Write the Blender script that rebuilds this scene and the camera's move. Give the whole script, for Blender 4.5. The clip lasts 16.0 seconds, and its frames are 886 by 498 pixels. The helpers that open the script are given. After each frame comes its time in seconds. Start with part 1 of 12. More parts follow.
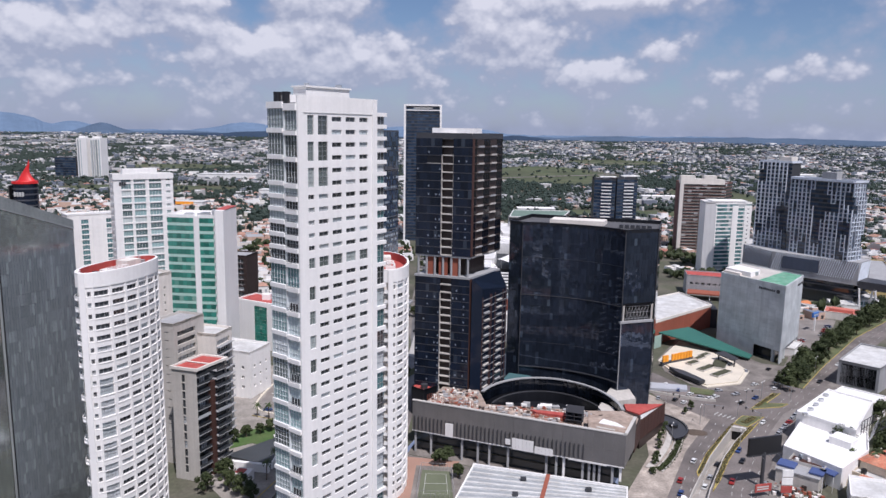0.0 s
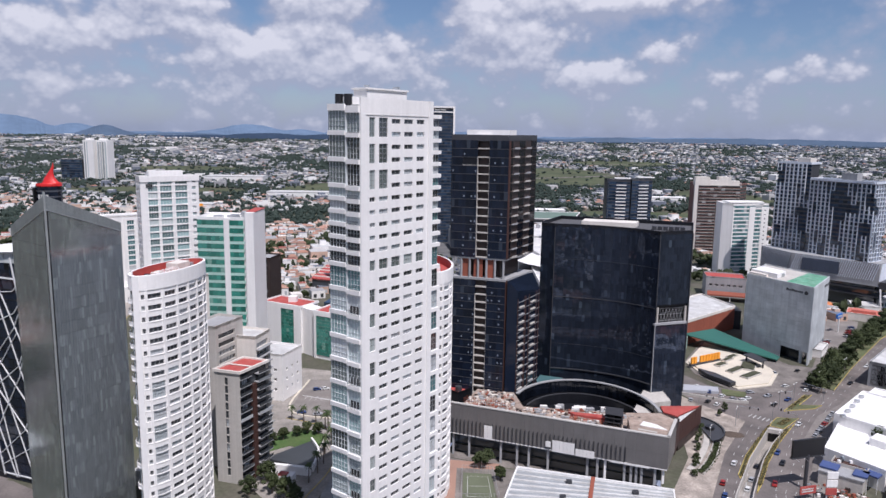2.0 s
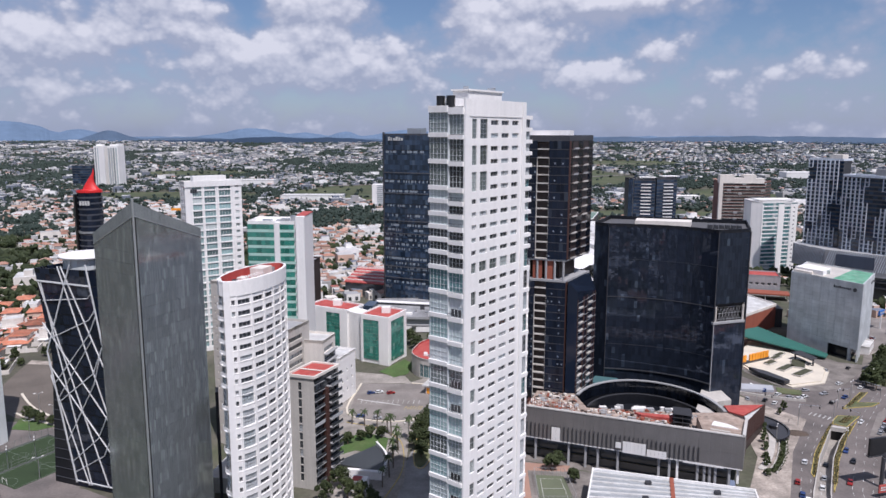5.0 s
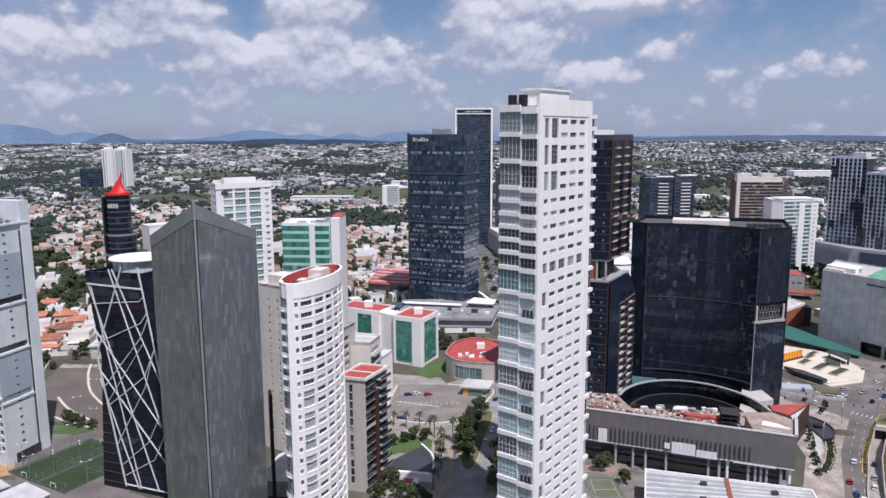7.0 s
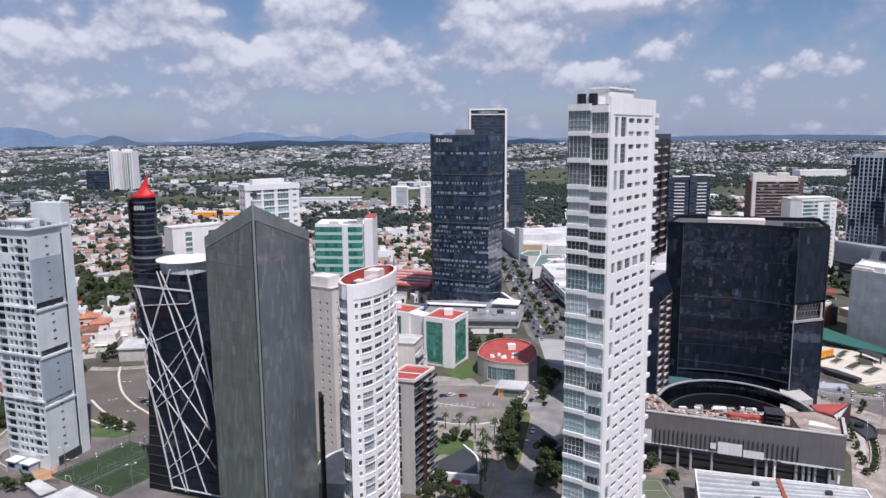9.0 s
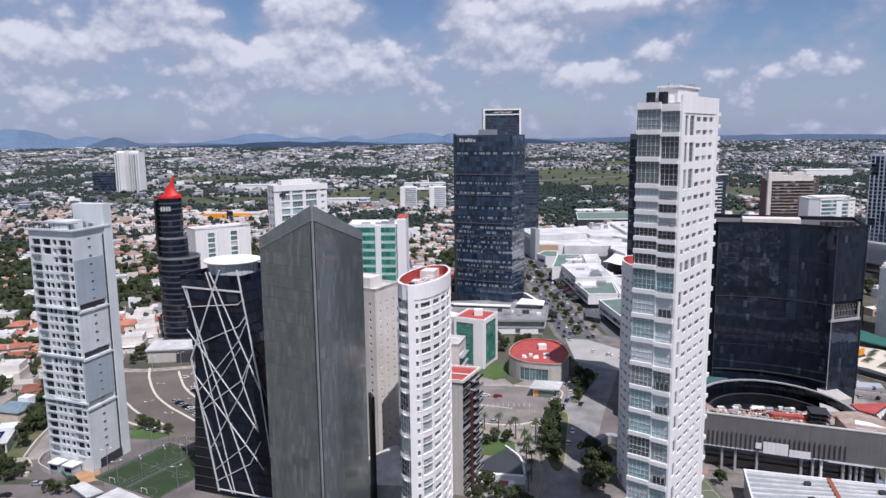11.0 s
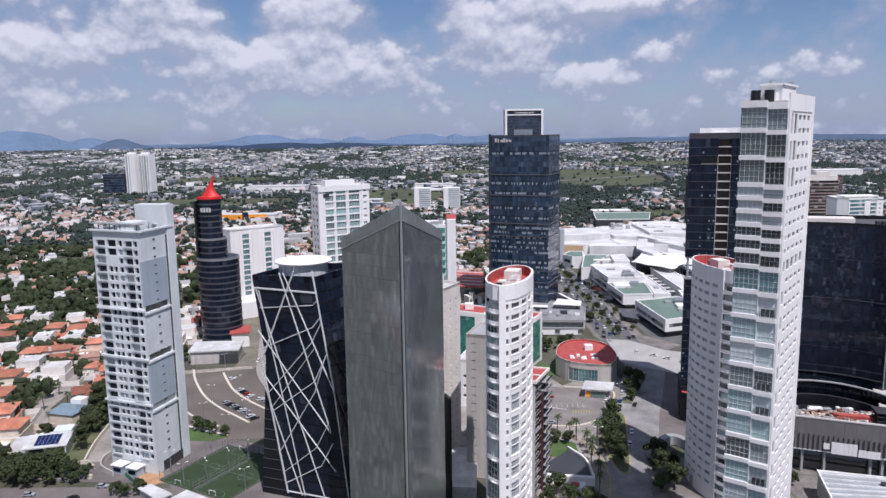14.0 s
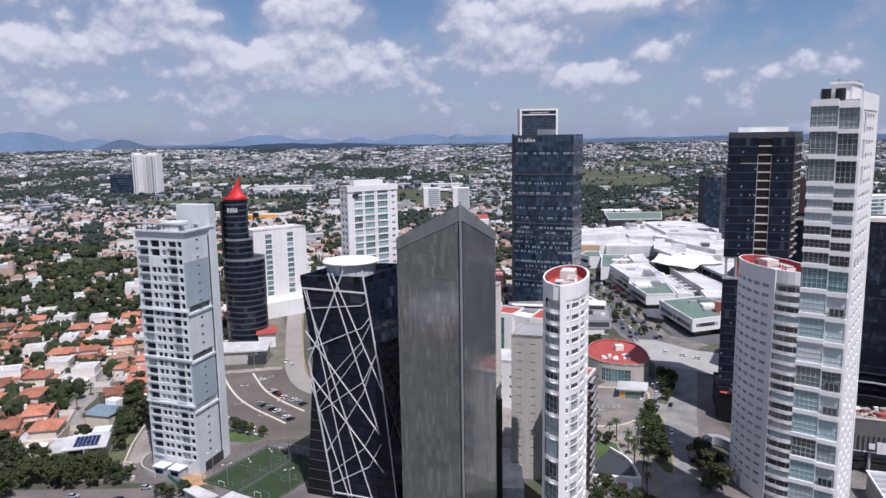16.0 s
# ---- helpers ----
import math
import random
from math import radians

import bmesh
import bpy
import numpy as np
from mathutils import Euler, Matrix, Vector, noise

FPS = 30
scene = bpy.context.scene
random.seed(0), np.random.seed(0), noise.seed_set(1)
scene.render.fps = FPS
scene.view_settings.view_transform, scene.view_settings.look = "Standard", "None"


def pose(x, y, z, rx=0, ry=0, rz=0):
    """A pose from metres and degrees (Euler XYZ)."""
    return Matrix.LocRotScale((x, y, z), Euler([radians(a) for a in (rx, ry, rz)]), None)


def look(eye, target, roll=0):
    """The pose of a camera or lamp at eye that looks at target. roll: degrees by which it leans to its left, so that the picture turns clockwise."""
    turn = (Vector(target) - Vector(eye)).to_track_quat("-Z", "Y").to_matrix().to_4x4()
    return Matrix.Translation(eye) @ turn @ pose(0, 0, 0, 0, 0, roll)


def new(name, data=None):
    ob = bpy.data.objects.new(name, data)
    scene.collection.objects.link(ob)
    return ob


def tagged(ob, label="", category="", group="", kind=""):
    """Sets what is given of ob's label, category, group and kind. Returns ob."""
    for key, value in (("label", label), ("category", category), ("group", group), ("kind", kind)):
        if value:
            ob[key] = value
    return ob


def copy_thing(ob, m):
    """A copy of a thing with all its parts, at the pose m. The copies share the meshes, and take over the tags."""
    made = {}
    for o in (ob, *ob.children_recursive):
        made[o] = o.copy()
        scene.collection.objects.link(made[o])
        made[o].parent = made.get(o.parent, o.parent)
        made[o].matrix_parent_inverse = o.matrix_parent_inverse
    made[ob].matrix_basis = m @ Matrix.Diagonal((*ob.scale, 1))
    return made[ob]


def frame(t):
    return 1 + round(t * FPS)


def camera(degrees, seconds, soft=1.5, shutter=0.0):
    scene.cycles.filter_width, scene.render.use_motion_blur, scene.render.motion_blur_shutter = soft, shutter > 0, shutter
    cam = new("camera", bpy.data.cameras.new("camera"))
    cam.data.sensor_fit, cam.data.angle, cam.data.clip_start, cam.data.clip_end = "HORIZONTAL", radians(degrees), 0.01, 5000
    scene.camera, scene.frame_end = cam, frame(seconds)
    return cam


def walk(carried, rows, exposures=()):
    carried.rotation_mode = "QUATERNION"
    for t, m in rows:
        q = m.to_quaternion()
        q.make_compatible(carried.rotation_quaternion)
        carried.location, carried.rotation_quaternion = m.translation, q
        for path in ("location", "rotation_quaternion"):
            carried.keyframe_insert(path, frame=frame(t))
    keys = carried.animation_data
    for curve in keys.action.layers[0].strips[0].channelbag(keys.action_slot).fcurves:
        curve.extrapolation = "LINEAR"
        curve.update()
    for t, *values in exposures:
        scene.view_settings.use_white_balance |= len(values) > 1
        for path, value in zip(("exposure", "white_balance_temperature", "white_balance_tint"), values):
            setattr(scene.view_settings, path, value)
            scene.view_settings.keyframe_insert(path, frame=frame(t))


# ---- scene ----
cam = camera(62.9, 16.0)
METRES, EYE, TILT, LEAN, TURN = 140.0, 133.0, 1.4, 0.2, 0.0
ROWS = [
    (0.0, 0.0, 0.0, 0.0, 0.21, -10.79, -1.09),
    (0.5, -0.0269, 0.0004, -0.0003, 0.2, -10.76, -1.1),
    (1.0, -0.0553, 0.0011, -0.0006, 0.19, -10.74, -1.08),
    (1.5, -0.0848, 0.0024, -0.0009, 0.18, -10.7, -1.05),
    (2.0, -0.1154, 0.0039, -0.0013, 0.18, -10.67, -1.01),
    (2.5, -0.146, 0.0047, -0.0014, 0.2, -10.66, -0.89),
    (3.0, -0.1771, 0.0056, -0.0018, 0.2, -10.61, -0.79),
    (3.5, -0.2086, 0.0069, -0.0021, 0.18, -10.6, -0.64),
    (4.0, -0.2405, 0.0089, -0.0027, 0.18, -10.6, -0.52),
    (4.5, -0.2726, 0.0108, -0.0033, 0.14, -10.58, -0.39),
    (7.0, -0.437, 0.0217, -0.0061, 0.09, -10.49, 0.08),
    (7.5, -0.4688, 0.0238, -0.0071, 0.07, -10.46, 0.14),
    (8.0, -0.5007, 0.0255, -0.0076, 0.04, -10.44, 0.21),
    (8.5, -0.5325, 0.0272, -0.0084, 0.02, -10.41, 0.26),
    (9.0, -0.5641, 0.0296, -0.009, 0.0, -10.4, 0.32),
    (11.5, -0.7212, 0.0375, -0.0112, -0.08, -10.34, 0.52),
    (12.0, -0.7522, 0.0393, -0.0116, -0.08, -10.33, 0.55),
    (12.5, -0.7833, 0.041, -0.0119, -0.1, -10.31, 0.56),
    (13.0, -0.8142, 0.0428, -0.0123, -0.1, -10.3, 0.58),
    (13.5, -0.8449, 0.0447, -0.0126, -0.11, -10.29, 0.6),
    (14.0, -0.8756, 0.0467, -0.0128, -0.11, -10.28, 0.62),
    (14.5, -0.9065, 0.0486, -0.013, -0.11, -10.28, 0.63),
    (15.0, -0.9371, 0.0504, -0.0129, -0.12, -10.28, 0.65),
    (15.5, -0.9677, 0.0525, -0.0133, -0.12, -10.27, 0.67),
    (16.0, -0.9983, 0.0543, -0.0134, -0.13, -10.26, 0.69),
]
EXPOSURE = -0.10
walk(cam, [(t, pose(0, 0, EYE, TILT, LEAN, TURN) @ pose(METRES * x, METRES * y, METRES * z, 90 + pitch, roll, yaw)) for t, x, y, z, yaw, pitch, roll in ROWS],
     exposures=((0.0, EXPOSURE, 5850, 18), (16.0, EXPOSURE, 5760, 18)))

# ---- sky and sun ----
TO_SUN = Vector((0.43, -0.90, 1.8)).normalized()
sun_data = bpy.data.lights.new("sun", "SUN")
sun_data.energy, sun_data.angle, sun_data.color = 5.0, radians(0.53), (1.0, 0.935, 0.84)
sun = new("sun", sun_data)
sun.matrix_world = look(TO_SUN * 300, (0, 0, 0))

world = bpy.data.worlds.new("world")
scene.world = world
world.use_nodes = True


CLOUD_BASE, CLOUD_TOP, CLOUD_THIN, HAZE = (5.4, 5.8, 6.8, 1), (10.9, 10.7, 10.6, 1), (5.1, 5.6, 6.8, 1), (3.3, 4.0, 5.8, 1)


def build_sky():
    nt = world.node_tree
    nt.nodes.clear()
    n, link = nt.nodes.new, nt.links.new
    out, bg = n("ShaderNodeOutputWorld"), n("ShaderNodeBackground")
    bg.inputs["Strength"].default_value = 0.075
    sky = n("ShaderNodeTexSky")
    sky.sky_type, sky.sun_disc = "NISHITA", False
    sky.sun_elevation = math.asin(TO_SUN.z)
    sky.sun_rotation = math.atan2(TO_SUN.x, TO_SUN.y)
    sky.altitude, sky.air_density, sky.dust_density, sky.ozone_density = 1600, 1.1, 0.3, 2.5
    co = n("ShaderNodeTexCoord")
    sep = n("ShaderNodeSeparateXYZ")
    link(co.outputs["Generated"], sep.inputs[0])

    def math_node(op, a, b=None, clamp=False):
        m = n("ShaderNodeMath")
        m.operation, m.use_clamp = op, clamp
        for i, v in enumerate((a, b)):
            if v is None:
                continue
            if isinstance(v, (int, float)):
                m.inputs[i].default_value = v
            else:
                link(v, m.inputs[i])
        return m.outputs[0]

    x, y, z = sep.outputs
    # azimuth and elevation of the direction, in degrees; 0 is straight ahead
    az = math_node("MULTIPLY", math_node("ARCTAN2", x, y), 57.29578)
    el = math_node("MULTIPLY", math_node("ARCSINE", z), 57.29578)
    # cumulus heaps and gaps: azimuth, elevation, half width, half height, weight
    heaps = ((-20.5, 8.4, 4.0, 1.70, 0.42), (-28.0, 6.5, 4.5, 1.40, 0.26), (-15.0, 8.5, 1.3, 2.00, -0.45), (-10.0, 8.9, 3.4, 1.90, 0.42), (-13.5, 6.0, 3.6, 1.50, 0.40),
             (-6.5, 5.8, 4.0, 1.50, 0.34), (-17.5, 5.0, 2.4, 1.10, 0.32), (-10.0, 3.9, 6.0, 0.90, 0.22), (-3.4, 9.2, 2.4, 1.50, -0.26), (2.2, 8.7, 2.2, 1.20, 0.42),
             (5.5, 6.8, 4.2, 1.60, 0.32), (12.0, 9.6, 7.0, 0.80, 0.42), (16.0, 5.9, 1.7, 0.80, 0.34), (12.0, 4.2, 2.2, 1.00, 0.30), (7.5, 4.4, 4.0, 1.00, 0.18),
             (21.0, 6.9, 3.0, 2.50, -0.26), (27.0, 7.9, 4.0, 1.20, -0.12), (23.5, 3.9, 2.6, 1.10, 0.24), (29.5, 7.5, 1.4, 0.60, 0.22), (-26.0, 3.2, 6.0, 0.80, 0.20),
             (-28.5, 1.9, 1.2, 0.90, 0.25), (28.5, 4.3, 3.0, 1.10, 0.12))

    def noise_of(a, e, fa, fe, depth, detail, rough):
        plane = n("ShaderNodeCombineXYZ")
        link(math_node("MULTIPLY", a, fa), plane.inputs[0])
        link(math_node("MULTIPLY", e, fe), plane.inputs[1])
        plane.inputs[2].default_value = depth
        tx = n("ShaderNodeTexNoise")
        tx.inputs["Scale"].default_value, tx.inputs["Detail"].default_value, tx.inputs["Roughness"].default_value = 1.0, detail, rough
        link(plane.outputs[0], tx.inputs["Vector"])
        return tx.outputs["Fac"]

    def density(a, e):
        total = noise_of(a, e, 0.17, 0.28, 3.7, 6, 0.52)
        for a0, e0, w, h, k in heaps:
            da = math_node("DIVIDE", math_node("SUBTRACT", a, a0), w)
            de = math_node("DIVIDE", math_node("SUBTRACT", e, e0), h)
            r2 = math_node("ADD", math_node("MULTIPLY", da, da), math_node("MULTIPLY", de, de))
            total = math_node("ADD", total, math_node("MULTIPLY", math_node("POWER", 2.71828, math_node("MULTIPLY", r2, -0.8)), k))
        # round billows at three sizes make the outline
        for fa, fe, depth, amount in ((0.36, 0.50, 1.3, 0.34), (0.95, 1.25, 7.1, 0.20), (2.6, 3.2, 2.2, 0.08)):
            plane = n("ShaderNodeCombineXYZ")
            link(math_node("MULTIPLY", a, fa), plane.inputs[0])
            link(math_node("MULTIPLY", e, fe), plane.inputs[1])
            plane.inputs[2].default_value = depth
            puff = n("ShaderNodeTexVoronoi")
            puff.feature = "SMOOTH_F1"
            puff.inputs["Scale"].default_value, puff.inputs["Smoothness"].default_value = 1.0, 0.35
            link(plane.outputs[0], puff.inputs["Vector"])
            total = math_node("ADD", total, math_node("MULTIPLY", math_node("SUBTRACT", 0.42, puff.outputs["Distance"]), amount))
        return total

    def step_of(v, lo, hi):
        r = n("ShaderNodeMapRange")
        r.interpolation_type = "SMOOTHSTEP"
        r.inputs["From Min"].default_value, r.inputs["From Max"].default_value = lo, hi
        link(v, r.inputs["Value"])
        return r.outputs[0]

    here, above = density(az, el), density(math_node("ADD", az, 0.12), math_node("ADD", el, 0.75))
    veil, heap = step_of(here, 0.20, 0.60), step_of(here, 0.49, 0.69)
    # tops that face the sun are white, bases grey-blue
    lit = math_node("ADD", math_node("MULTIPLY", math_node("SUBTRACT", here, above), 1.25), math_node("MULTIPLY", here, 0.52), True)
    shade = n("ShaderNodeValToRGB")
    shade.color_ramp.elements[0].position, shade.color_ramp.elements[0].color = 0.18, CLOUD_BASE
    shade.color_ramp.elements[1].position, shade.color_ramp.elements[1].color = 0.72, CLOUD_TOP
    link(lit, shade.inputs["Fac"])
    # haze that thickens towards the horizon
    haze = math_node("MULTIPLY", math_node("POWER", 2.71828, math_node("MULTIPLY", math_node("MAXIMUM", el, 0.0), -0.30)), 0.80)
    low = n("ShaderNodeMix")
    low.data_type = "RGBA"
    low.inputs[7].default_value = HAZE
    link(haze, low.inputs["Factor"])
    link(sky.outputs[0], low.inputs[6])
    thin = n("ShaderNodeMix")
    thin.data_type = "RGBA"
    thin.inputs[7].default_value = CLOUD_THIN
    link(math_node("MULTIPLY", veil, 0.74), thin.inputs["Factor"])
    link(low.outputs[2], thin.inputs[6])
    # low heaps sink into the haze
    clear = math_node("MULTIPLY", heap, math_node("SUBTRACT", 0.94, math_node("MULTIPLY", haze, 0.7)))
    mix = n("ShaderNodeMix")
    mix.data_type = "RGBA"
    link(clear, mix.inputs["Factor"])
    link(thin.outputs[2], mix.inputs[6])
    link(shade.outputs[0], mix.inputs[7])
    link(mix.outputs[2], bg.inputs["Color"])
    link(bg.outputs[0], out.inputs["Surface"])


build_sky()

# ---- materials ----
def surface(name, rgb, rough=0.7, metal=0.0, grain=(2.0, 0.08), stain=(0.08, 0.12), streak=0.0, bump=0.0, vary=0.0, tint=None, spec=0.5):
    """A procedural surface: fine grain and large stains (scale, amount) in world space, vertical streaks, and a
    per-object spread. tint: a second colour that the stains lean to."""
    m = bpy.data.materials.new(name)
    m.use_nodes = True
    nt = m.node_tree
    n, link = nt.nodes.new, nt.links.new
    bsdf = nt.nodes["Principled BSDF"]
    bsdf.inputs["Roughness"].default_value, bsdf.inputs["Metallic"].default_value = rough, metal
    bsdf.inputs["Specular IOR Level"].default_value = spec
    geo = n("ShaderNodeNewGeometry")

    def noise_at(scale, detail, squash=1.0):
        mp, tx = n("ShaderNodeMapping"), n("ShaderNodeTexNoise")
        mp.inputs["Scale"].default_value = (scale, scale, scale * squash)
        tx.inputs["Scale"].default_value, tx.inputs["Detail"].default_value = 1.0, detail
        link(geo.outputs["Position"], mp.inputs["Vector"])
        link(mp.outputs[0], tx.inputs["Vector"])
        return tx.outputs["Fac"]

    def ranged(v, lo, hi):
        r = n("ShaderNodeMapRange")
        r.inputs["From Min"].default_value, r.inputs["From Max"].default_value = 0.25, 0.75
        r.inputs["To Min"].default_value, r.inputs["To Max"].default_value = lo, hi
        link(v, r.inputs["Value"])
        return r.outputs[0]

    def times(a, b):
        k = n("ShaderNodeMath")
        k.operation = "MULTIPLY"
        link(a, k.inputs[0])
        link(b, k.inputs[1])
        return k.outputs[0]

    g = noise_at(grain[0], 4)
    value = times(ranged(g, 1 - grain[1], 1 + grain[1]), ranged(noise_at(stain[0], 5), 1 - stain[1], 1 + stain[1]))
    if streak:
        value = times(value, ranged(noise_at(0.7, 4, 0.04), 1 - streak, 1 + streak * 0.4))
    if vary:
        info = n("ShaderNodeObjectInfo")
        value = times(value, ranged(info.outputs["Random"], 1 - vary, 1 + vary))
    mix = n("ShaderNodeMix")
    mix.data_type, mix.blend_type = "RGBA", "MULTIPLY"
    mix.inputs["Factor"].default_value = 1.0
    mix.inputs[6].default_value = (*rgb, 1)
    if tint:
        tone = n("ShaderNodeMix")
        tone.data_type = "RGBA"
        tone.inputs[6].default_value, tone.inputs[7].default_value = (*rgb, 1), (*tint, 1)
        link(ranged(noise_at(stain[0] * 1.7, 6), 0, 1), tone.inputs["Factor"])
        link(tone.outputs[2], mix.inputs[6])
    link(value, mix.inputs[7])
    link(mix.outputs[2], bsdf.inputs["Base Color"])
    if bump:
        b = n("ShaderNodeBump")
        b.inputs["Strength"].default_value, b.inputs["Distance"].default_value = bump, 0.05
        link(g, b.inputs["Height"])
        link(b.outputs[0], bsdf.inputs["Normal"])
    return m


def glass(name, rgb, rough=0.06, spec=0.8, vary=0.35, wave=0.012, metal=0.0, lit=0.0, blind=(0.46, 0.48, 0.49)):
    """Opaque facade glass with the dark room behind it: each pane has its own tone and a slight warp, and a share
    of the panes shows a pale blind."""
    m = bpy.data.materials.new(name)
    m.use_nodes = True
    nt = m.node_tree
    n, link = nt.nodes.new, nt.links.new
    bsdf = nt.nodes["Principled BSDF"]
    bsdf.inputs["Roughness"].default_value, bsdf.inputs["Metallic"].default_value = rough, metal
    bsdf.inputs["Specular IOR Level"].default_value = spec
    bsdf.inputs["IOR"].default_value = 1.52
    geo, info = n("ShaderNodeNewGeometry"), n("ShaderNodeObjectInfo")
    add, frac = n("ShaderNodeMath"), n("ShaderNodeMath")
    frac.operation = "FRACT"
    link(geo.outputs["Random Per Island"], add.inputs[0])
    link(info.outputs["Random"], add.inputs[1])
    link(add.outputs[0], frac.inputs[0])
    ramp = n("ShaderNodeValToRGB")
    ramp.color_ramp.elements[0].color = (*(c * (1 - vary) for c in rgb), 1)
    ramp.color_ramp.elements[1].position = max(0.02, 1 - lit - 0.02)
    ramp.color_ramp.elements[1].color = (*(c * (1 + vary) for c in rgb), 1)
    if lit:
        e = ramp.color_ramp.elements.new(1 - lit)
        e.color = (*blind, 1)
    link(frac.outputs[0], ramp.inputs["Fac"])
    link(ramp.outputs[0], bsdf.inputs["Base Color"])
    tx, bmp = n("ShaderNodeTexNoise"), n("ShaderNodeBump")
    tx.inputs["Scale"].default_value, tx.inputs["Detail"].default_value = 0.35, 2
    link(geo.outputs["Position"], tx.inputs["Vector"])
    bmp.inputs["Strength"].default_value, bmp.inputs["Distance"].default_value = 1.0, wave * 3
    link(tx.outputs["Fac"], bmp.inputs["Height"])
    link(bmp.outputs[0], bsdf.inputs["Normal"])
    return m


WHITE = surface("white_render", (0.83, 0.81, 0.785), 0.75, grain=(1.2, 0.03), stain=(0.05, 0.05), streak=0.07)
WHITE_ROOF = surface("white_roof", (0.62, 0.62, 0.61), 0.8, grain=(0.8, 0.12), stain=(0.12, 0.18), tint=(0.44, 0.43, 0.41))
CREAM = surface("cream_render", (0.72, 0.67, 0.61), 0.8, streak=0.1)
BEIGE = surface("beige_concrete", (0.50, 0.47, 0.43), 0.85, streak=0.14, bump=0.2)
GREY = surface("grey_concrete", (0.34, 0.34, 0.345), 0.8, streak=0.15, bump=0.2)
DARK_GREY = surface("dark_grey_metal", (0.060, 0.061, 0.068), 0.5, 0.2, streak=0.15)
COOL = surface("cool_white_render", (0.66, 0.69, 0.69), 0.75, streak=0.08)
BLUE_GREY = surface("blue_grey_paint", (0.36, 0.415, 0.46), 0.7, streak=0.08)
RED_ROOF = surface("red_roof_coating", (0.38, 0.050, 0.045), 0.75, stain=(0.2, 0.18), tint=(0.42, 0.10, 0.08))
TERRACOTTA = surface("terracotta_tiles", (0.40, 0.122, 0.066), 0.85, grain=(1.4, 0.3), stain=(0.2, 0.3), vary=0.35, tint=(0.34, 0.165, 0.105))
RUST = surface("rust_panels", (0.062, 0.026, 0.019), 0.7, streak=0.2)
GREEN_ROOF = surface("green_roof", (0.14, 0.20, 0.165), 0.8, stain=(0.1, 0.2))
METAL = surface("brushed_metal", (0.55, 0.56, 0.57), 0.35, 0.8)
BLACK = surface("black_cladding", (0.012, 0.013, 0.017), 0.4, streak=0.2, spec=0.3)
TANK = surface("black_plastic", (0.015, 0.015, 0.017), 0.4)
BROWN = surface("brown_cladding", (0.040, 0.026, 0.023), 0.5, streak=0.2)
BRICK_RED = surface("brick_red_panel", (0.29, 0.085, 0.05), 0.8, streak=0.1)
ASPHALT = surface("asphalt", (0.120, 0.106, 0.100), 0.9, grain=(1.2, 0.18), stain=(0.06, 0.32), bump=0.2, tint=(0.185, 0.160, 0.148))
PAVING = surface("concrete_paving", (0.24, 0.215, 0.195), 0.9, grain=(1.0, 0.2), stain=(0.09, 0.35), tint=(0.125, 0.112, 0.10))
DUST = surface("dusty_concrete", (0.42, 0.365, 0.315), 0.95, grain=(1.2, 0.25), stain=(0.14, 0.4), tint=(0.24, 0.205, 0.175))
SAND = surface("pale_plaza_stone", (0.62, 0.56, 0.46), 0.85, stain=(0.1, 0.1))
PAINT_WHITE = surface("road_paint_white", (0.50, 0.50, 0.48), 0.8, grain=(3, 0.25))
PAINT_YELLOW = surface("road_paint_yellow", (0.46, 0.35, 0.10), 0.8, grain=(3, 0.2))
GRASS = surface("lawn", (0.075, 0.105, 0.036), 0.95, grain=(1.5, 0.3), stain=(0.1, 0.25), tint=(0.14, 0.13, 0.075))
LAWN = surface("watered_lawn", (0.055, 0.115, 0.026), 0.95, grain=(1.5, 0.25), stain=(0.1, 0.2), tint=(0.085, 0.12, 0.04))
TURF = surface("artificial_turf", (0.026, 0.046, 0.017), 0.95, grain=(2.5, 0.15), stain=(0.12, 0.15))
ORANGE = surface("orange_paint", (0.85, 0.33, 0.02), 0.5, stain=(0.1, 0.05))
SIGNAL_RED = surface("signal_red_paint", (0.62, 0.022, 0.02), 0.5)
CONSTRUCTION = surface("raw_slab", (0.38, 0.31, 0.26), 0.9, grain=(0.8, 0.25), stain=(0.16, 0.35), tint=(0.27, 0.20, 0.16))

G_DARK = glass("dark_window_glass", (0.05, 0.055, 0.06), lit=0.12)
G_GREY = glass("pale_window_glass", (0.40, 0.44, 0.45), rough=0.12, lit=0.35)
G_PALE = glass("pale_teal_glass", (0.33, 0.46, 0.455), rough=0.1, vary=0.22, lit=0.25, blind=(0.52, 0.60, 0.60))
G_MIST = glass("misty_glass", (0.43, 0.49, 0.49), rough=0.12, vary=0.22, lit=0.25, blind=(0.60, 0.63, 0.63))
G_DUSK = glass("dusk_glass", (0.010, 0.015, 0.028), rough=0.07, spec=0.35, vary=0.35, lit=0.02, blind=(0.04, 0.05, 0.068))
G_ROOM = glass("grey_teal_glass", (0.20, 0.29, 0.29), rough=0.08, vary=0.6, lit=0.25, blind=(0.50, 0.55, 0.54))
G_CLEAR = glass("clear_grey_glass", (0.14, 0.165, 0.160), rough=0.06, vary=0.6, lit=0.14, blind=(0.36, 0.40, 0.39))
G_TEAL = glass("teal_window_glass", (0.10, 0.20, 0.21), rough=0.08, lit=0.12)
G_GREEN = glass("green_glass", (0.045, 0.20, 0.155), rough=0.08, vary=0.35, lit=0.03, blind=(0.20, 0.36, 0.30))
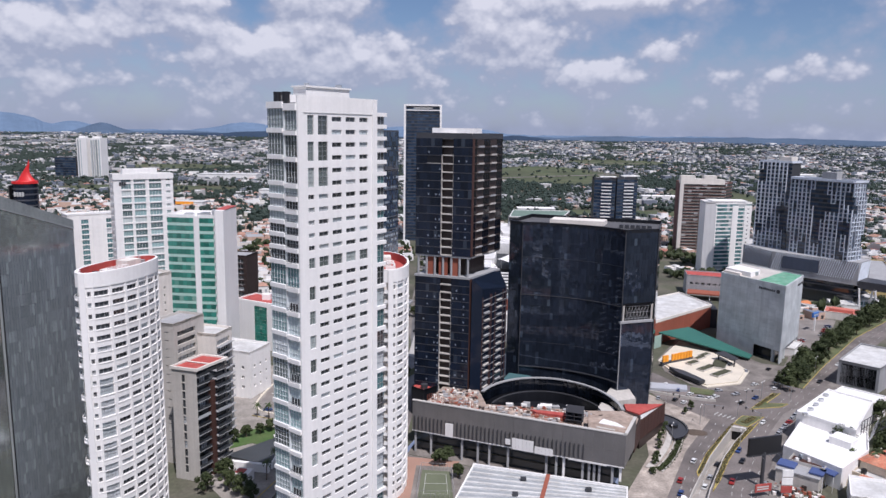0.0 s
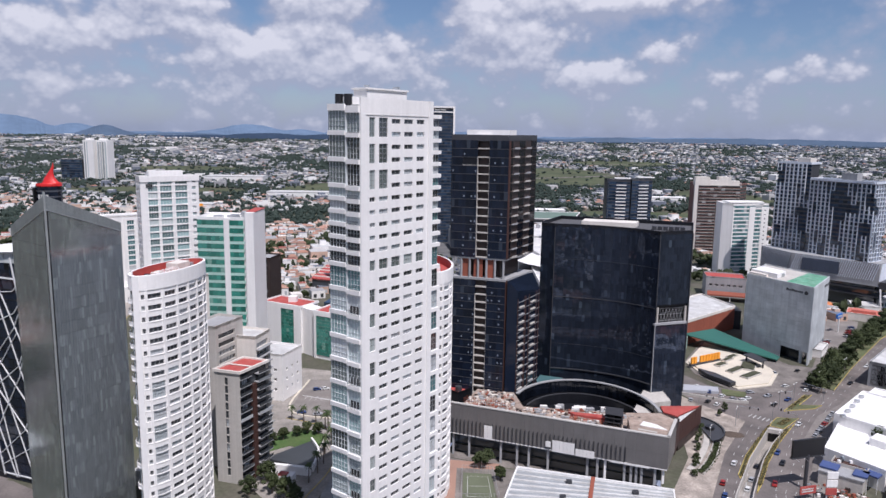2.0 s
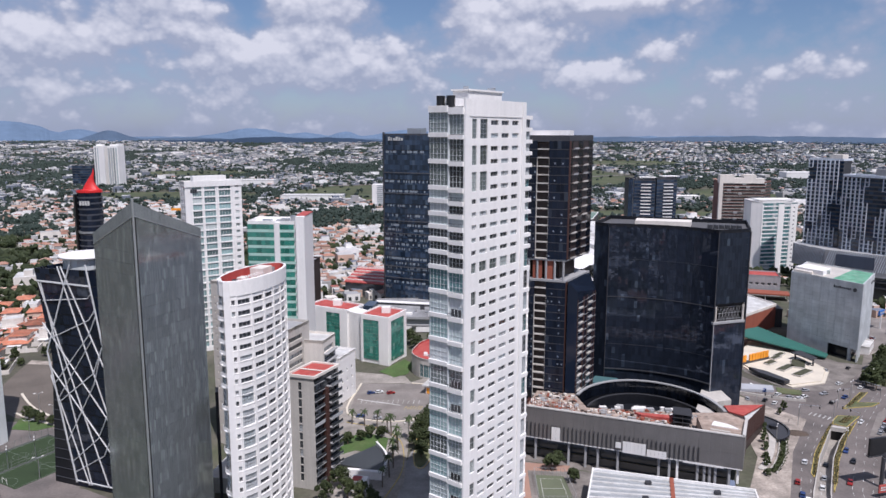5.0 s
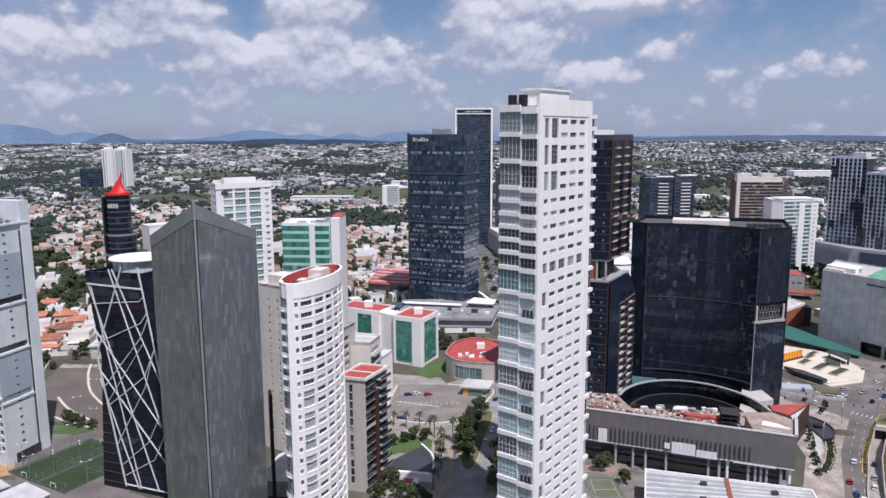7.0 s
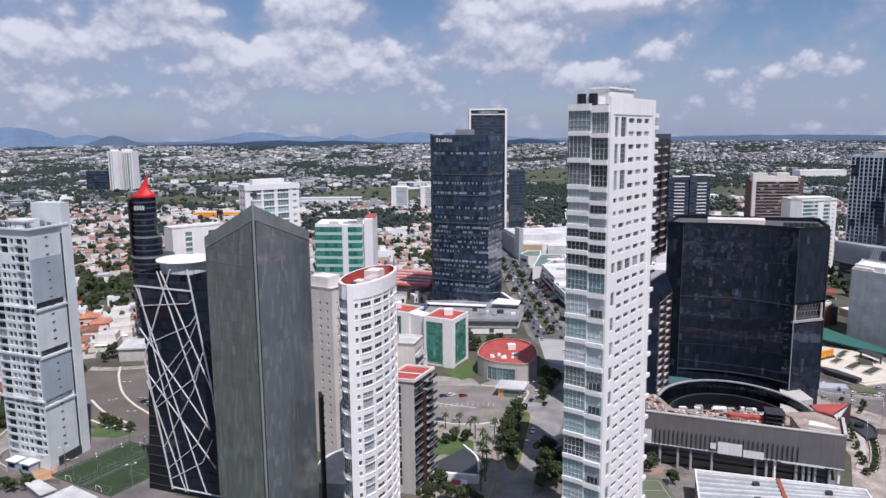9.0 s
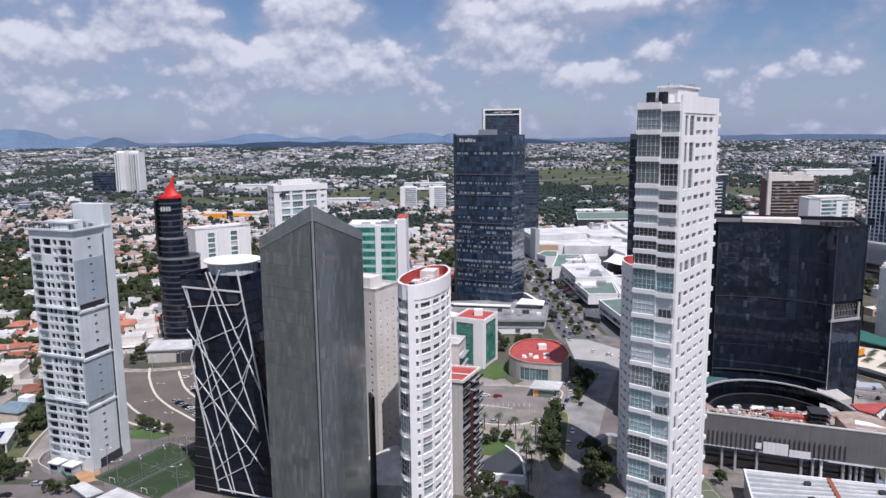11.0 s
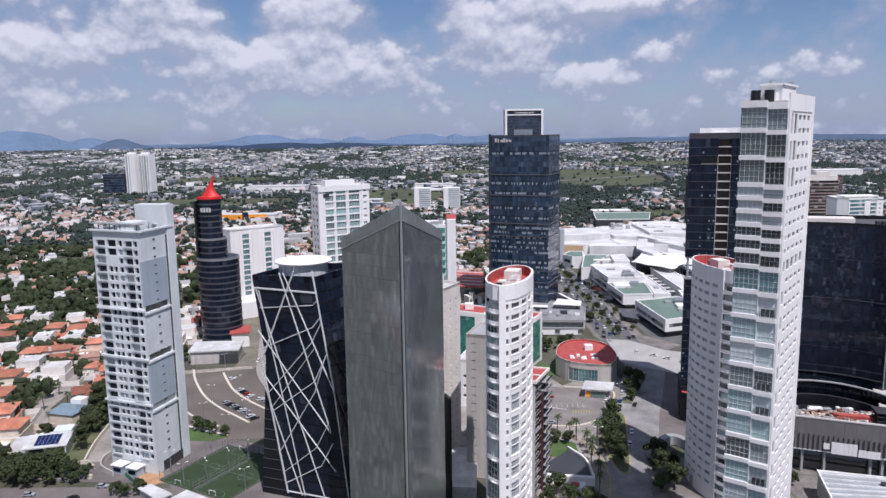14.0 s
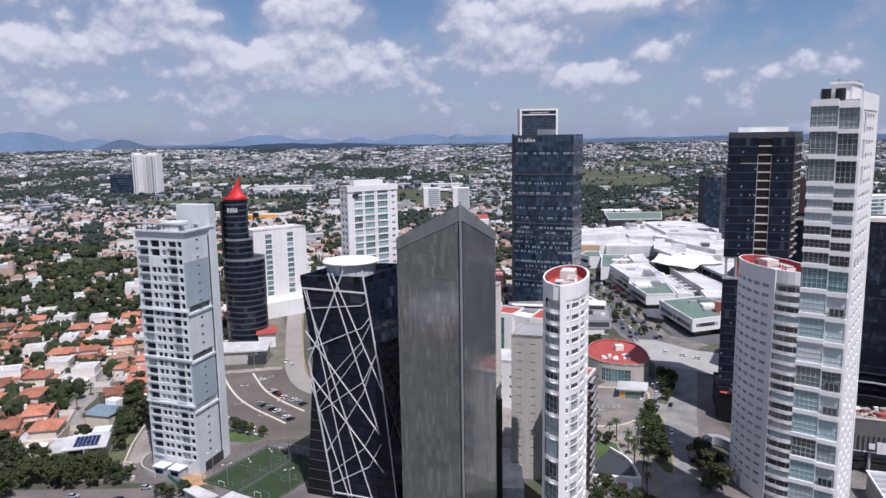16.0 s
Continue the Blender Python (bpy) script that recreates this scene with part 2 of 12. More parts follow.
G_BLACK = glass("black_glass", (0.006, 0.008, 0.013), rough=0.04, spec=0.3, wave=0.03)
G_BLOCK = glass("black_mirror_glass", (0.036, 0.047, 0.072), rough=0.015, spec=0.45, vary=0.22, wave=0.004, metal=0.55, lit=0.012, blind=(0.10, 0.13, 0.18))
G_NAVY = glass("navy_glass", (0.026, 0.044, 0.076), rough=0.06, spec=0.7, vary=0.5, lit=0.04, blind=(0.07, 0.10, 0.14))
# pale share here is lit office ceilings put into the pane colour
G_OFFICE = glass("lit_office_glass", (0.024, 0.042, 0.075), rough=0.07, spec=0.6, vary=0.5, lit=0.42, blind=(0.27, 0.31, 0.35))
G_SOLAR = glass("solar_cell_glass", (0.012, 0.022, 0.085), rough=0.08, spec=0.5, vary=0.3)
G_SMOKE = glass("smoked_grey_glass", (0.338, 0.370, 0.384), rough=0.14, spec=0.8, vary=0.13, lit=0.12, blind=(0.45, 0.50, 0.50), wave=0.004, metal=0.75)


# ---- mesh helpers ----
def box(bm, x0, x1, y0, y1, z0, z1, mi=0):
    v = [bm.verts.new(p) for p in ((x0, y0, z0), (x1, y0, z0), (x1, y1, z0), (x0, y1, z0), (x0, y0, z1), (x1, y0, z1), (x1, y1, z1), (x0, y1, z1))]
    for q in ((3, 2, 1, 0), (4, 5, 6, 7), (0, 1, 5, 4), (1, 2, 6, 5), (2, 3, 7, 6), (3, 0, 4, 7)):
        bm.faces.new([v[i] for i in q]).material_index = mi


def prism(bm, pts, z0, z1, mi=0, top=None):
    """A closed upright prism over a plan polygon, counter-clockwise. top: heights of the upper corners."""
    lo = [bm.verts.new((x, y, z0)) for x, y in pts]
    hi = [bm.verts.new((p[0], p[1], top[i] if top else z1)) for i, p in enumerate(pts)]
    k = len(pts)
    for i in range(k):
        j = (i + 1) % k
        bm.faces.new((lo[i], lo[j], hi[j], hi[i])).material_index = mi
    bm.faces.new(lo[::-1]).material_index = mi
    bm.faces.new(hi).material_index = mi


def tube(bm, a, b, r0, r1=None, sides=8, mi=0):
    a, b = Vector(a), Vector(b)
    r1 = r0 if r1 is None else r1
    q = (b - a).to_track_quat("Z", "Y")
    ra = [bm.verts.new(a + q @ Vector((r0 * math.cos(6.2832 * i / sides), r0 * math.sin(6.2832 * i / sides), 0))) for i in range(sides)]
    rb = [bm.verts.new(b + q @ Vector((r1 * math.cos(6.2832 * i / sides), r1 * math.sin(6.2832 * i / sides), 0))) for i in range(sides)]
    for i in range(sides):
        j = (i + 1) % sides
        bm.faces.new((ra[i], ra[j], rb[j], rb[i])).material_index = mi
    bm.faces.new(ra[::-1]).material_index = mi
    bm.faces.new(rb).material_index = mi


def mesh_of(bm, *mats):
    me = bpy.data.meshes.new("mesh")
    bm.to_mesh(me)
    bm.free()
    for m in mats:
        me.materials.append(m)
    return me


def adopt(ob, parent):
    """Makes ob a child of a top-level thing, or of a part whose mesh stands in world axes, without moving it."""
    if parent is not None:
        ob.parent = parent
        ob.matrix_parent_inverse = parent.matrix_basis.inverted() if parent.parent is None else Matrix()


def part(name, bm, material, parent=None, label=""):
    """Links a bmesh (or a ready mesh) as one object under parent."""
    if isinstance(bm, bmesh.types.BMesh):
        mats = material if isinstance(material, (tuple, list)) else (material,)
        me = mesh_of(bm, *mats)
        me.name = name
    else:
        me = bm
    ob = new(name, me)
    adopt(ob, parent)
    return tagged(ob, label)


def boxed(name, boxes, material, parent=None, label=""):
    bm = bmesh.new()
    for b in boxes:
        box(bm, *b)
    return part(name, bm, material, parent, label)


def thing(name, x, y, z, yaw, label, category, group="", kind=""):
    """An Empty at the base of a thing; its parts are built in its own axes."""
    ob = new(name)
    ob.empty_display_size = 2
    ob.matrix_basis = pose(x, y, z, 0, 0, yaw)
    return tagged(ob, label, category, group, kind)


def local(name, bm, material, parent, label=""):
    """A part whose mesh is given in the parent's own axes."""
    ob = part(name, bm, material, None, label)
    ob.parent = parent
    return ob


def lbox(name, boxes, material, parent, label=""):
    bm = bmesh.new()
    for b in boxes:
        box(bm, *b)
    return local(name, bm, material, parent, label)


class Line:
    """A straight wall in plan, run from left to right as seen from outside."""
    def __init__(self, p0, p1):
        self.p0, self.p1 = Vector(p0), Vector(p1)
        self.length = (self.p1 - self.p0).length
        self.u = (self.p1 - self.p0) / self.length
        self.steps = 1

    def at(self, s):
        return self.p0 + self.u * s, self.u, Vector((self.u.y, -self.u.x))


class Curve:
    """A wall along an open chain of plan points, run from left to right as seen from outside."""
    def __init__(self, pts):
        self.legs = [Line(p, q) for p, q in zip(pts, pts[1:])]
        self.length, self.steps = sum(l.length for l in self.legs), 2.4

    def at(self, s):
        for leg in self.legs[:-1]:
            if s <= leg.length:
                return leg.at(s)
            s -= leg.length
        return self.legs[-1].at(min(s, self.legs[-1].length))


class Arc:
    """A wall along an ellipse, run from left to right as seen from outside (counter-clockwise)."""
    def __init__(self, c, a, b, yaw, q0, q1, cuts=200):
        ca, sa = math.cos(radians(yaw)), math.sin(radians(yaw))
        self.pts = []
        for i in range(cuts + 1):
            q = radians(q0 + (q1 - q0) * i / cuts)
            x, y = a * math.cos(q), b * math.sin(q)
            self.pts.append(Vector((c[0] + x * ca - y * sa, c[1] + x * sa + y * ca)))
        self.acc = [0.0]
        for i in range(cuts):
            self.acc.append(self.acc[-1] + (self.pts[i + 1] - self.pts[i]).length)
        self.length, self.steps = self.acc[-1], 2.2

    def at(self, s):
        i = min(max(int(np.searchsorted(self.acc, s)) - 1, 0), len(self.pts) - 2)
        f = (s - self.acc[i]) / (self.acc[i + 1] - self.acc[i])
        u = (self.pts[i + 1] - self.pts[i]).normalized()
        return self.pts[i].lerp(self.pts[i + 1], f), u, Vector((u.y, -u.x))


def spot(path, s, z, out=0.0):
    """The pose of a piece on a wall: x along it, y inwards, z up."""
    p, u, n = path.at(s)
    p = p + n * out
    return Matrix(((u.x, -n.x, 0, p.x), (u.y, -n.y, 0, p.y), (0, 0, 1, z), (0, 0, 0, 1)))


TAKEN = {}


def pieces(parent, name, me, poses, limit=300, label="", loose=1.0):
    """Alike pieces that share one mesh; past the limit the rest is joined. Panes sit a hair out of true."""
    if name in ("pane", "court_glass"):
        rnd = random.Random(len(poses))
        level = {}
        if loose > 2:
            for m in poses:
                level.setdefault(round(m.translation.z, 1), rnd.gauss(0, 0.018))
            poses = [m @ Matrix.Rotation(level[round(m.translation.z, 1)], 4, "X") for m in poses]
        poses = [m @ Matrix.Rotation(rnd.gauss(0, 0.0075 * loose), 4, "X") @ Matrix.Rotation(rnd.gauss(0, 0.006 * loose), 4, "Z") for m in poses]
    key = (parent.name, name)
    limit = max(0, min(limit, (36 if name == "pane" else 60 if name == "window" else 150) - TAKEN.get(key, 0)))
    TAKEN[key] = TAKEN.get(key, 0) + min(limit, len(poses))
    for m in poses[:limit]:
        ob = new(name, me)
        adopt(ob, parent)
        ob.matrix_basis = m
        if label:
            ob["label"] = label
    rest = poses[limit:]
    if rest:
        co = np.array([v.co for v in me.vertices])
        faces = [tuple(p.vertices) for p in me.polygons]
        mi = [p.material_index for p in me.polygons]
        k = len(co)
        allco = np.concatenate([co @ np.array(m.to_3x3()).T + np.array(m.translation) for m in rest])
        allf = [tuple(i + j * k for i in f) for j in range(len(rest)) for f in faces]
        big = bpy.data.meshes.new(name + "_rest")
        big.from_pydata(allco.tolist(), [], allf)
        big.polygons.foreach_set("material_index", mi * len(rest))
        for m in me.materials:
            big.materials.append(m)
        ob = new(name + "_field", big)
        adopt(ob, parent)
        tagged(ob, label, kind="stuff")


def slab_strip(bm, path, s0, s1, z0, z1, d0, d1, mi=0):
    """A band along a wall from s0 to s1, from depth d0 (outwards) to d1."""
    k = max(1, int((s1 - s0) / path.steps)) if path.steps > 1 else 1
    rings = []
    for i in range(k + 1):
        p, u, n = path.at(s0 + (s1 - s0) * i / k)
        a, b = p + n * d0, p + n * d1
        rings.append([bm.verts.new((q.x, q.y, z)) for q, z in ((a, z0), (b, z0), (b, z1), (a, z1))])
    for i in range(k):
        r, t = rings[i], rings[i + 1]
        for j in range(4):
            m = (j + 1) % 4
            bm.faces.new((r[m], r[j], t[j], t[m])).material_index = mi
    bm.faces.new(rings[0]).material_index = mi
    bm.faces.new(rings[-1][::-1]).material_index = mi


def pierced(bm, path, z0, z1, holes, depth=0.35, mi=0):
    """The outer skin of a wall with real openings. holes: (s0, s1, z0, z1), aligned in columns or rows."""
    ss = sorted({0.0, path.length, *[round(h[0], 3) for h in holes], *[round(h[1], 3) for h in holes]})
    if path.steps > 1:
        fine = []
        for a, b in zip(ss, ss[1:]):
            k = max(1, int((b - a) / path.steps + 0.5))
            fine += [a + (b - a) * i / k for i in range(k)]
        ss = fine + [ss[-1]]
    zs = sorted({z0, z1, *[round(h[2], 3) for h in holes], *[round(h[3], 3) for h in holes]})
    opened = set()
    sa, za = np.array(ss), np.array(zs)
    for a, b, c, d in holes:
        i0, i1 = np.searchsorted(sa, a - 0.002), np.searchsorted(sa, b - 0.002)
        j0, j1 = np.searchsorted(za, c - 0.002), np.searchsorted(za, d - 0.002)
        opened.update((i, j) for i in range(i0, i1) for j in range(j0, j1))
    cache = {}

    def v(i, j, inner):
        key = (i, j, inner)
        if key not in cache:
            p, u, n = path.at(ss[i])
            p = p - n * depth if inner else p
            cache[key] = bm.verts.new((p.x, p.y, zs[j]))
        return cache[key]

    for i in range(len(ss) - 1):
        for j in range(len(zs) - 1):
            if (i, j) not in opened:
                bm.faces.new((v(i, j, 0), v(i + 1, j, 0), v(i + 1, j + 1, 0), v(i, j + 1, 0))).material_index = mi
                continue
            if (i - 1, j) not in opened:
                bm.faces.new((v(i, j, 0), v(i, j + 1, 0), v(i, j + 1, 1), v(i, j, 1))).material_index = mi
            if (i + 1, j) not in opened:
                bm.faces.new((v(i + 1, j, 1), v(i + 1, j + 1, 1), v(i + 1, j + 1, 0), v(i + 1, j, 0))).material_index = mi
            if (i, j - 1) not in opened:
                bm.faces.new((v(i, j, 1), v(i + 1, j, 1), v(i + 1, j, 0), v(i, j, 0))).material_index = mi
            if (i, j + 1) not in opened:
                bm.faces.new((v(i, j + 1, 0), v(i + 1, j + 1, 0), v(i + 1, j + 1, 1), v(i, j + 1, 1))).material_index = mi


WINDOWS = {}


def window_mesh(w, h, glass_mat, frame_mat, cols=2, rows=1, t=0.09):
    """A window to set into an opening: glazing bars in front of panes that are islands of their own."""
    key = (round(w, 2), round(h, 2), glass_mat.name, frame_mat.name, cols, rows, t)
    if key not in WINDOWS:
        bm = bmesh.new()

        def cuts(lo, size, n):
            out = []
            for q in range(n + 1):
                c = lo + min(max(size * q / n, t / 2), size - t / 2)
                out += [c - t / 2, c + t / 2]
            return out

        xs, zs, seen = cuts(-w / 2, w, cols), cuts(0, h, rows), {}

        def v(a, b, y):
            if (a, b, y) not in seen:
                seen[a, b, y] = bm.verts.new((xs[a], y, zs[b]))
            return seen[a, b, y]

        for a in range(len(xs) - 1):
            for b in range(len(zs) - 1):
                q = ((a, b), (a + 1, b), (a + 1, b + 1), (a, b + 1))
                if a % 2 and b % 2:
                    bm.faces.new([v(*p, 0.1) for p in q]).material_index = 0
                    for p, r in zip(q, q[1:] + q[:1]):
                        bm.faces.new((v(*p, 0.0), v(*r, 0.0), v(*r, 0.1), v(*p, 0.1))).material_index = 1
                else:
                    bm.faces.new([v(*p, 0.0) for p in q]).material_index = 1
        WINDOWS[key] = mesh_of(bm, glass_mat, frame_mat)
    return WINDOWS[key]


def glaze(parent, path, holes, glass_mat, frame_mat, cols=2, rows=1, depth=0.3, limit=300, t=0.09, name="window"):
    """Sets a window into each opening."""
    sizes = {}
    for a, b, c, d in holes:
        sizes.setdefault((round(b - a, 2), round(d - c, 2)), []).append(spot(path, (a + b) / 2, c, -depth))
    for (w, h), poses in sizes.items():
        k = cols(w) if callable(cols) else cols
        r = rows(h) if callable(rows) else rows
        pieces(parent, name, window_mesh(w, h, glass_mat, frame_mat, k, r, t), poses, limit)


# ---- ground and distance ----
def land(x, y):
    """The height of the land: flat under the district, rising gently far out."""
    d = math.hypot(x, y)
    return 84.0 * min(1.0, max(0.0, (d - 1300) / 3500)) ** 1.4


GROUND = surface("ground", (0.115, 0.102, 0.082), 0.95, grain=(0.5, 0.25), stain=(0.03, 0.35), tint=(0.055, 0.066, 0.034))
RAMP_LEFT = [(82.0, 229.0), (95.7, 254.7), (112.7, 283.7), (124.3, 300.7), (134.2, 315.5)]
RAMP_RIGHT = [(87.5, 226.0), (101.8, 254.9), (117.1, 282.1), (128.5, 298.9), (139.8, 312.8)]
RAMP_LEVEL = (0.0, -1.9, -4.2, -5.4, -5.8)
TRENCH = RAMP_LEFT + RAMP_RIGHT[::-1]
FORECOURT = [(-15.7, 283.4), (66.8, 250.7), (69.5, 264.0), (-11.5, 296.0)]


def build_ground():
    bm = bmesh.new()
    rings = [900, 1300, 1700, 2200, 2800, 3400, 4000, 4500, 4900]
    segs = 72
    loops = []
    for r in rings:
        loops.append([bm.verts.new((r * math.cos(6.28318 * i / segs), r * math.sin(6.28318 * i / segs), land(r, 0))) for i in range(segs)])
    for a, b in zip(loops, loops[1:]):
        for i in range(segs):
            j = (i + 1) % segs
            bm.faces.new((a[i], b[i], b[j], a[j]))
    edges = [bm.edges.get((loops[0][i], loops[0][(i + 1) % segs])) for i in range(segs)]
    hole = [bm.verts.new((x, y, 0)) for x, y in TRENCH]
    edges += [bm.edges.new((hole[i], hole[(i + 1) % len(hole)])) for i in range(len(hole))]
    hole = [bm.verts.new((x, y, 0)) for x, y in FORECOURT]
    edges += [bm.edges.new((hole[i], hole[(i + 1) % 4])) for i in range(4)]
    bmesh.ops.triangle_fill(bm, use_beauty=True, use_dissolve=False, edges=edges, normal=(0, 0, 1))
    bmesh.ops.recalc_face_normals(bm, faces=bm.faces)
    return tagged(part("ground", bm, GROUND), "dry earth and grass plain under the city", "ground", kind="structure")


build_ground()


def ridge(dist, base, peaks, rgb, label, rough_amp, seed):
    """A range of hills as a long ridge. peaks: (azimuth, half width, height) in degrees and metres."""
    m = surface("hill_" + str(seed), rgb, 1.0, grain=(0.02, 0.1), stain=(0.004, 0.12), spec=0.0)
    bm = bmesh.new()
    crest, foot, back = [], [], []
    for i in range(301):
        az = -42 + 84 * i / 300
        h = base
        for a, w, k in peaks:
            h = max(h, base + k * math.exp(-((az - a) / w) ** 2))
        h += rough_amp * (noise.fractal(Vector((az * 0.55, seed, 0)), 0.9, 2.0, 5))
        c, s = math.sin(radians(az)), math.cos(radians(az))
        x0 = -70
        crest.append(bm.verts.new((x0 + dist * c, dist * s, h)))
        foot.append(bm.verts.new((x0 + (dist - 260) * c, (dist - 260) * s, land((dist - 260), 0) - 12)))
        back.append(bm.verts.new((x0 + (dist + 60) * c, (dist + 60) * s, 60)))
    for i in range(300):
        bm.faces.new((foot[i + 1], foot[i], crest[i], crest[i + 1]))
        bm.faces.new((crest[i + 1], crest[i], back[i], back[i + 1]))
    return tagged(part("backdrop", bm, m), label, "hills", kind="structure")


# the blue of these ranges is distance haze put into their base colour
ridge(4790, 104, ((-30.5, 2.8, 92), (-26.2, 1.6, 44), (-14.3, 2.4, 54), (-10.5, 1.6, 26), (-7.4, 1.0, 34), (-2.4, 2.4, 46), (0.4, 0.8, 40), (3.0, 2.0, 34), (20, 6, 8)), (0.130, 0.185, 0.270), "mountains tinted with haze blue on the horizon", 9, 1)
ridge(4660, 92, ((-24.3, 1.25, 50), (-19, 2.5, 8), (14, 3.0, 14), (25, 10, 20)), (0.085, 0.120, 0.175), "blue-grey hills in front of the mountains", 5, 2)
ridge(4420, 80, ((-13.0, 3.4, 26), (-8.5, 2.5, 22), (6.5, 1.8, 22), (-18, 3.0, 10)), (0.040, 0.060, 0.095), "dark wooded rise tinted with haze blue at the edge of the city", 4, 3)


# ---- buildings ----
def inset(pts, d):
    """The plan polygon (counter-clockwise, convex) moved inwards by d."""
    out, k = [], len(pts)
    for i in range(k):
        a, b, c = Vector(pts[i - 1]), Vector(pts[i]), Vector(pts[(i + 1) % k])
        u, v = (b - a).normalized(), (c - b).normalized()
        n, m = Vector((-u.y, u.x)), Vector((-v.y, v.x))
        w = n + m
        out.append(tuple(b + w * (d / max(0.2, w.dot(n)))))
    return out


def rim(bm, pts, z0, z1, t=0.3, mi=0):
    """A low wall round a roof."""
    inner = inset(pts, t)
    rings = [[bm.verts.new((*p, z)) for p in q] for q, z in ((pts, z0), (pts, z1), (inner, z1), (inner, z0))]
    k = len(pts)
    for i in range(k):
        j = (i + 1) % k
        for a, b in zip(rings, rings[1:]):
            bm.faces.new((a[i], a[j], b[j], b[i])).material_index = mi


def grid_holes(length, n, w, h, z0, z1, f, sill=0.9, m=1.5):
    """n openings a storey, evenly spaced between margins m; storeys of height f from z0 up to z1."""
    pitch = (length - 2 * m) / n
    return [(m + pitch * (i + 0.5) - w / 2, m + pitch * (i + 0.5) + w / 2, z0 + f * k + sill, z0 + f * k + sill + h)
            for k in range(int((z1 - z0) / f)) for i in range(n)]


def block(name, pts, z1, mat, label, faces=None, z0=0.0, roof=None, parapet=1.0, category="building", base=None, frame=WHITE):
    """A building over a plan polygon (counter-clockwise). faces: edge number -> dict(holes=..., glass=..., cols=..., rows=...)."""
    cx, cy = sum(p[0] for p in pts) / len(pts), sum(p[1] for p in pts) / len(pts)
    b = base or thing(name, cx, cy, 0, 0, label, category)
    faces = faces or {}
    k = len(pts)
    for i in range(k):
        path = Line(pts[i], pts[(i + 1) % k])
        spec = faces.get(i)
        bm = bmesh.new()
        if spec:
            holes = spec["holes"] if "holes" in spec else grid_holes(path.length, spec["n"], spec["w"], spec["h"], spec.get("z0", z0 + 3), z1 - 1.5, spec["f"], m=spec.get("m", 1.5))
            depth = spec.get("depth", 0.35)
            pierced(bm, path, z0, z1, holes, depth + 0.1)
            glaze(b, path, holes, spec.get("glass", G_DARK), spec.get("frame", frame), spec.get("cols", 2), spec.get("rows", 1), depth, spec.get("limit", 300), spec.get("t", 0.09))
        else:
            pierced(bm, path, z0, z1, [])
        part("wall", bm, mat, b)
    bm = bmesh.new()
    deck = inset(pts, 0.3)
    prism(bm, deck, z1 - parapet - 0.4, z1 - parapet)
    part("roof", bm, roof or WHITE_ROOF, b)
    bm = bmesh.new()
    rim(bm, pts, z1 - parapet - 0.3, z1 + 0.003)
    part("parapet", bm, mat, b)
    return b


def plan(c, a, b, la, lb):
    """Plan corners from one corner, two directions in degrees and two lengths."""
    u = Vector((math.cos(radians(a)), math.sin(radians(a)))) * la
    v = Vector((math.cos(radians(b)), math.sin(radians(b)))) * lb
    c = Vector(c)
    return [tuple(c), tuple(c + u), tuple(c + u + v), tuple(c + v)]


def prism_part(name, pts, z0, z1, mat, parent, label=""):
    bm = bmesh.new()
    prism(bm, pts, z0, z1)
    return part(name, bm, mat, parent, label)


def drum(name, x, y, z0, z1, r, mat, parent, label="", sides=16, r1=None):
    bm = bmesh.new()
    tube(bm, (x, y, z0), (x, y, z1), r, r1, sides)
    return part(name, bm, mat, parent, label)


PANES = {}


def pane_mesh(w, h, mat, gap=0.06):
    key = (round(w, 2), round(h, 2), mat.name, gap)
    if key not in PANES:
        bm = bmesh.new()
        box(bm, -w / 2 + gap, w / 2 - gap, -0.05, 0.12, gap, h - gap)
        PANES[key] = mesh_of(bm, mat)
    return PANES[key]


FRAME = surface("pale_window_frame", (0.60, 0.63, 0.64), 0.5)


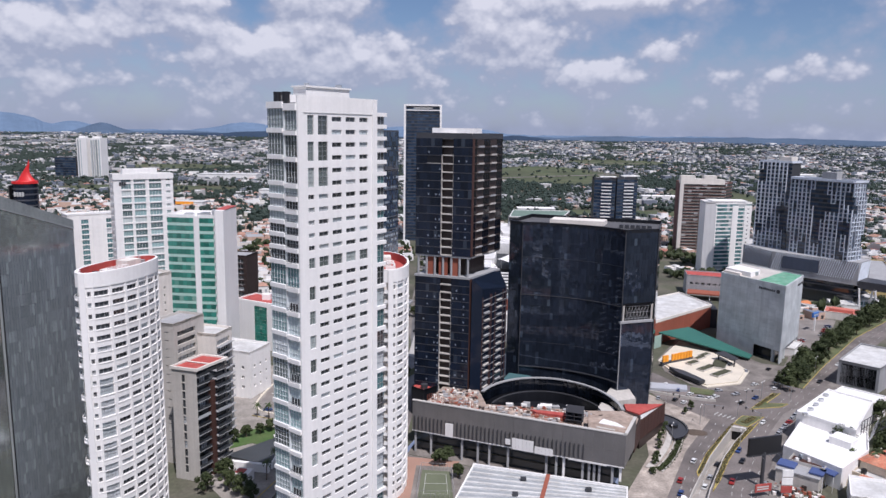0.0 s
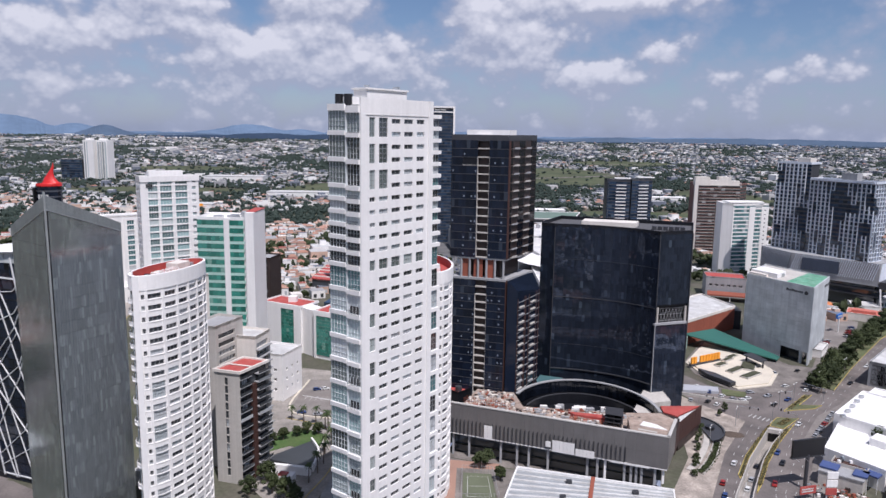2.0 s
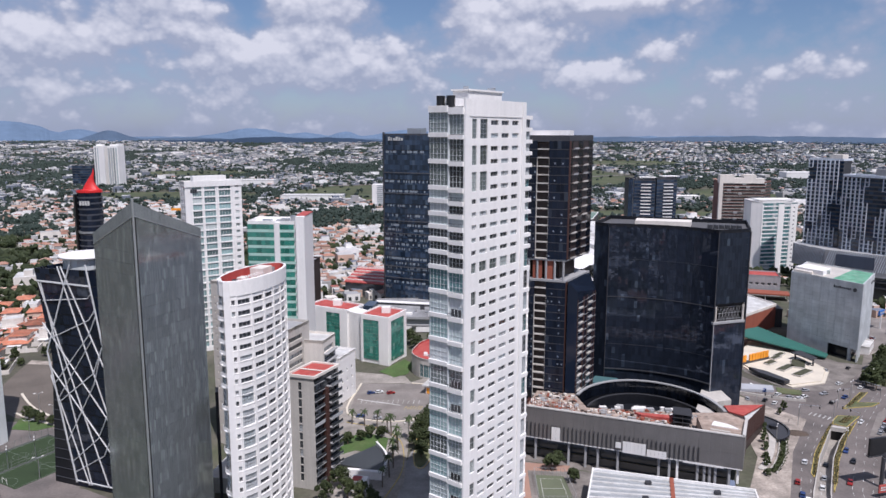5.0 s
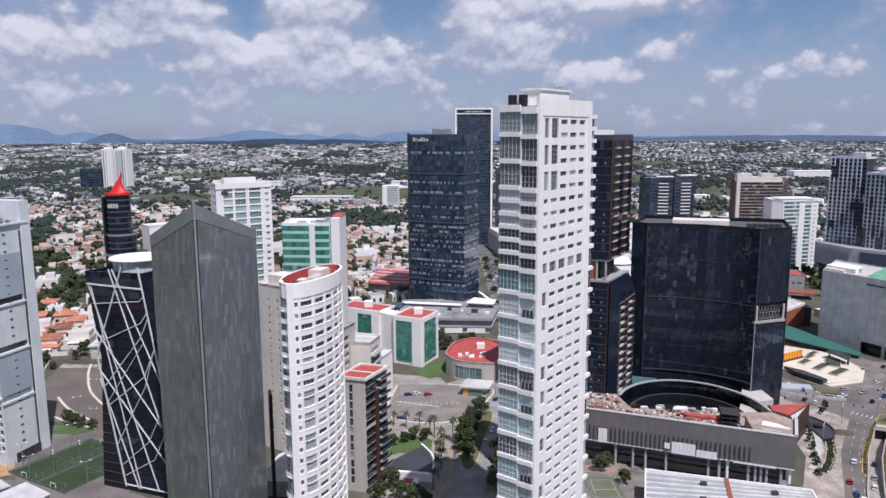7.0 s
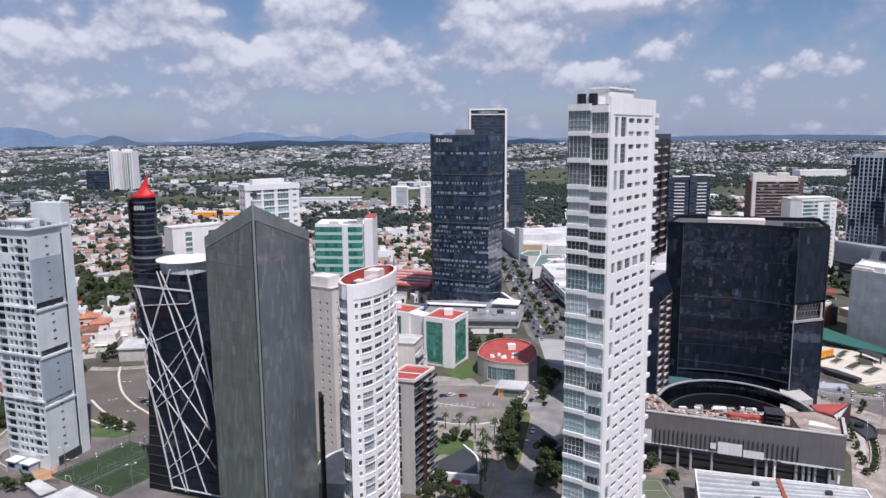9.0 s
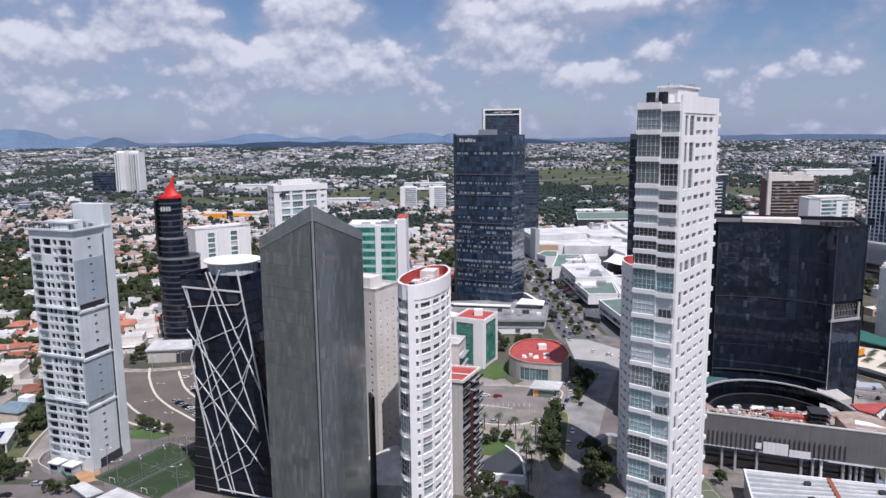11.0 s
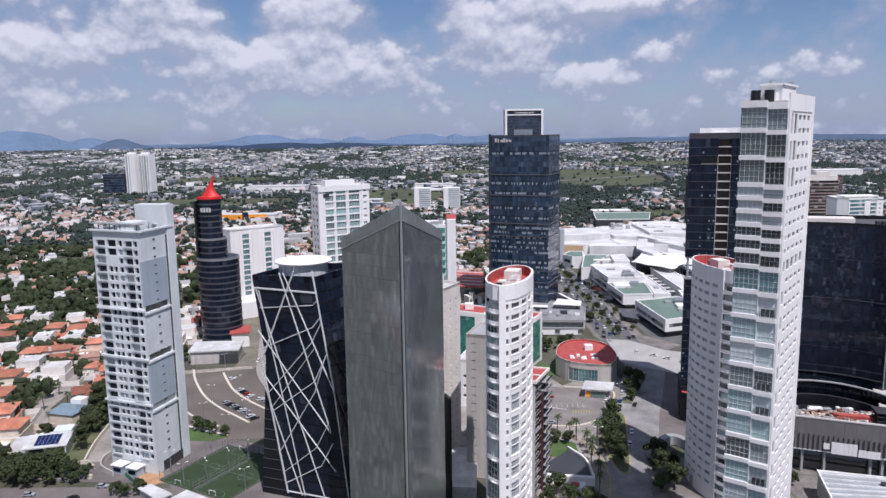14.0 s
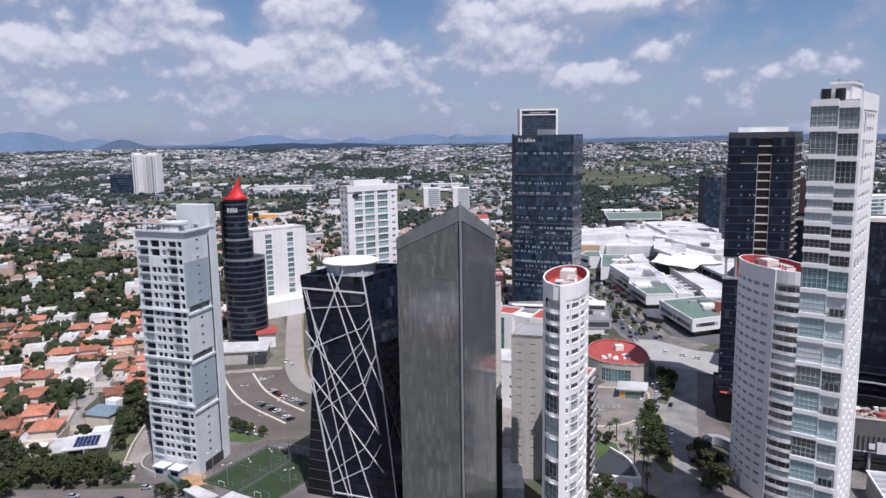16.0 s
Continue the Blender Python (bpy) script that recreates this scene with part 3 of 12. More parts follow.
# white apartment tower with a glazed end and small windows on its long side
def white_tower():
    b = thing("apartment_tower", -37, 200, 0, 0, "tall white apartment tower with glazed end bays", "tower")
    S, R, B, GL = plan((-37.7, 186.5), 53, 143, 29.8, 10.7)
    long, end = Line(S, R), Line(GL, S)
    f, top = 3.4, 141.0
    zc = []
    z = 135.2
    for k in range(40):
        zc.append(z)
        z -= 4.1 if k in (10, 11) else f
        if z < 3:
            break
    cols = ((3.5, 5.7), (7.2, 10.7), (12.2, 15.9), (17.4, 21.2), (22.8, 26.2))
    single, tall = [], []
    for k, c in enumerate(zc):
        for i, (a, e) in enumerate(cols):
            if k == 11:
                tall.append((a, e, c - 1.4, c + 1.4))
            elif (k < 6 and i < 2) or (k > 11 and i == 0):
                if (k < 6 and k % 2 == 1) or (k > 11 and k % 2 == 1 and k + 1 < len(zc)):
                    tall.append((a, e, c - 0.75, c + f + 0.9) if k < 6 else (a, e, c - 2.6, c + 1.1))
            else:
                single.append((a, e, c - 0.62, c + 0.62))
    bm = bmesh.new()
    pierced(bm, long, 0, top, single + tall, 0.42)
    part("long_wall", bm, WHITE, b, "white rendered wall with rows of small windows")
    random.seed(5)
    dark = [h for h in single if random.random() < 0.86]
    glaze(b, long, dark, G_DARK, GREY, 2, 1, 0.3)
    glaze(b, long, [h for h in single if h not in dark], G_GREY, METAL, 2, 1, 0.3)
    glaze(b, long, tall, G_CLEAR, METAL, 2, lambda h: 4 if h > 4 else 2, 0.28)
    # fins that frame the long wall
    bm = bmesh.new()
    slab_strip(bm, long, -0.02, 1.9, 0, top + 0.003, 0.35, -0.2)
    part("corner_pier", bm, WHITE, b)
    bm = bmesh.new()
    slab_strip(bm, long, 27.9, 29.82, 0, top + 0.003, 0.35, -0.2)
    part("corner_pier", bm, WHITE, b)
    bm = bmesh.new()
    slab_strip(bm, long, 1.9, 27.9, top - 4.3, top, 0.2, -0.2)
    part("fascia", bm, WHITE, b)
    # core behind the walls
    prism_part("core", inset([S, R, B, GL], 1.0), 0, 139.2, GREY, b)
    for p, q in ((R, B), (B, GL)):
        bm = bmesh.new()
        pierced(bm, Line(p, q), 0, 139.3, [])
        part("wall", bm, WHITE, b)
    bm = bmesh.new()
    prism(bm, inset([S, R, B, GL], 0.4), 138.6, 139.0)
    part("roof", bm, WHITE_ROOF, b)
    # glazed end: storey levels from the roof down
    levels = [139.4, 132.6, 125.8, 119.0, 115.6, 112.2, 108.8, 105.4, 102.0]
    z = 98.0
    while z > 4:
        levels.append(z)
        z -= 6.6
    mid = 5.9
    for i, z in enumerate(levels):
        h = 1.7 if i == 0 else 1.15
        bm = bmesh.new()
        slab_strip(bm, end, -0.35, mid, z - h, z, 0.75, -0.5)
        part("spandrel", bm, WHITE, b)
        bm = bmesh.new()
        slab_strip(bm, end, mid, 10.6, z - h - 0.55, z - 0.55, 0.55, -0.5)
        part("spandrel", bm, WHITE, b)
        lo = levels[i + 1] if i + 1 < len(levels) else 0
        hh = z - h - lo
        kind = G_CLEAR if i < 3 else (G_MIST, G_DARK, G_MIST, G_DARK, G_DARK, G_DARK)[i - 3] if i < 9 else (G_TEAL, G_MIST, G_PALE, G_MIST, G_CLEAR, G_PALE, G_PALE, G_CLEAR, G_PALE, G_MIST)[(i - 9) % 10]
        rows = 4 if hh > 4 else 2
        pieces(b, "glazed_bay", window_mesh(mid - 0.1, hh + 0.02, kind, FRAME, 5, rows, 0.06), [spot(end, mid / 2 - 0.1, lo, 0.35)])
        kind = (G_CLEAR, G_CLEAR, G_DARK)[i] if i < 3 else (G_MIST, G_DARK, G_GREY, G_DARK, G_DARK, G_DARK)[i - 3] if i < 9 else (G_TEAL, G_MIST, G_PALE, G_PALE, G_CLEAR, G_PALE, G_PALE, G_CLEAR, G_MIST, G_PALE)[(i - 9) % 10]
        pieces(b, "glazed_bay", window_mesh(4.5, hh, kind, FRAME, 4, rows, 0.06), [spot(end, mid + 2.3, lo - 0.4, -0.1)])
        bm = bmesh.new()
        slab_strip(bm, end, mid - 0.1, mid + 0.1, lo - 0.5, z - h, 0.42, -0.3)
        part("bay_return", bm, FRAME, b)
        # balcony rail before the set-back half
        if i > 9 and i % 4 in (2, 1):
            # an open balcony door with a dark room behind it
            pieces(b, "balcony_door", window_mesh(3.4, 2.2, G_DARK, FRAME, 3, 1, 0.06), [spot(end, mid + 2.5, lo - 0.4, 0.06)])
        if i > 2 and (i < 9 or i % 4 in (2, 1)):
            bm = bmesh.new()
            for s in np.linspace(mid + 0.2, 10.3, 9):
                p = spot(end, s, lo - 0.55, 0.48)
                tube(bm, p.translation, p.translation + Vector((0, 0, 1.05)), 0.035, sides=5)
            slab_strip(bm, end, mid, 10.5, lo + 0.42, lo + 0.5, 0.52, 0.44)
            part("balcony_rail", bm, DARK_GREY, b)
        bm = bmesh.new()
        slab_strip(bm, end, -0.35, 0.0, lo, z - h, 0.3, -0.3)
        part("return_glass", bm, kind, b)
    # narrow balconies at the far end of the long wall
    side = Line(tuple(Vector(R) + Vector((-0.64, 0.48))), (-17.6, 214.5))
    zb = 137.4
    n = 0
    while zb > 4:
        h = f if zb > 100 else 6.6
        bm = bmesh.new()
        slab_strip(bm, side, 0, side.length + 0.4, zb - 1.1, zb, 0.3, -2.5)
        part("balcony", bm, WHITE, b)
        pieces(b, "glazed_bay", window_mesh(side.length - 0.4, h - 1.1, (G_DARK, G_GREY, G_TEAL)[n % 3], METAL, 3, 1 if h < 4 else 3, 0.1), [spot(side, side.length / 2, zb - h, -0.3)])
        zb -= h
        n += 1
    prism_part("side_core", [side.at(0)[0] - side.at(0)[2] * 0.5, side.at(side.length)[0] - side.at(0)[2] * 0.5, side.at(side.length)[0] - side.at(0)[2] * 6, side.at(0)[0] - side.at(0)[2] * 6], 0, 137.3, GREY, b)
    # roof house and parapets
    u = Vector((0.602, 0.799))
    v = Vector((-0.799, 0.602))
    o = Vector(S)
    house = [tuple(o + u * a + v * c) for a, c in ((6, 3), (22, 3), (22, 8), (6, 8))]
    h = part("roof_house", bmesh.new(), WHITE, b)
    bm = bmesh.new()
    prism(bm, house, 139, 143.4)
    bm.to_mesh(h.data)
    bm.free()
    bm = bmesh.new()
    prism(bm, inset(house, -0.4), 143.3, 143.75)
    part("roof_slab", bm, WHITE, b)
    lid = [tuple(o + u * a + v * c) for a, c in ((1, 3.5), (5, 3.5), (5, 9.5), (1, 9.5))]
    prism_part("roof_house", lid, 139, 141.2, WHITE, b)
    for a, c in ((2.3, 5.2), (2.3, 8.4)):
        q = o + u * a + v * c - u * 3.0
        drum("water_tank", q.x + 1.2, q.y + 1.0, 139, 141.9, 1.15, TANK, b, "black plastic roof water tank")
    for a, c in ((19, 4), (20.5, 6), (9, 6)):
        q = o + u * a + v * c
        boxed("roof_unit", [(q.x - 0.7, q.x + 0.7, q.y - 0.5, q.y + 0.5, 143.7, 144.6)], METAL, b)


white_tower()


def oval_tower(label, c, a, bb, yaw, top, f, first, cols, tall_from, left_strip, right_to, name="oval_tower", flank=0):
    """A white residential tower on an oval plan: a ribbon of windows round its long side, balconies at the tip, a red roof terrace."""
    b = thing(name, c[0], c[1], 0, 0, label, "tower")
    deck = top - 3.0
    long = Arc(c, a, bb, yaw, 186, right_to)
    strip = Arc(c, a, bb, yaw, left_strip, 184)
    rest = Arc(c, a, bb, yaw, right_to, 360 + left_strip)
    holes, tall = [], []
    z, k = first, 0
    while z > 3:
        for i, (s0, s1) in enumerate(cols):
            if s1 > long.length:
                continue
            if i == 1 and k >= tall_from:
                if (k - tall_from) % 2 == 0 and z - f > 2:
                    tall.append((s0, s1, z - f - 0.7, z + 0.9))
            else:
                holes.append((s0, s1, z - 0.75, z + 0.75))
        z -= f
        k += 1
    bm = bmesh.new()
    pierced(bm, long, 0, top, holes + tall, 0.55)
    part("curved_wall", bm, WHITE, b, "curved white wall with a grid of windows")
    random.seed(int(abs(c[0]) * 10))
    dark = [h for h in holes if random.random() < 0.78]
    glaze(b, long, dark, G_DARK, GREY, 3, 1, 0.4)
    glaze(b, long, [h for h in holes if h not in dark], G_GREY, METAL, 3, 1, 0.4)
    glaze(b, long, tall, G_GREY, METAL, 4, 4, 0.4)
    # faint ledges under each row and flat piers between columns
    z = first
    while z > 4:
        bm = bmesh.new()
        slab_strip(bm, long, 0.8, long.length - 0.5, z - 1.05, z - 0.85, 0.14, -0.1)
        part("ledge", bm, WHITE, b)
        z -= f
    for s0, s1 in cols:
        if s1 + 0.8 < long.length:
            bm = bmesh.new()
            slab_strip(bm, long, s1 + 0.35, s1 + 0.75, 0, top - 4.0, 0.22, -0.1)
            part("pier", bm, WHITE, b)
    bm = bmesh.new()
    slab_strip(bm, long, -0.6, 1.1, 0, top + 0.004, 0.5, -0.3)
    part("fin", bm, WHITE, b)
    bm = bmesh.new()
    slab_strip(bm, long, 1.1, long.length, top - 4.4, top + 0.002, 0.28, -0.1)
    part("fascia", bm, WHITE, b)
    bm = bmesh.new()
    back = [(rest.length - 5.6 - i * 4.5, rest.length - 2.6 - i * 4.5, first - f * j - 0.6, first - f * j + 0.6) for j in range(int((first - 3) / f)) for i in range(flank)]
    pierced(bm, rest, 0, top, back, 0.5)
    part("back_wall", bm, WHITE, b)
    glaze(b, rest, back, G_GREY, GREY, 3, 1, 0.35)
    if flank:
        bm = bmesh.new()
        slab_strip(bm, rest, rest.length - 1.0, rest.length + 0.3, 0, top + 0.1, 0.5, -0.3)
        part("fin", bm, WHITE, b)
    # balconies at the tip
    bm = bmesh.new()
    slab_strip(bm, strip, 0, strip.length, 0, deck - 1, -0.75, -1.2)
    part("recess_wall", bm, CREAM, b)
    bm = bmesh.new()
    slab_strip(bm, strip, 0, strip.length, top - 4.4, top, 0.1, -1.0)
    part("fascia", bm, WHITE, b)
    z, n = first + 1.7, 0
    while z > 3:
        h = f if n < tall_from else 2 * f
        bm = bmesh.new()
        slab_strip(bm, strip, 0.1, strip.length, z - h - 0.25, z - h + 0.05, 0.45, -1.7)
        slab_strip(bm, strip, 0.3, strip.length - 0.3, z - h + 0.05, z - h + 1.0, 0.42, 0.30)
        part("balcony", bm, WHITE, b)
        w = strip.length * 0.8
        pieces(b, "balcony_door", window_mesh(w, h - 0.9, (G_DARK, G_CLEAR, G_DARK, G_PALE)[n % 4] if n < tall_from + 2 else (G_CLEAR, G_PALE, G_DARK)[n % 3], FRAME, 3, 1 if h < 5 else 3), [spot(strip, strip.length * 0.5, z - h + 0.1, -0.5)])
        z -= h
        n += 1
    # terrace
    outline = [tuple(p) for p in Arc(c, a, bb, yaw, 0, 360, 56).pts[:-1]]
    prism_part("core", inset(outline, 2.4), 0, deck - 0.5, GREY, b)
    prism_part("terrace", inset(outline, 0.35), deck - 0.4, deck, RED_ROOF, b, "red coated roof terrace")
    bm = bmesh.new()
    rim(bm, inset(outline, 0.3), deck - 0.3, top - 0.05, 0.22)
    part("parapet_lining", bm, RED_ROOF, b, "red inner face of the parapet")
    bm = bmesh.new()
    rim(bm, inset(outline, -0.02), top - 0.25, top + 0.08, 0.5)
    part("parapet", bm, WHITE, b)
    ca, sa = math.cos(radians(yaw)), math.sin(radians(yaw))

    def at(x, y):
        return (c[0] + x * ca - y * sa, c[1] + x * sa + y * ca)

    prism_part("roof_house", [at(1.5, -2.4), at(7.6, -2.4), at(7.6, 2.0), at(1.5, 2.0)], deck, deck + 3.7, CREAM, b)
    prism_part("roof_house", [at(8.2, -1.4), at(11, -1.4), at(11, 1.2), at(8.2, 1.2)], deck, deck + 2.6, GREY, b)
    for i in range(5):
        x = -5.6 + i * 1.6
        bm = bmesh.new()
        for p, q in (((*at(x, -3.1), deck), (*at(x, -3.1), deck + 2.7)), ((*at(x, -0.9), deck), (*at(x, -0.9), deck + 2.7)), ((*at(x, -3.4), deck + 2.7), (*at(x, -0.6), deck + 2.7))):
            tube(bm, p, q, 0.11, sides=4)
        part("pergola_frame", bm, WHITE, b)
    prism_part("roof_house", [at(-5, 0.4), at(-1.6, 0.4), at(-1.6, 2.8), at(-5, 2.8)], deck, deck + 1.8, CREAM, b)
    for i in range(2):
        q = at(-8 + i * 2.4, 1.6 - i * 3)
        drum("water_tank", q[0], q[1], deck, deck + 1.9, 0.9, TANK, b, "black plastic roof water tank")
    bm = bmesh.new()
    for i in range(4):
        p = at(9 + i * 0.8, -1.5 + i)
        tube(bm, (*p, deck), (*p, deck + 3 + i * 0.7), 0.06, sides=5)
    part("antenna", bm, METAL, b)
    bm = bmesh.new()
    prism(bm, [at(-7, -3.6), at(-2, -3.6), at(-2, -3.2), at(-7, -3.2)], deck + 0.2, deck + 2.2)
    prism(bm, [at(-7, -3.6), at(-6.6, -3.6), at(-6.6, 0), at(-7, 0)], deck + 0.2, deck + 2.2)
    part("screen_wall", bm, WHITE, b)
    return b


oval_tower("white oval apartment tower with a red roof terrace", (-102.5, 224.2), 16.7, 6.6, 74, 89.6, 3.45, 83.2,
           ((1.5, 2.5), (3.4, 7.6), (8.9, 13.1), (14.3, 18.3), (19.5, 23.3), (24.5, 28.0), (29.2, 32.2)), 8, 138, 352)
# its twin behind the white tower shows the other flank
oval_tower("white oval apartment tower behind the glazed tower", (-21.5, 262), 19.0, 8.6, 97, 85.2, 3.45, 79.0,
           ((1.5, 2.5), (3.4, 7.6), (8.9, 13.1), (14.3, 18.3), (19.5, 23.3), (24.5, 28.0)), 30, 128, 352, flank=7)


# grey glass tower with a folded top
def folded_tower():
    b = thing("office_tower", -138, 233, 0, 0, "grey glass office tower with a folded sloping crown", "tower")
    L, A, R, K = (-154.3, 229.4), (-134.7, 214.4), (-122.9, 238.0), (-143, 253)
    tops, band = (100.9, 112.4, 101.4, 97.0), (3.4, 4.3, 2.8, 2.8)
    pts = [L, A, R, K]
    bm = bmesh.new()
    prism(bm, inset(pts, 0.45), 0, 0, top=[tops[i] - 4.6 for i in range(4)])
    part("core", bm, surface("joint_grey", (0.17, 0.18, 0.18), 0.5), b)
    screen = surface("crown_screen", (0.31, 0.335, 0.335), 0.3, 0.5, grain=(1.5, 0.10), stain=(0.2, 0.16), streak=0.16)
    for i in range(4):
        j2 = (i + 1) % 4
        path = Line(pts[i], pts[j2])
        n = round(path.length / 0.92)
        w = path.length / n
        z_lo = min(tops[i] - band[i], tops[j2] - band[j2]) - 0.6
        rows = 27
        h = z_lo / rows
        poses = [spot(path, w * (s + 0.5), z_lo - h * (j + 1), -0.12) for j in range(rows) for s in range(n)]
        pieces(b, "pane", pane_mesh(w, h, G_SMOKE, 0.022), poses, 90 if i < 2 else 0, loose=0.22)
        nn = path.at(0)[2]

        def strip(mesh, a, e, lo0, lo1, hi0, hi1, o):
            q0, q1 = path.at(a)[0] + nn * o, path.at(e)[0] + nn * o
            r0, r1 = q0 - nn * 0.22, q1 - nn * 0.22
            v = [mesh.verts.new(c) for c in ((*q0, lo0), (*q1, lo1), (*q1, hi1), (*q0, hi0), (*r0, lo0), (*r1, lo1), (*r1, hi1), (*r0, hi0))]
            for fq in ((0, 1, 2, 3), (7, 6, 5, 4), (3, 2, 6, 7), (1, 0, 4, 5), (0, 3, 7, 4), (2, 1, 5, 6)):
                mesh.faces.new([v[x] for x in fq])

        # the panes under the slope are cut to it, and a screen of wide sheets follows the slope above them
        bm, bc, br = bmesh.new(), bmesh.new(), bmesh.new()

        def edge(t, below):
            return tops[i] + (tops[j2] - tops[i]) * t - below * (band[i] + (band[j2] - band[i]) * t)

        for s in range(n):
            t0, t1 = s / n, (s + 1) / n
            g0, g1 = edge(t0, 1.0) - 0.05, edge(t1, 1.0) - 0.05
            z = z_lo
            while z < max(g0, g1) - 0.05:
                strip(bm, w * s + 0.02, w * (s + 1) - 0.02, min(z + 0.02, g0), min(z + 0.02, g1), min(z + h, g0), min(z + h, g1), -0.1)
                z += h
        m = max(3, round(path.length / 3.4))
        for s in range(m):
            a, e = path.length * s / m, path.length * (s + 1) / m
            strip(bc, a + 0.012, e - 0.012, edge(s / m, 1.0), edge((s + 1) / m, 1.0), edge(s / m, 0.0), edge((s + 1) / m, 0.0), 0.04)
        strip(br, 0, path.length, edge(0, 1.0) - 0.1, edge(1, 1.0) - 0.1, edge(0, 1.0) + 0.16, edge(1, 1.0) + 0.16, 0.10)
        tagged(part("upper_glass", bm, G_SMOKE, b), kind="stuff")
        part("crown_panel", bc, screen, b, "grey metal screen round the crown")
        part("crown_rail", br, METAL, b, "pale rail along the lower edge of the crown")
    # bright strip on the leading edge between two dark joints
    u, v = (Vector(L) - Vector(A)).normalized(), (Vector(R) - Vector(A)).normalized()
    o = Vector(A) - (u + v).normalized() * 0.25
    bm = bmesh.new()
    prism(bm, [tuple(o + u * 0.55), tuple(o), tuple(o + v * 0.55), tuple(o + (u + v) * 0.5)], 0, 113.4)
    part("edge_strip", bm, surface("pale_edge_metal", (0.42, 0.44, 0.43), 0.4, 0.4, streak=0.12), b, "pale metal strip on the leading edge")
    for d in (u, v):
        bm = bmesh.new()
        q = Vector(A) + d * 0.78
        tube(bm, (q.x, q.y, 0), (q.x, q.y, 107.6), 0.17, sides=6)
        part("edge_joint", bm, TANK, b)
    bm = bmesh.new()
    prism(bm, [(-121.6, 240.2), (-120.7, 240.9), (-122.4, 246), (-123.3, 245.4)], 0, 44)
    part("side_fin", bm, BLACK, b)


folded_tower()


BAR = surface("bar_paint", (0.70, 0.70, 0.70), 0.5, streak=0.1)


# leaning black tower with white diagonal bars and a round roof deck
def leaning_tower():
    b = thing("office_tower", -172, 262, 0, 0, "leaning black glass tower wrapped in white diagonal bars", "tower")
    top, lean = 82.6, Vector((9.0, 0.6))
    crest = (84.3, 85.0, 85.4, 84.6)
    P = [Vector((-190.3, 258.0)), Vector((-166.3, 249.0)), Vector((-154, 272)), Vector((-178, 281))]
    floors = 22
    h = top / floors
    for j in range(2):
        path = Line(P[j], P[j + 1])
        n = round(path.length / 2.4)
        w = path.length / n
        drop = lean / top
        along, inward = drop.dot(path.u), -drop.dot(path.at(0)[2])
        bm = bmesh.new()
        v = [bm.verts.new((x - along * z, y - inward * z, z)) for y in (0, 0.08) for x, z in ((-w / 2 + 0.05, 0.4), (w / 2 - 0.05, 0.4), (w / 2 - 0.05, h - 0.05), (-w / 2 + 0.05, h - 0.05))]
        for q in ((0, 1, 2, 3), (7, 6, 5, 4), (0, 4, 5, 1), (1, 5, 6, 2), (2, 6, 7, 3), (3, 7, 4, 0)):
            bm.faces.new([v[i] for i in q])
        me = mesh_of(bm, G_DUSK)
        poses = []
        for k in range(floors):
            shift = lean * (1 - h * k / top)
            for i in range(n):
                poses.append(Matrix.Translation((shift.x, shift.y, 0)) @ spot(path, w * (i + 0.5), h * k, 0.02))
        pieces(b, "pane", me, poses, 150 if j == 0 else 0, loose=0.4)
    bm = bmesh.new()
    lo = [bm.verts.new((*(p + lean), 0)) for p in (Vector(q) for q in inset([tuple(p) for p in P], 0.12))]
    hi = [bm.verts.new((*Vector(q), top)) for q in inset([tuple(p) for p in P], 0.12)]
    for i in range(4):
        bm.faces.new((lo[i], lo[(i + 1) % 4], hi[(i + 1) % 4], hi[i]))
    bm.faces.new(hi)
    part("body", bm, BLACK, b)
    # the outer glass runs on above the roof as a sloping screen
    for j in range(4):
        e0, e1 = P[j], P[(j + 1) % 4]
        path = Line(e0, e1)
        n = round(path.length / 2.4)
        nn = path.at(0)[2]
        for s in range(n):
            q0, q1 = path.at(path.length * s / n + 0.04)[0], path.at(path.length * (s + 1) / n - 0.04)[0]
            h0, h1 = crest[j] + (crest[(j + 1) % 4] - crest[j]) * s / n, crest[j] + (crest[(j + 1) % 4] - crest[j]) * (s + 1) / n
            bm = bmesh.new()
            v = [bm.verts.new(c) for c in ((*q0, top - 0.1), (*q1, top - 0.1), (*q1, h1), (*q0, h0))]
            v += [bm.verts.new((x.co.x - nn.x * 0.25, x.co.y - nn.y * 0.25, x.co.z)) for x in v]
            for fq in ((0, 1, 2, 3), (7, 6, 5, 4), (3, 2, 6, 7), (1, 0, 4, 5), (0, 3, 7, 4), (2, 1, 5, 6)):
                bm.faces.new([v[i] for i in fq])
            part("screen_pane", bm, G_DUSK if (j * 5 + s) % 3 else G_BLACK, b)
    # the counter-leaning wedge at the foot
    bm = bmesh.new()
    base = [Vector((-192.0, 262.5)), Vector((-181.0, 258.3)), Vector((-172, 279)), Vector((-186, 285))]
    peak = bm.verts.new((-187.0, 259.2, 58))
    peak2 = bm.verts.new((-178.0, 280, 58))
    lo = [bm.verts.new((*p, 0)) for p in base]
    for q in ((lo[0], lo[1], peak), (lo[1], lo[2], peak2, peak), (lo[2], lo[3], peak2), (lo[3], lo[0], peak, peak2)):
        bm.faces.new(q)
    part("foot_wedge", bm, BLACK, b)
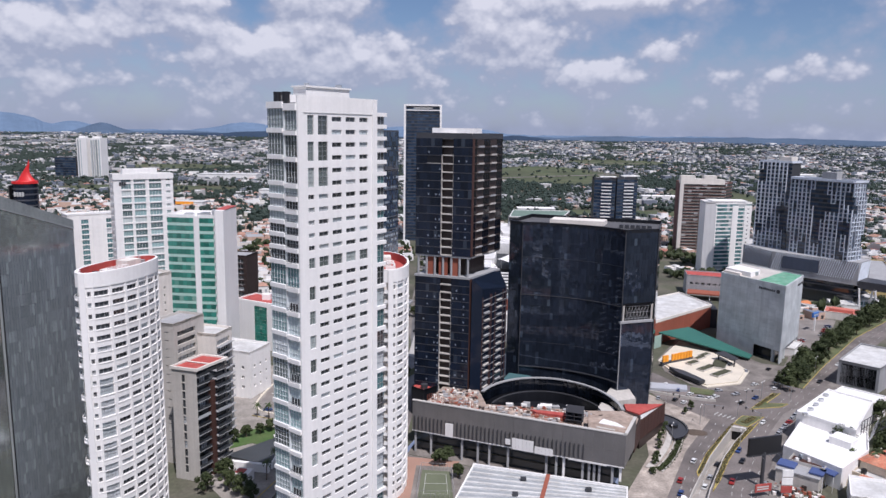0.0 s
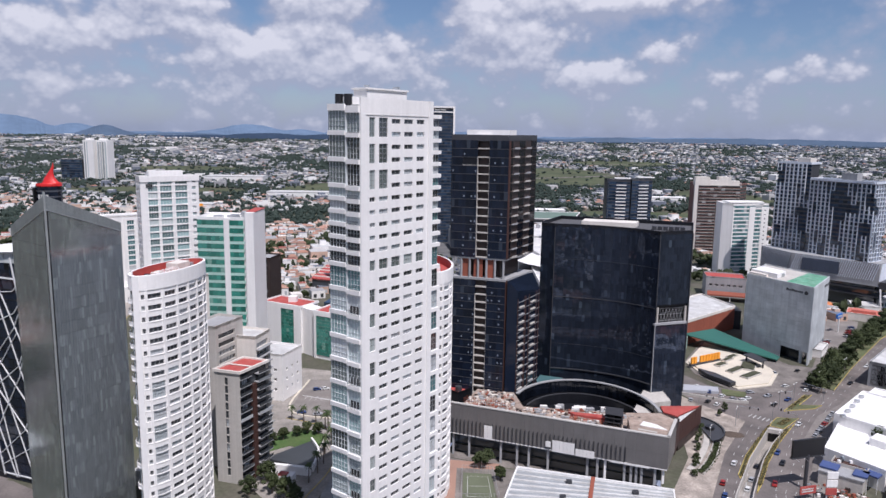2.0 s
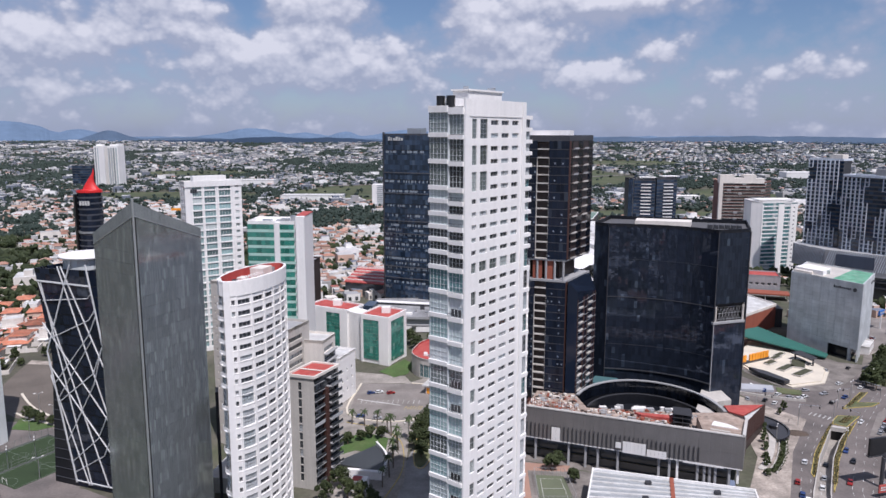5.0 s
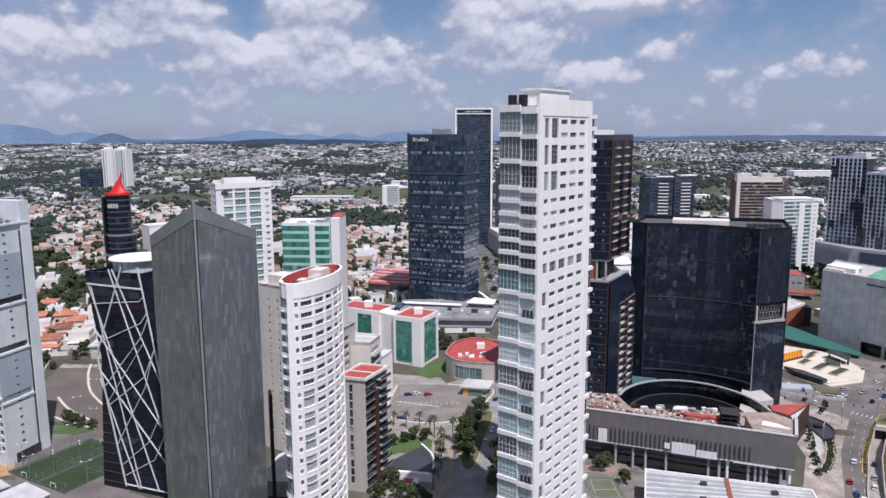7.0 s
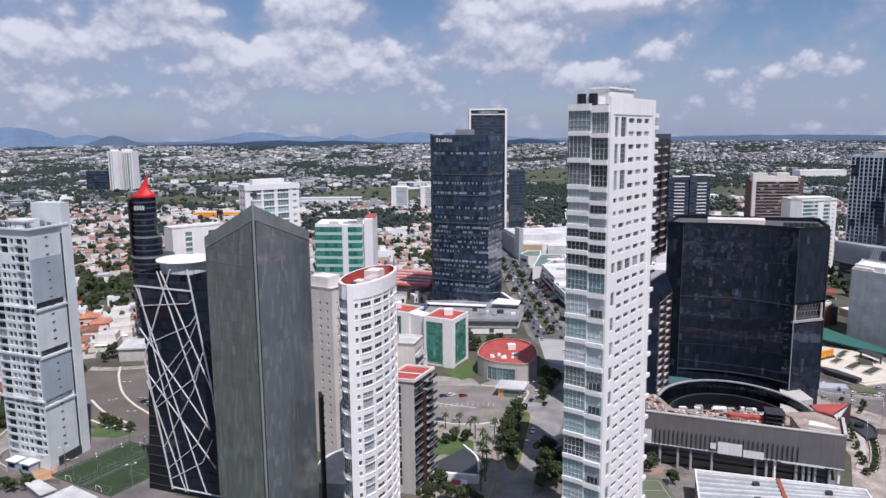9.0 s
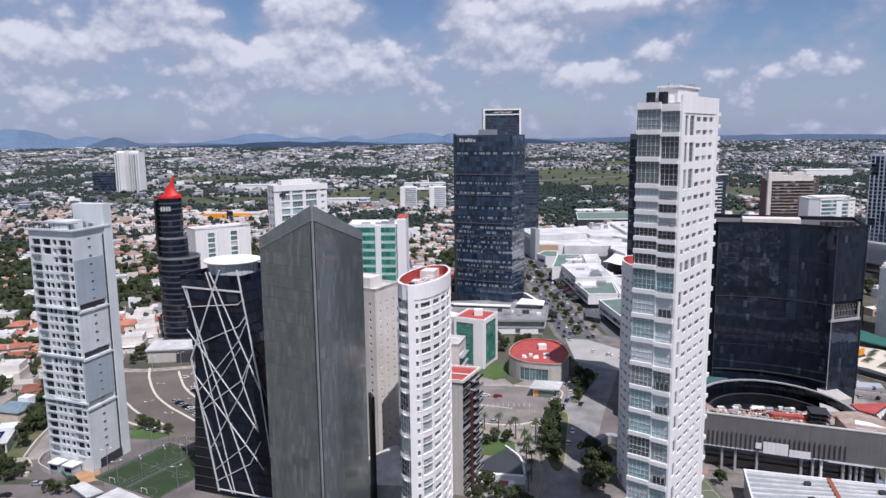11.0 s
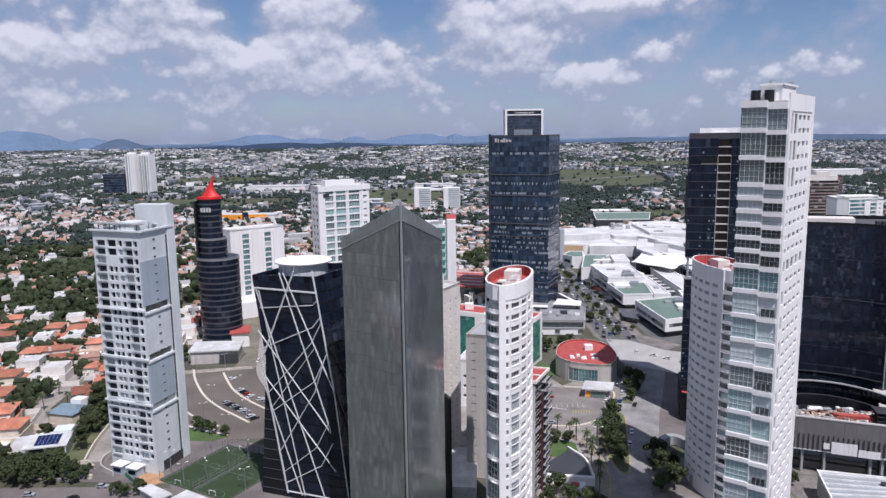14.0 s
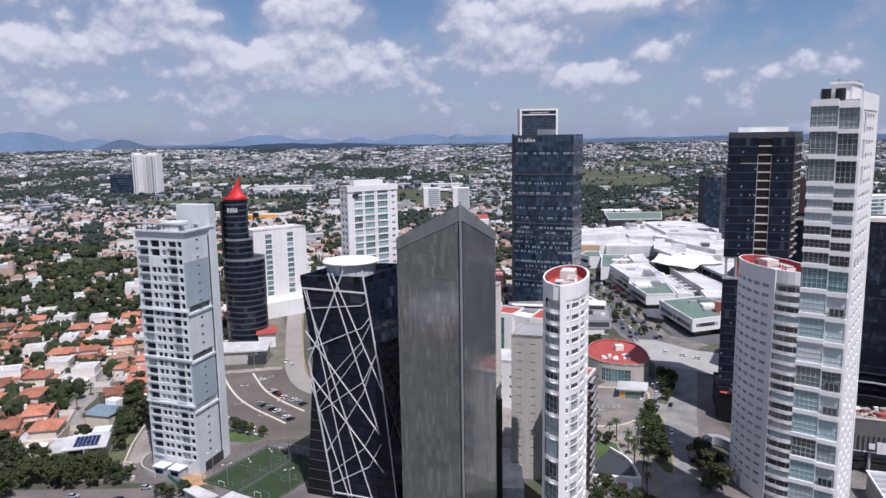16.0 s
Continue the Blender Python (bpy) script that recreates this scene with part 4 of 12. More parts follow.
    for k in range(14):
        z = 2.5 + k * 3.9
        t = z / 58
        q0, q1 = base[0].lerp(Vector((-187.0, 259.2)), t), base[1].lerp(Vector((-187.0, 259.2)), t)
        bm = bmesh.new()
        tube(bm, (q0.x, q0.y - 0.1, z), (q1.x, q1.y - 0.1, z), 0.16, sides=4)
        part("ledge", bm, DARK_GREY, b)
    # bars: (across, up) of the leaning face, 0..1
    long_bars = (((0.69, 1.048), (-0.06, 0.64), 0.8), ((0.455, 1.037), (0.88, 0.35), 0.55), ((0.516, 1.038), (1.03, 0.53), 0.55), ((0.01, 0.965), (0.965, 0.961), 0.85), ((0.05, 0.877), (0.9, 0.906), 0.4), ((0.9, 0.906), (0.97, 0.925), 0.4), ((-0.05, 0.691), (0.85, 0.81), 0.55), ((0.85, 0.81), (0.985, 0.855), 0.55), ((0.037, 0.96), (0.613, 0.03), 0.55), ((0.08, 0.958), (0.288, 0.02), 0.4), ((-0.04, 0.775), (0.88, 0.34), 0.5))
    short_bars = (((-0.08, 0.58), (0.86, 0.164), 0.5), ((-0.06, 0.486), (0.80, 0.743), 0.5), ((0.80, 0.743), (0.99, 0.832), 0.5), ((-0.05, 0.415), (0.816, 0.715), 0.4), ((-0.05, 0.401), (0.747, 0.569), 0.55), ((0.747, 0.569), (1.0, 0.695), 0.55), ((-0.03, 0.211), (0.721, 0.519), 0.55), ((0.721, 0.519), (0.985, 0.69), 0.5), ((0.007, 0.123), (0.604, 0.263), 0.45), ((0.604, 0.263), (0.87, 0.388), 0.45), ((0.014, 0.071), (0.647, 0.181), 0.5), ((0.647, 0.181), (0.883, 0.295), 0.5))
    edge_bars = (((-0.06, 0.64), (0.003, 0.02), 0.85), ((-0.09, 0.53), (0.242, 0.02), 0.5), ((0.975, 1.055), (1.03, 0.54), 0.75), ((1.03, 0.54), (1.0, 0.02), 0.45), ((0.0, 0.03), (0.95, 0.03), 0.7))
    a, c = P[0], P[1]
    nn = Vector(((c - a).y, -(c - a).x)).normalized()

    def on(u, v):
        p = a + (c - a) * u + lean * (1 - v) + nn * 0.45
        return Vector((p.x, p.y, top * v))

    for p, q, w in long_bars + short_bars + edge_bars:
        w *= 0.6 if w > 0.7 else 0.5
        bm = bmesh.new()
        s, e = on(*p), on(*q)
        d = (e - s).normalized()
        n3 = Vector((nn.x, nn.y, 0))
        side = d.cross(n3).normalized() * (w / 2)
        v = [bm.verts.new(x) for x in (s - side, s + side, e + side, e - side, s - side - n3 * 0.4, s + side - n3 * 0.4, e + side - n3 * 0.4, e - side - n3 * 0.4)]
        for fq in ((3, 2, 1, 0), (4, 5, 6, 7), (0, 1, 5, 4), (1, 2, 6, 5), (2, 3, 7, 6), (3, 0, 4, 7)):
            bm.faces.new([v[i] for i in fq])
        bmesh.ops.recalc_face_normals(bm, faces=bm.faces)
        part("diagonal_bar", bm, BAR, b)
    a, c = P[1], P[2]
    nn = Vector(((c - a).y, -(c - a).x)).normalized()
    for p, q, w in (((0.0, 0.6), (0.5, 0.0), 0.25), ((0.0, 0.75), (0.95, 0.2), 0.2), ((0.0, 0.3), (0.6, 0.6), 0.2)):
        bm = bmesh.new()
        tube(bm, on(*p), on(*q), w, sides=4)
        part("diagonal_bar", bm, DARK_GREY, b)
    # round deck on a glazed drum
    c0 = (-173.0, 263.5)
    drum("drum", *c0, top, 88.0, 8.6, G_MIST, b, "glazed drum under the roof deck", 28)
    bm = bmesh.new()
    prof = ((87.6, 9.0), (87.9, 10.0), (88.3, 10.2), (88.6, 10.0), (88.7, 8.0), (88.8, 2.0))
    rings = [[bm.verts.new((c0[0] + r * math.cos(6.2832 * i / 40), c0[1] + r * math.sin(6.2832 * i / 40), z)) for i in range(40)] for z, r in prof]
    for r0, r1 in zip(rings, rings[1:]):
        for i in range(40):
            bm.faces.new((r0[i], r0[(i + 1) % 40], r1[(i + 1) % 40], r1[i]))
    bm.faces.new(rings[0][::-1])
    bm.faces.new(rings[-1])
    part("roof_deck", bm, WHITE, b, "white round roof deck")
    bm = bmesh.new()
    for i in range(20):
        q = 6.2832 * i / 20
        tube(bm, (c0[0] + 8.7 * math.cos(q), c0[1] + 8.7 * math.sin(q), top), (c0[0] + 8.7 * math.cos(q), c0[1] + 8.7 * math.sin(q), 88.0), 0.12, sides=4)
    part("drum_mullions", bm, METAL, b)


leaning_tower()


# white tower with blue-grey panels beside the playing field
def panelled_tower():
    FL, C = Vector((-259.5, 287.0)), Vector((-237.6, 278.0))
    RB = Vector((-232.6, 296.0))
    LB = FL + (RB - C)
    b = thing("apartment_tower", -246, 290, 0, 0, "white apartment tower with blue-grey panels and dark loggias", "tower")
    top, f = 97.5, 3.42
    front, side = Line(FL, C), Line(C, RB)
    L = front.length
    holes = []
    for k in range(26):
        z = 6.0 + k * f
        for i, (a, e) in enumerate(((0.06, 0.255), (0.30, 0.39), (0.405, 0.49), (0.535, 0.625), (0.675, 0.835), (0.86, 0.945))):
            if k >= 23 and i in (1, 2):
                if i == 1 and k > 23:
                    holes.append((a * L, 0.49 * L, z - 0.2, z + 2.5))
                continue
            holes.append((a * L, e * L, z + (-0.1 if i in (0, 4) else 0.1), z + 2.3))
    bm = bmesh.new()
    pierced(bm, front, 0, top, holes, 1.0)
    part("front_wall", bm, COOL, b)
    random.seed(2)
    dark = [h for h in holes if random.random() < 0.75]
    glaze(b, front, dark, G_DUSK, DARK_GREY, 2, 1, 0.9, t=0.06)
    glaze(b, front, [h for h in holes if h not in dark], G_GREY, GREY, 2, 1, 0.8)
    for k in range(26):
        z = 6.0 + k * f
        for a, e in ((0.05, 0.265), (0.665, 0.845)):
            bm = bmesh.new()
            slab_strip(bm, front, a * L, e * L, z - 0.35, z + 0.30, 0.55, 0.45)
            slab_strip(bm, front, a * L, e * L, z - 0.35, z - 0.2, 0.45, 0.0)
            part("balcony", bm, COOL, b)
    for z in (29.0, 47.5, 67.0):
        bm = bmesh.new()
        slab_strip(bm, front, -0.4, L + 0.3, z - 0.6, z + 0.2, 0.7, -0.2)
        part("ledge", bm, COOL, b)
    # panelled flank
    S = side.length
    slots = [(0.6, S * 0.80, z, z + 2.6) for z in (26.6, 46.7, 66.0)]
    bm = bmesh.new()
    pierced(bm, side, 0, top, slots, 1.2)
    part("side_wall", bm, COOL, b)
    for s in slots:
        bm = bmesh.new()
        slab_strip(bm, side, s[0], s[1], s[2], s[3], -1.0, -1.2)
        part("slot_glass", bm, G_DARK, b)
        bm = bmesh.new()
        slab_strip(bm, side, -0.3, S * 0.84, s[2] - 0.8, s[2], 0.5, -0.1)
        part("ledge", bm, COOL, b)
    for z0, z1 in ((29.2, 46.4), (68.6, 86.0)):
        bm = bmesh.new()
        slab_strip(bm, side, 0.1, S * 0.80, z0, z1, 0.14, -0.1)
        part("blue_panel", bm, BLUE_GREY, b, "blue-grey painted panel")
        bm = bmesh.new()
        slab_strip(bm, front, L - 0.5, L, z0, z1, 0.14, -0.1)
        part("blue_panel", bm, BLUE_GREY, b, "blue-grey painted panel")
    for z in np.arange(8, 95, f):
        bm = bmesh.new()
        slab_strip(bm, side, S * 0.40, S * 0.47, z, z + 0.45, 0.2, 0.0)
        part("vent", bm, DARK_GREY, b)
    # groove and the taller core behind it
    bm = bmesh.new()
    slab_strip(bm, side, S * 0.82, S * 0.88, 4, top - 3, 0.05, -0.1)
    part("groove", bm, DARK_GREY, b)
    u, n = side.u, side.at(0)[2]
    q = Vector(RB)
    core = [tuple(q - u * 2.4 + n * 0.6), tuple(q + u * 2.2 + n * 0.6), tuple(q + u * 2.2 - n * 14), tuple(q - u * 2.4 - n * 14)]
    prism_part("lift_core", core, 0, 106.4, COOL, b)
    for e0, e1 in ((RB, LB), (LB, FL)):
        bm = bmesh.new()
        pierced(bm, Line(e0, e1), 0, top, [])
        part("wall", bm, BLUE_GREY, b)
    pts = [tuple(p) for p in (FL, C, RB, LB)]
    prism_part("inner_core", inset(pts, 1.6), 0, top - 1, GREY, b)
    prism_part("roof", inset(pts, 0.3), top - 1.4, top - 1.0, GREY, b)
    bm = bmesh.new()
    rim(bm, inset(pts, -0.9), top - 0.2, top + 0.5, 1.4)
    part("roof_canopy", bm, COOL, b)
    for i in range(7):
        bm = bmesh.new()
        p = FL.lerp(RB, 0.2 + 0.1 * i)
        box(bm, p.x - 0.8, p.x + 0.8, p.y - 0.7, p.y + 0.7, top - 1, top + 1.2 + (i % 3) * 0.4)
        part("roof_unit", bm, METAL, b)
    prism_part("roof_house", [tuple(FL.lerp(C, 0.55) - n * 0), tuple(C - n * 2), tuple(C + u * 8 - n * 2), tuple(FL.lerp(C, 0.55) + u * 8)], top - 1, 101.0, COOL, b)
    for i in range(9):
        p = FL.lerp(C, 0.04 + 0.115 * i)
        bm = bmesh.new()
        box(bm, p.x - 0.14, p.x + 0.14, p.y - 0.14, p.y + 0.14, top, top + 2.6)
        part("canopy_post", bm, DARK_GREY, b)
    bm = bmesh.new()
    slab_strip(bm, front, -0.6, L + 0.4, top + 2.6, top + 3.0, 0.5, -2.5)
    part("pergola_beam", bm, GREY, b)
    prism_part("garage_base", [tuple(C + u * 4 + n * 0.4), tuple(C + u * (S - 2) + n * 0.4), tuple(C + u * (S - 2) - n * 3), tuple(C + u * 4 - n * 3)], 0, 4.0, DARK_GREY, b)


panelled_tower()


SLATE = surface("slate_metal", (0.115, 0.120, 0.135), 0.45, 0.3, streak=0.1)


# stepped round tower with a red sail on top
def stepped_round_tower():
    b = thing("office_tower", -268, 470, 0, 0, "dark stepped round tower with a red sail-shaped top", "tower")
    tiers = ((-272.3, 470, 7.4, 68.5, 94.6), (-271.4, 470, 8.8, 56, 68.5), (-268.6, 470, 13.0, 0, 56))
    for i, (x, y, r, z0, z1) in enumerate(tiers):
        drum("tier", x, y, z0 - (3 if i < 2 else 0), z1, r - 0.25, DARK_GREY, b, "", 36)
        z = z0
        arc = Arc((x, y), r, r, 0, 150, 400)
        poses = []
        n = round(arc.length / 2.6)
        while z < z1 - 2:
            poses += [spot(arc, arc.length * (s + 0.5) / n, z + 0.9, -0.1) for s in range(n)]
            bm = bmesh.new()
            slab_strip(bm, Arc((x, y), r, r, 0, 140, 410), 0, arc.length * 1.05, z, z + 0.7, 0.12, -0.3)
            part("floor_band", bm, SLATE, b)
            z += 3.7
        pieces(b, "pane", pane_mesh(arc.length / n, 2.6, G_DUSK, 0.06), poses, 70)
        bm = bmesh.new()
        rim(bm, [(x + (r + 0.3) * math.cos(6.2832 * k / 36), y + (r + 0.3) * math.sin(6.2832 * k / 36)) for k in range(36)], z1 - 0.4, z1 + 0.9, 0.7)
        part("tier_rim", bm, METAL if i else SIGNAL_RED, b)
    bm = bmesh.new()
    prism(bm, [(-281.2, 466), (-279.2, 464), (-279.2, 475), (-281.2, 475)], 40, 93)
    part("side_fin", bm, TANK, b)
    # the sail: a swept crest
    bm = bmesh.new()
    x0, y0 = -272.3, 470
    rings = []
    for t in np.linspace(0, 1, 18):
        w = 6.6 * (1 - t) ** 2.6 + 2.3 * (1 - t) ** 0.7 * t ** 0.35
        w *= 0.86
        z = 95.0 + 14.4 * t
        cx = x0 + 1.6 + 1.9 * t - 1.5 * math.sin(3.1416 * min(1.0, t * 1.3)) * (1 - 0.4 * t)
        rings.append([bm.verts.new((cx + w * math.cos(6.2832 * k / 20), y0 + w * 0.6 * math.sin(6.2832 * k / 20), z)) for k in range(20)])
    for r0, r1 in zip(rings, rings[1:]):
        for k in range(20):
            bm.faces.new((r0[k], r0[(k + 1) % 20], r1[(k + 1) % 20], r1[k]))
    bm.faces.new(rings[-1])
    part("sail", bm, SIGNAL_RED, b, "glossy red sail-shaped crest")
    drum("red_base", x0 + 1.2, y0, 94.2, 96.0, 6.7, SIGNAL_RED, b, "", 30, 5.8)
    for i in range(4):
        bm = bmesh.new()
        box(bm, x0 - 3.2 + i * 1.7, x0 - 2.0 + i * 1.7, 462.2, 462.6, 86.2, 89.0)
        part("sign_bar", bm, PAINT_WHITE, b, "pale sign bar")


stepped_round_tower()


def banded(name, label, pts, z1, f, wall, glass_mat, band_faces, band_h=1.2, w=2.6, limit=0, z0=0.0, roof=None, out=0.12, category="tower"):
    """A tower with a spandrel band at each storey and a row of panes between the bands."""
    cx, cy = sum(p[0] for p in pts) / len(pts), sum(p[1] for p in pts) / len(pts)
    b = thing(name, cx, cy, 0, 0, label, category)
    prism_part("body", inset(pts, 0.3), z0, z1 - 0.8, wall, b)
    for i in band_faces:
        path = Line(pts[i], pts[(i + 1) % len(pts)])
        n = max(1, round(path.length / w))
        k = int((z1 - z0 - 1) / f)
        poses = [spot(path, path.length * (s + 0.5) / n, z1 - 1.2 - f * (j + 1) + band_h, -0.1) for j in range(k) for s in range(n)]
        pieces(b, "pane", pane_mesh(path.length / n, f - band_h, glass_mat, 0.05), poses, limit)
        for j in range(k + 1):
            bm = bmesh.new()
            slab_strip(bm, path, 0, path.length, z1 - 1.2 - f * j, z1 - 1.2 - f * j + band_h, out, -0.35)
            part("spandrel", bm, wall, b)
    for i in range(len(pts)):
        if i not in band_faces:
            bm = bmesh.new()
            pierced(bm, Line(pts[i], pts[(i + 1) % len(pts)]), z0, z1, [])
            part("wall", bm, wall, b)
    bm = bmesh.new()
    rim(bm, pts, z1 - 1.4, z1 + 0.4, 0.35)
    part("parapet", bm, wall, b)
    prism_part("roof", inset(pts, 0.33), z1 - 1.0, z1 - 0.6, roof or WHITE_ROOF, b)
    return b


# white and teal apartment tower
def teal_tower():
    L, R = Vector((-194.5, 425.0)), Vector((-167.2, 446.0))
    u = (R - L).normalized()
    n = Vector((-u.y, u.x))
    pts = [tuple(L), tuple(R), tuple(R + n * 9), tuple(L + n * 9)]
    W = (R - L).length
    holes = []
    for k in range(25):
        z = 3 + k * 4.0
        for a, e in ((0.13, 0.29), (0.33, 0.53), (0.59, 0.80)):
            holes.append((a * W, e * W, z - 0.2, z + 3.1))
        holes.append((0.88 * W, 0.95 * W, z + 0.5, z + 2.3))
    side = [(s, s + 2.2, 3 + k * 4.0, 5.2 + k * 4.0) for k in range(25) for s in (1.4, 5.2)]
    b = block("apartment_tower", pts, 104.0, WHITE, "white apartment tower with columns of pale teal glass",
              {0: dict(holes=holes, glass=G_ROOM, cols=4, rows=1, limit=120), 3: dict(holes=side, glass=G_DARK, cols=2)}, parapet=1.5, category="tower")
    prism_part("roof_house", [tuple(L + u * 6 + n * 2.5), tuple(L + u * 26 + n * 2.5), tuple(L + u * 26 + n * 7), tuple(L + u * 6 + n * 7)], 102, 106.8, WHITE, b)
    bm = bmesh.new()
    slab_strip(bm, Line(L, R), -0.3, W + 0.3, 100.6, 103.9, 0.5, -0.1)
    part("crown", bm, WHITE, b)
    pieces(b, "window", window_mesh(4.0, 2.4, G_DARK, METAL, 3), [spot(Line(L, R), 0.15 * W, 97.0, 0.12)])
    for s in (0.31, 0.56, 0.84):
        bm = bmesh.new()
        slab_strip(bm, Line(L, R), s * W - 0.35, s * W + 0.7, 0, 100.6, 0.3, -0.1)
        part("pier", bm, WHITE, b)


teal_tower()


# green glass office tower with a white slab
def green_tower():
    b = thing("office_tower", -130, 388, 0, 0, "green glass office tower beside a plain white slab", "tower")
    top = 84.8
    P = [(-146.6, 381.0), (-130.6, 379.2), (-119.8, 378.6), (-113.6, 378.2)]
    glassed = Line(P[0], P[1])
    k = 20
    f = top / k
    for lo, hi, w in ((0.0, 14.6, 2.4),):
        poses = [spot(glassed, w * (s + 0.5), f * j + 1.5, 0.0) for j in range(k) for s in range(6)]
        pieces(b, "pane", pane_mesh(w, f - 1.5, G_GREEN, 0.04), poses, 90)
        for j in range(k):
            bm = bmesh.new()
            slab_strip(bm, glassed, 0, 14.6, f * j, f * j + 1.45, 0.06, -0.3)
            part("spandrel_glass", bm, surface("pale_green_panel", (0.42, 0.60, 0.53), 0.3, stain=(0.3, 0.1)) if j == 0 else bpy.data.materials["pale_green_panel"], b)
    bm = bmesh.new()
    slab_strip(bm, glassed, 14.6, glassed.length + 1.4, 0, top + 1.0, 0.5, -1)
    part("white_pier", bm, WHITE, b)
    col = Line(P[1], P[2])
    poses = [spot(col, 2.2 + 2.7 * s, f * j + 1.5, -0.1) for j in range(k) for s in range(3)]
    pieces(b, "pane", pane_mesh(2.7, f - 1.5, G_GREEN, 0.04), poses, 90)
    for j in range(k):
        bm = bmesh.new()
        slab_strip(bm, col, 0.8, 9.4, f * j, f * j + 1.45, 0.0, -0.3)
        part("spandrel_glass", bm, bpy.data.materials["pale_green_panel"], b)
    prism_part("body", [(-146.5, 381.4), (-119.5, 379.2), (-119.5, 400), (-146.5, 402)], 0, top, WHITE, b)
    prism_part("white_slab", [(-120.6, 378.0), (-116.0, 377.7), (-115.7, 401), (-120.6, 401)], 0, 89.0, WHITE, b, "plain white wall slab")
    prism_part("roof_edge", [(-120.8, 382), (-115.8, 381.7), (-115.5, 401.2), (-120.8, 401.2)], 89.0, 89.4, RED_ROOF, b)
    side = Line((-146.9, 402), (-146.9, 381.0))
    poses = [spot(side, 1.5 + 2.6 * s, f * j + 1.5, 0.0) for j in range(k) for s in range(8)]
    pieces(b, "pane", pane_mesh(2.6, f - 1.5, G_GREEN, 0.04), poses, 60)
    bm = bmesh.new()
    rim(bm, [(-146.5, 381.2), (-120.5, 379.0), (-120.5, 400), (-146.5, 402)], top - 0.2, top + 1.6, 0.3)
    part("parapet", bm, WHITE, b)
    for x, y, w, h in ((-127, 384, 2.2, 2.6), (-131, 388, 1.6, 1.6), (-124, 390, 1.4, 3.4), (-138, 390, 2.4, 1.4)):
        boxed("roof_unit", [(x - w, x + w, y - 1.5, y + 1.5, top - 0.2, top + h)], METAL, b)


green_tower()

# white hospital-like block with two teal strips, on a wide white plinth
_l, _r = Vector((-278.0, 530.0)), Vector((-244.8, 557.0))
_u = (_r - _l).normalized()
_n = Vector((-_u.y, _u.x))
_w = (_r - _l).length
_h = [(a * _w, e * _w, 16 + k * 3.9, 19.2 + k * 3.9) for k in range(12) for a, e in ((0.22, 0.34), (0.63, 0.75))]
_b = block("office_building", [tuple(_l), tuple(_r), tuple(_r + _n * 18), tuple(_l + _n * 18)], 66, WHITE, "white office block with two teal glass strips",
           {0: dict(holes=_h, glass=G_TEAL, cols=3, limit=100)})
for _s in (0.18, 0.40, 0.58, 0.80):
    _m = bmesh.new()
    slab_strip(_m, Line(_l, _r), _s * _w - 0.5, _s * _w + 0.5, 8, 64, 0.7, -0.1)
    part("rib", _m, WHITE, _b)
prism_part("plinth", [tuple(_l - _n * 6 - _u * 2), tuple(_r - _n * 6 + _u * 6), tuple(_r + _n * 3 + _u * 6), tuple(_l + _n * 3 - _u * 2)], 0, 12, WHITE, _b)


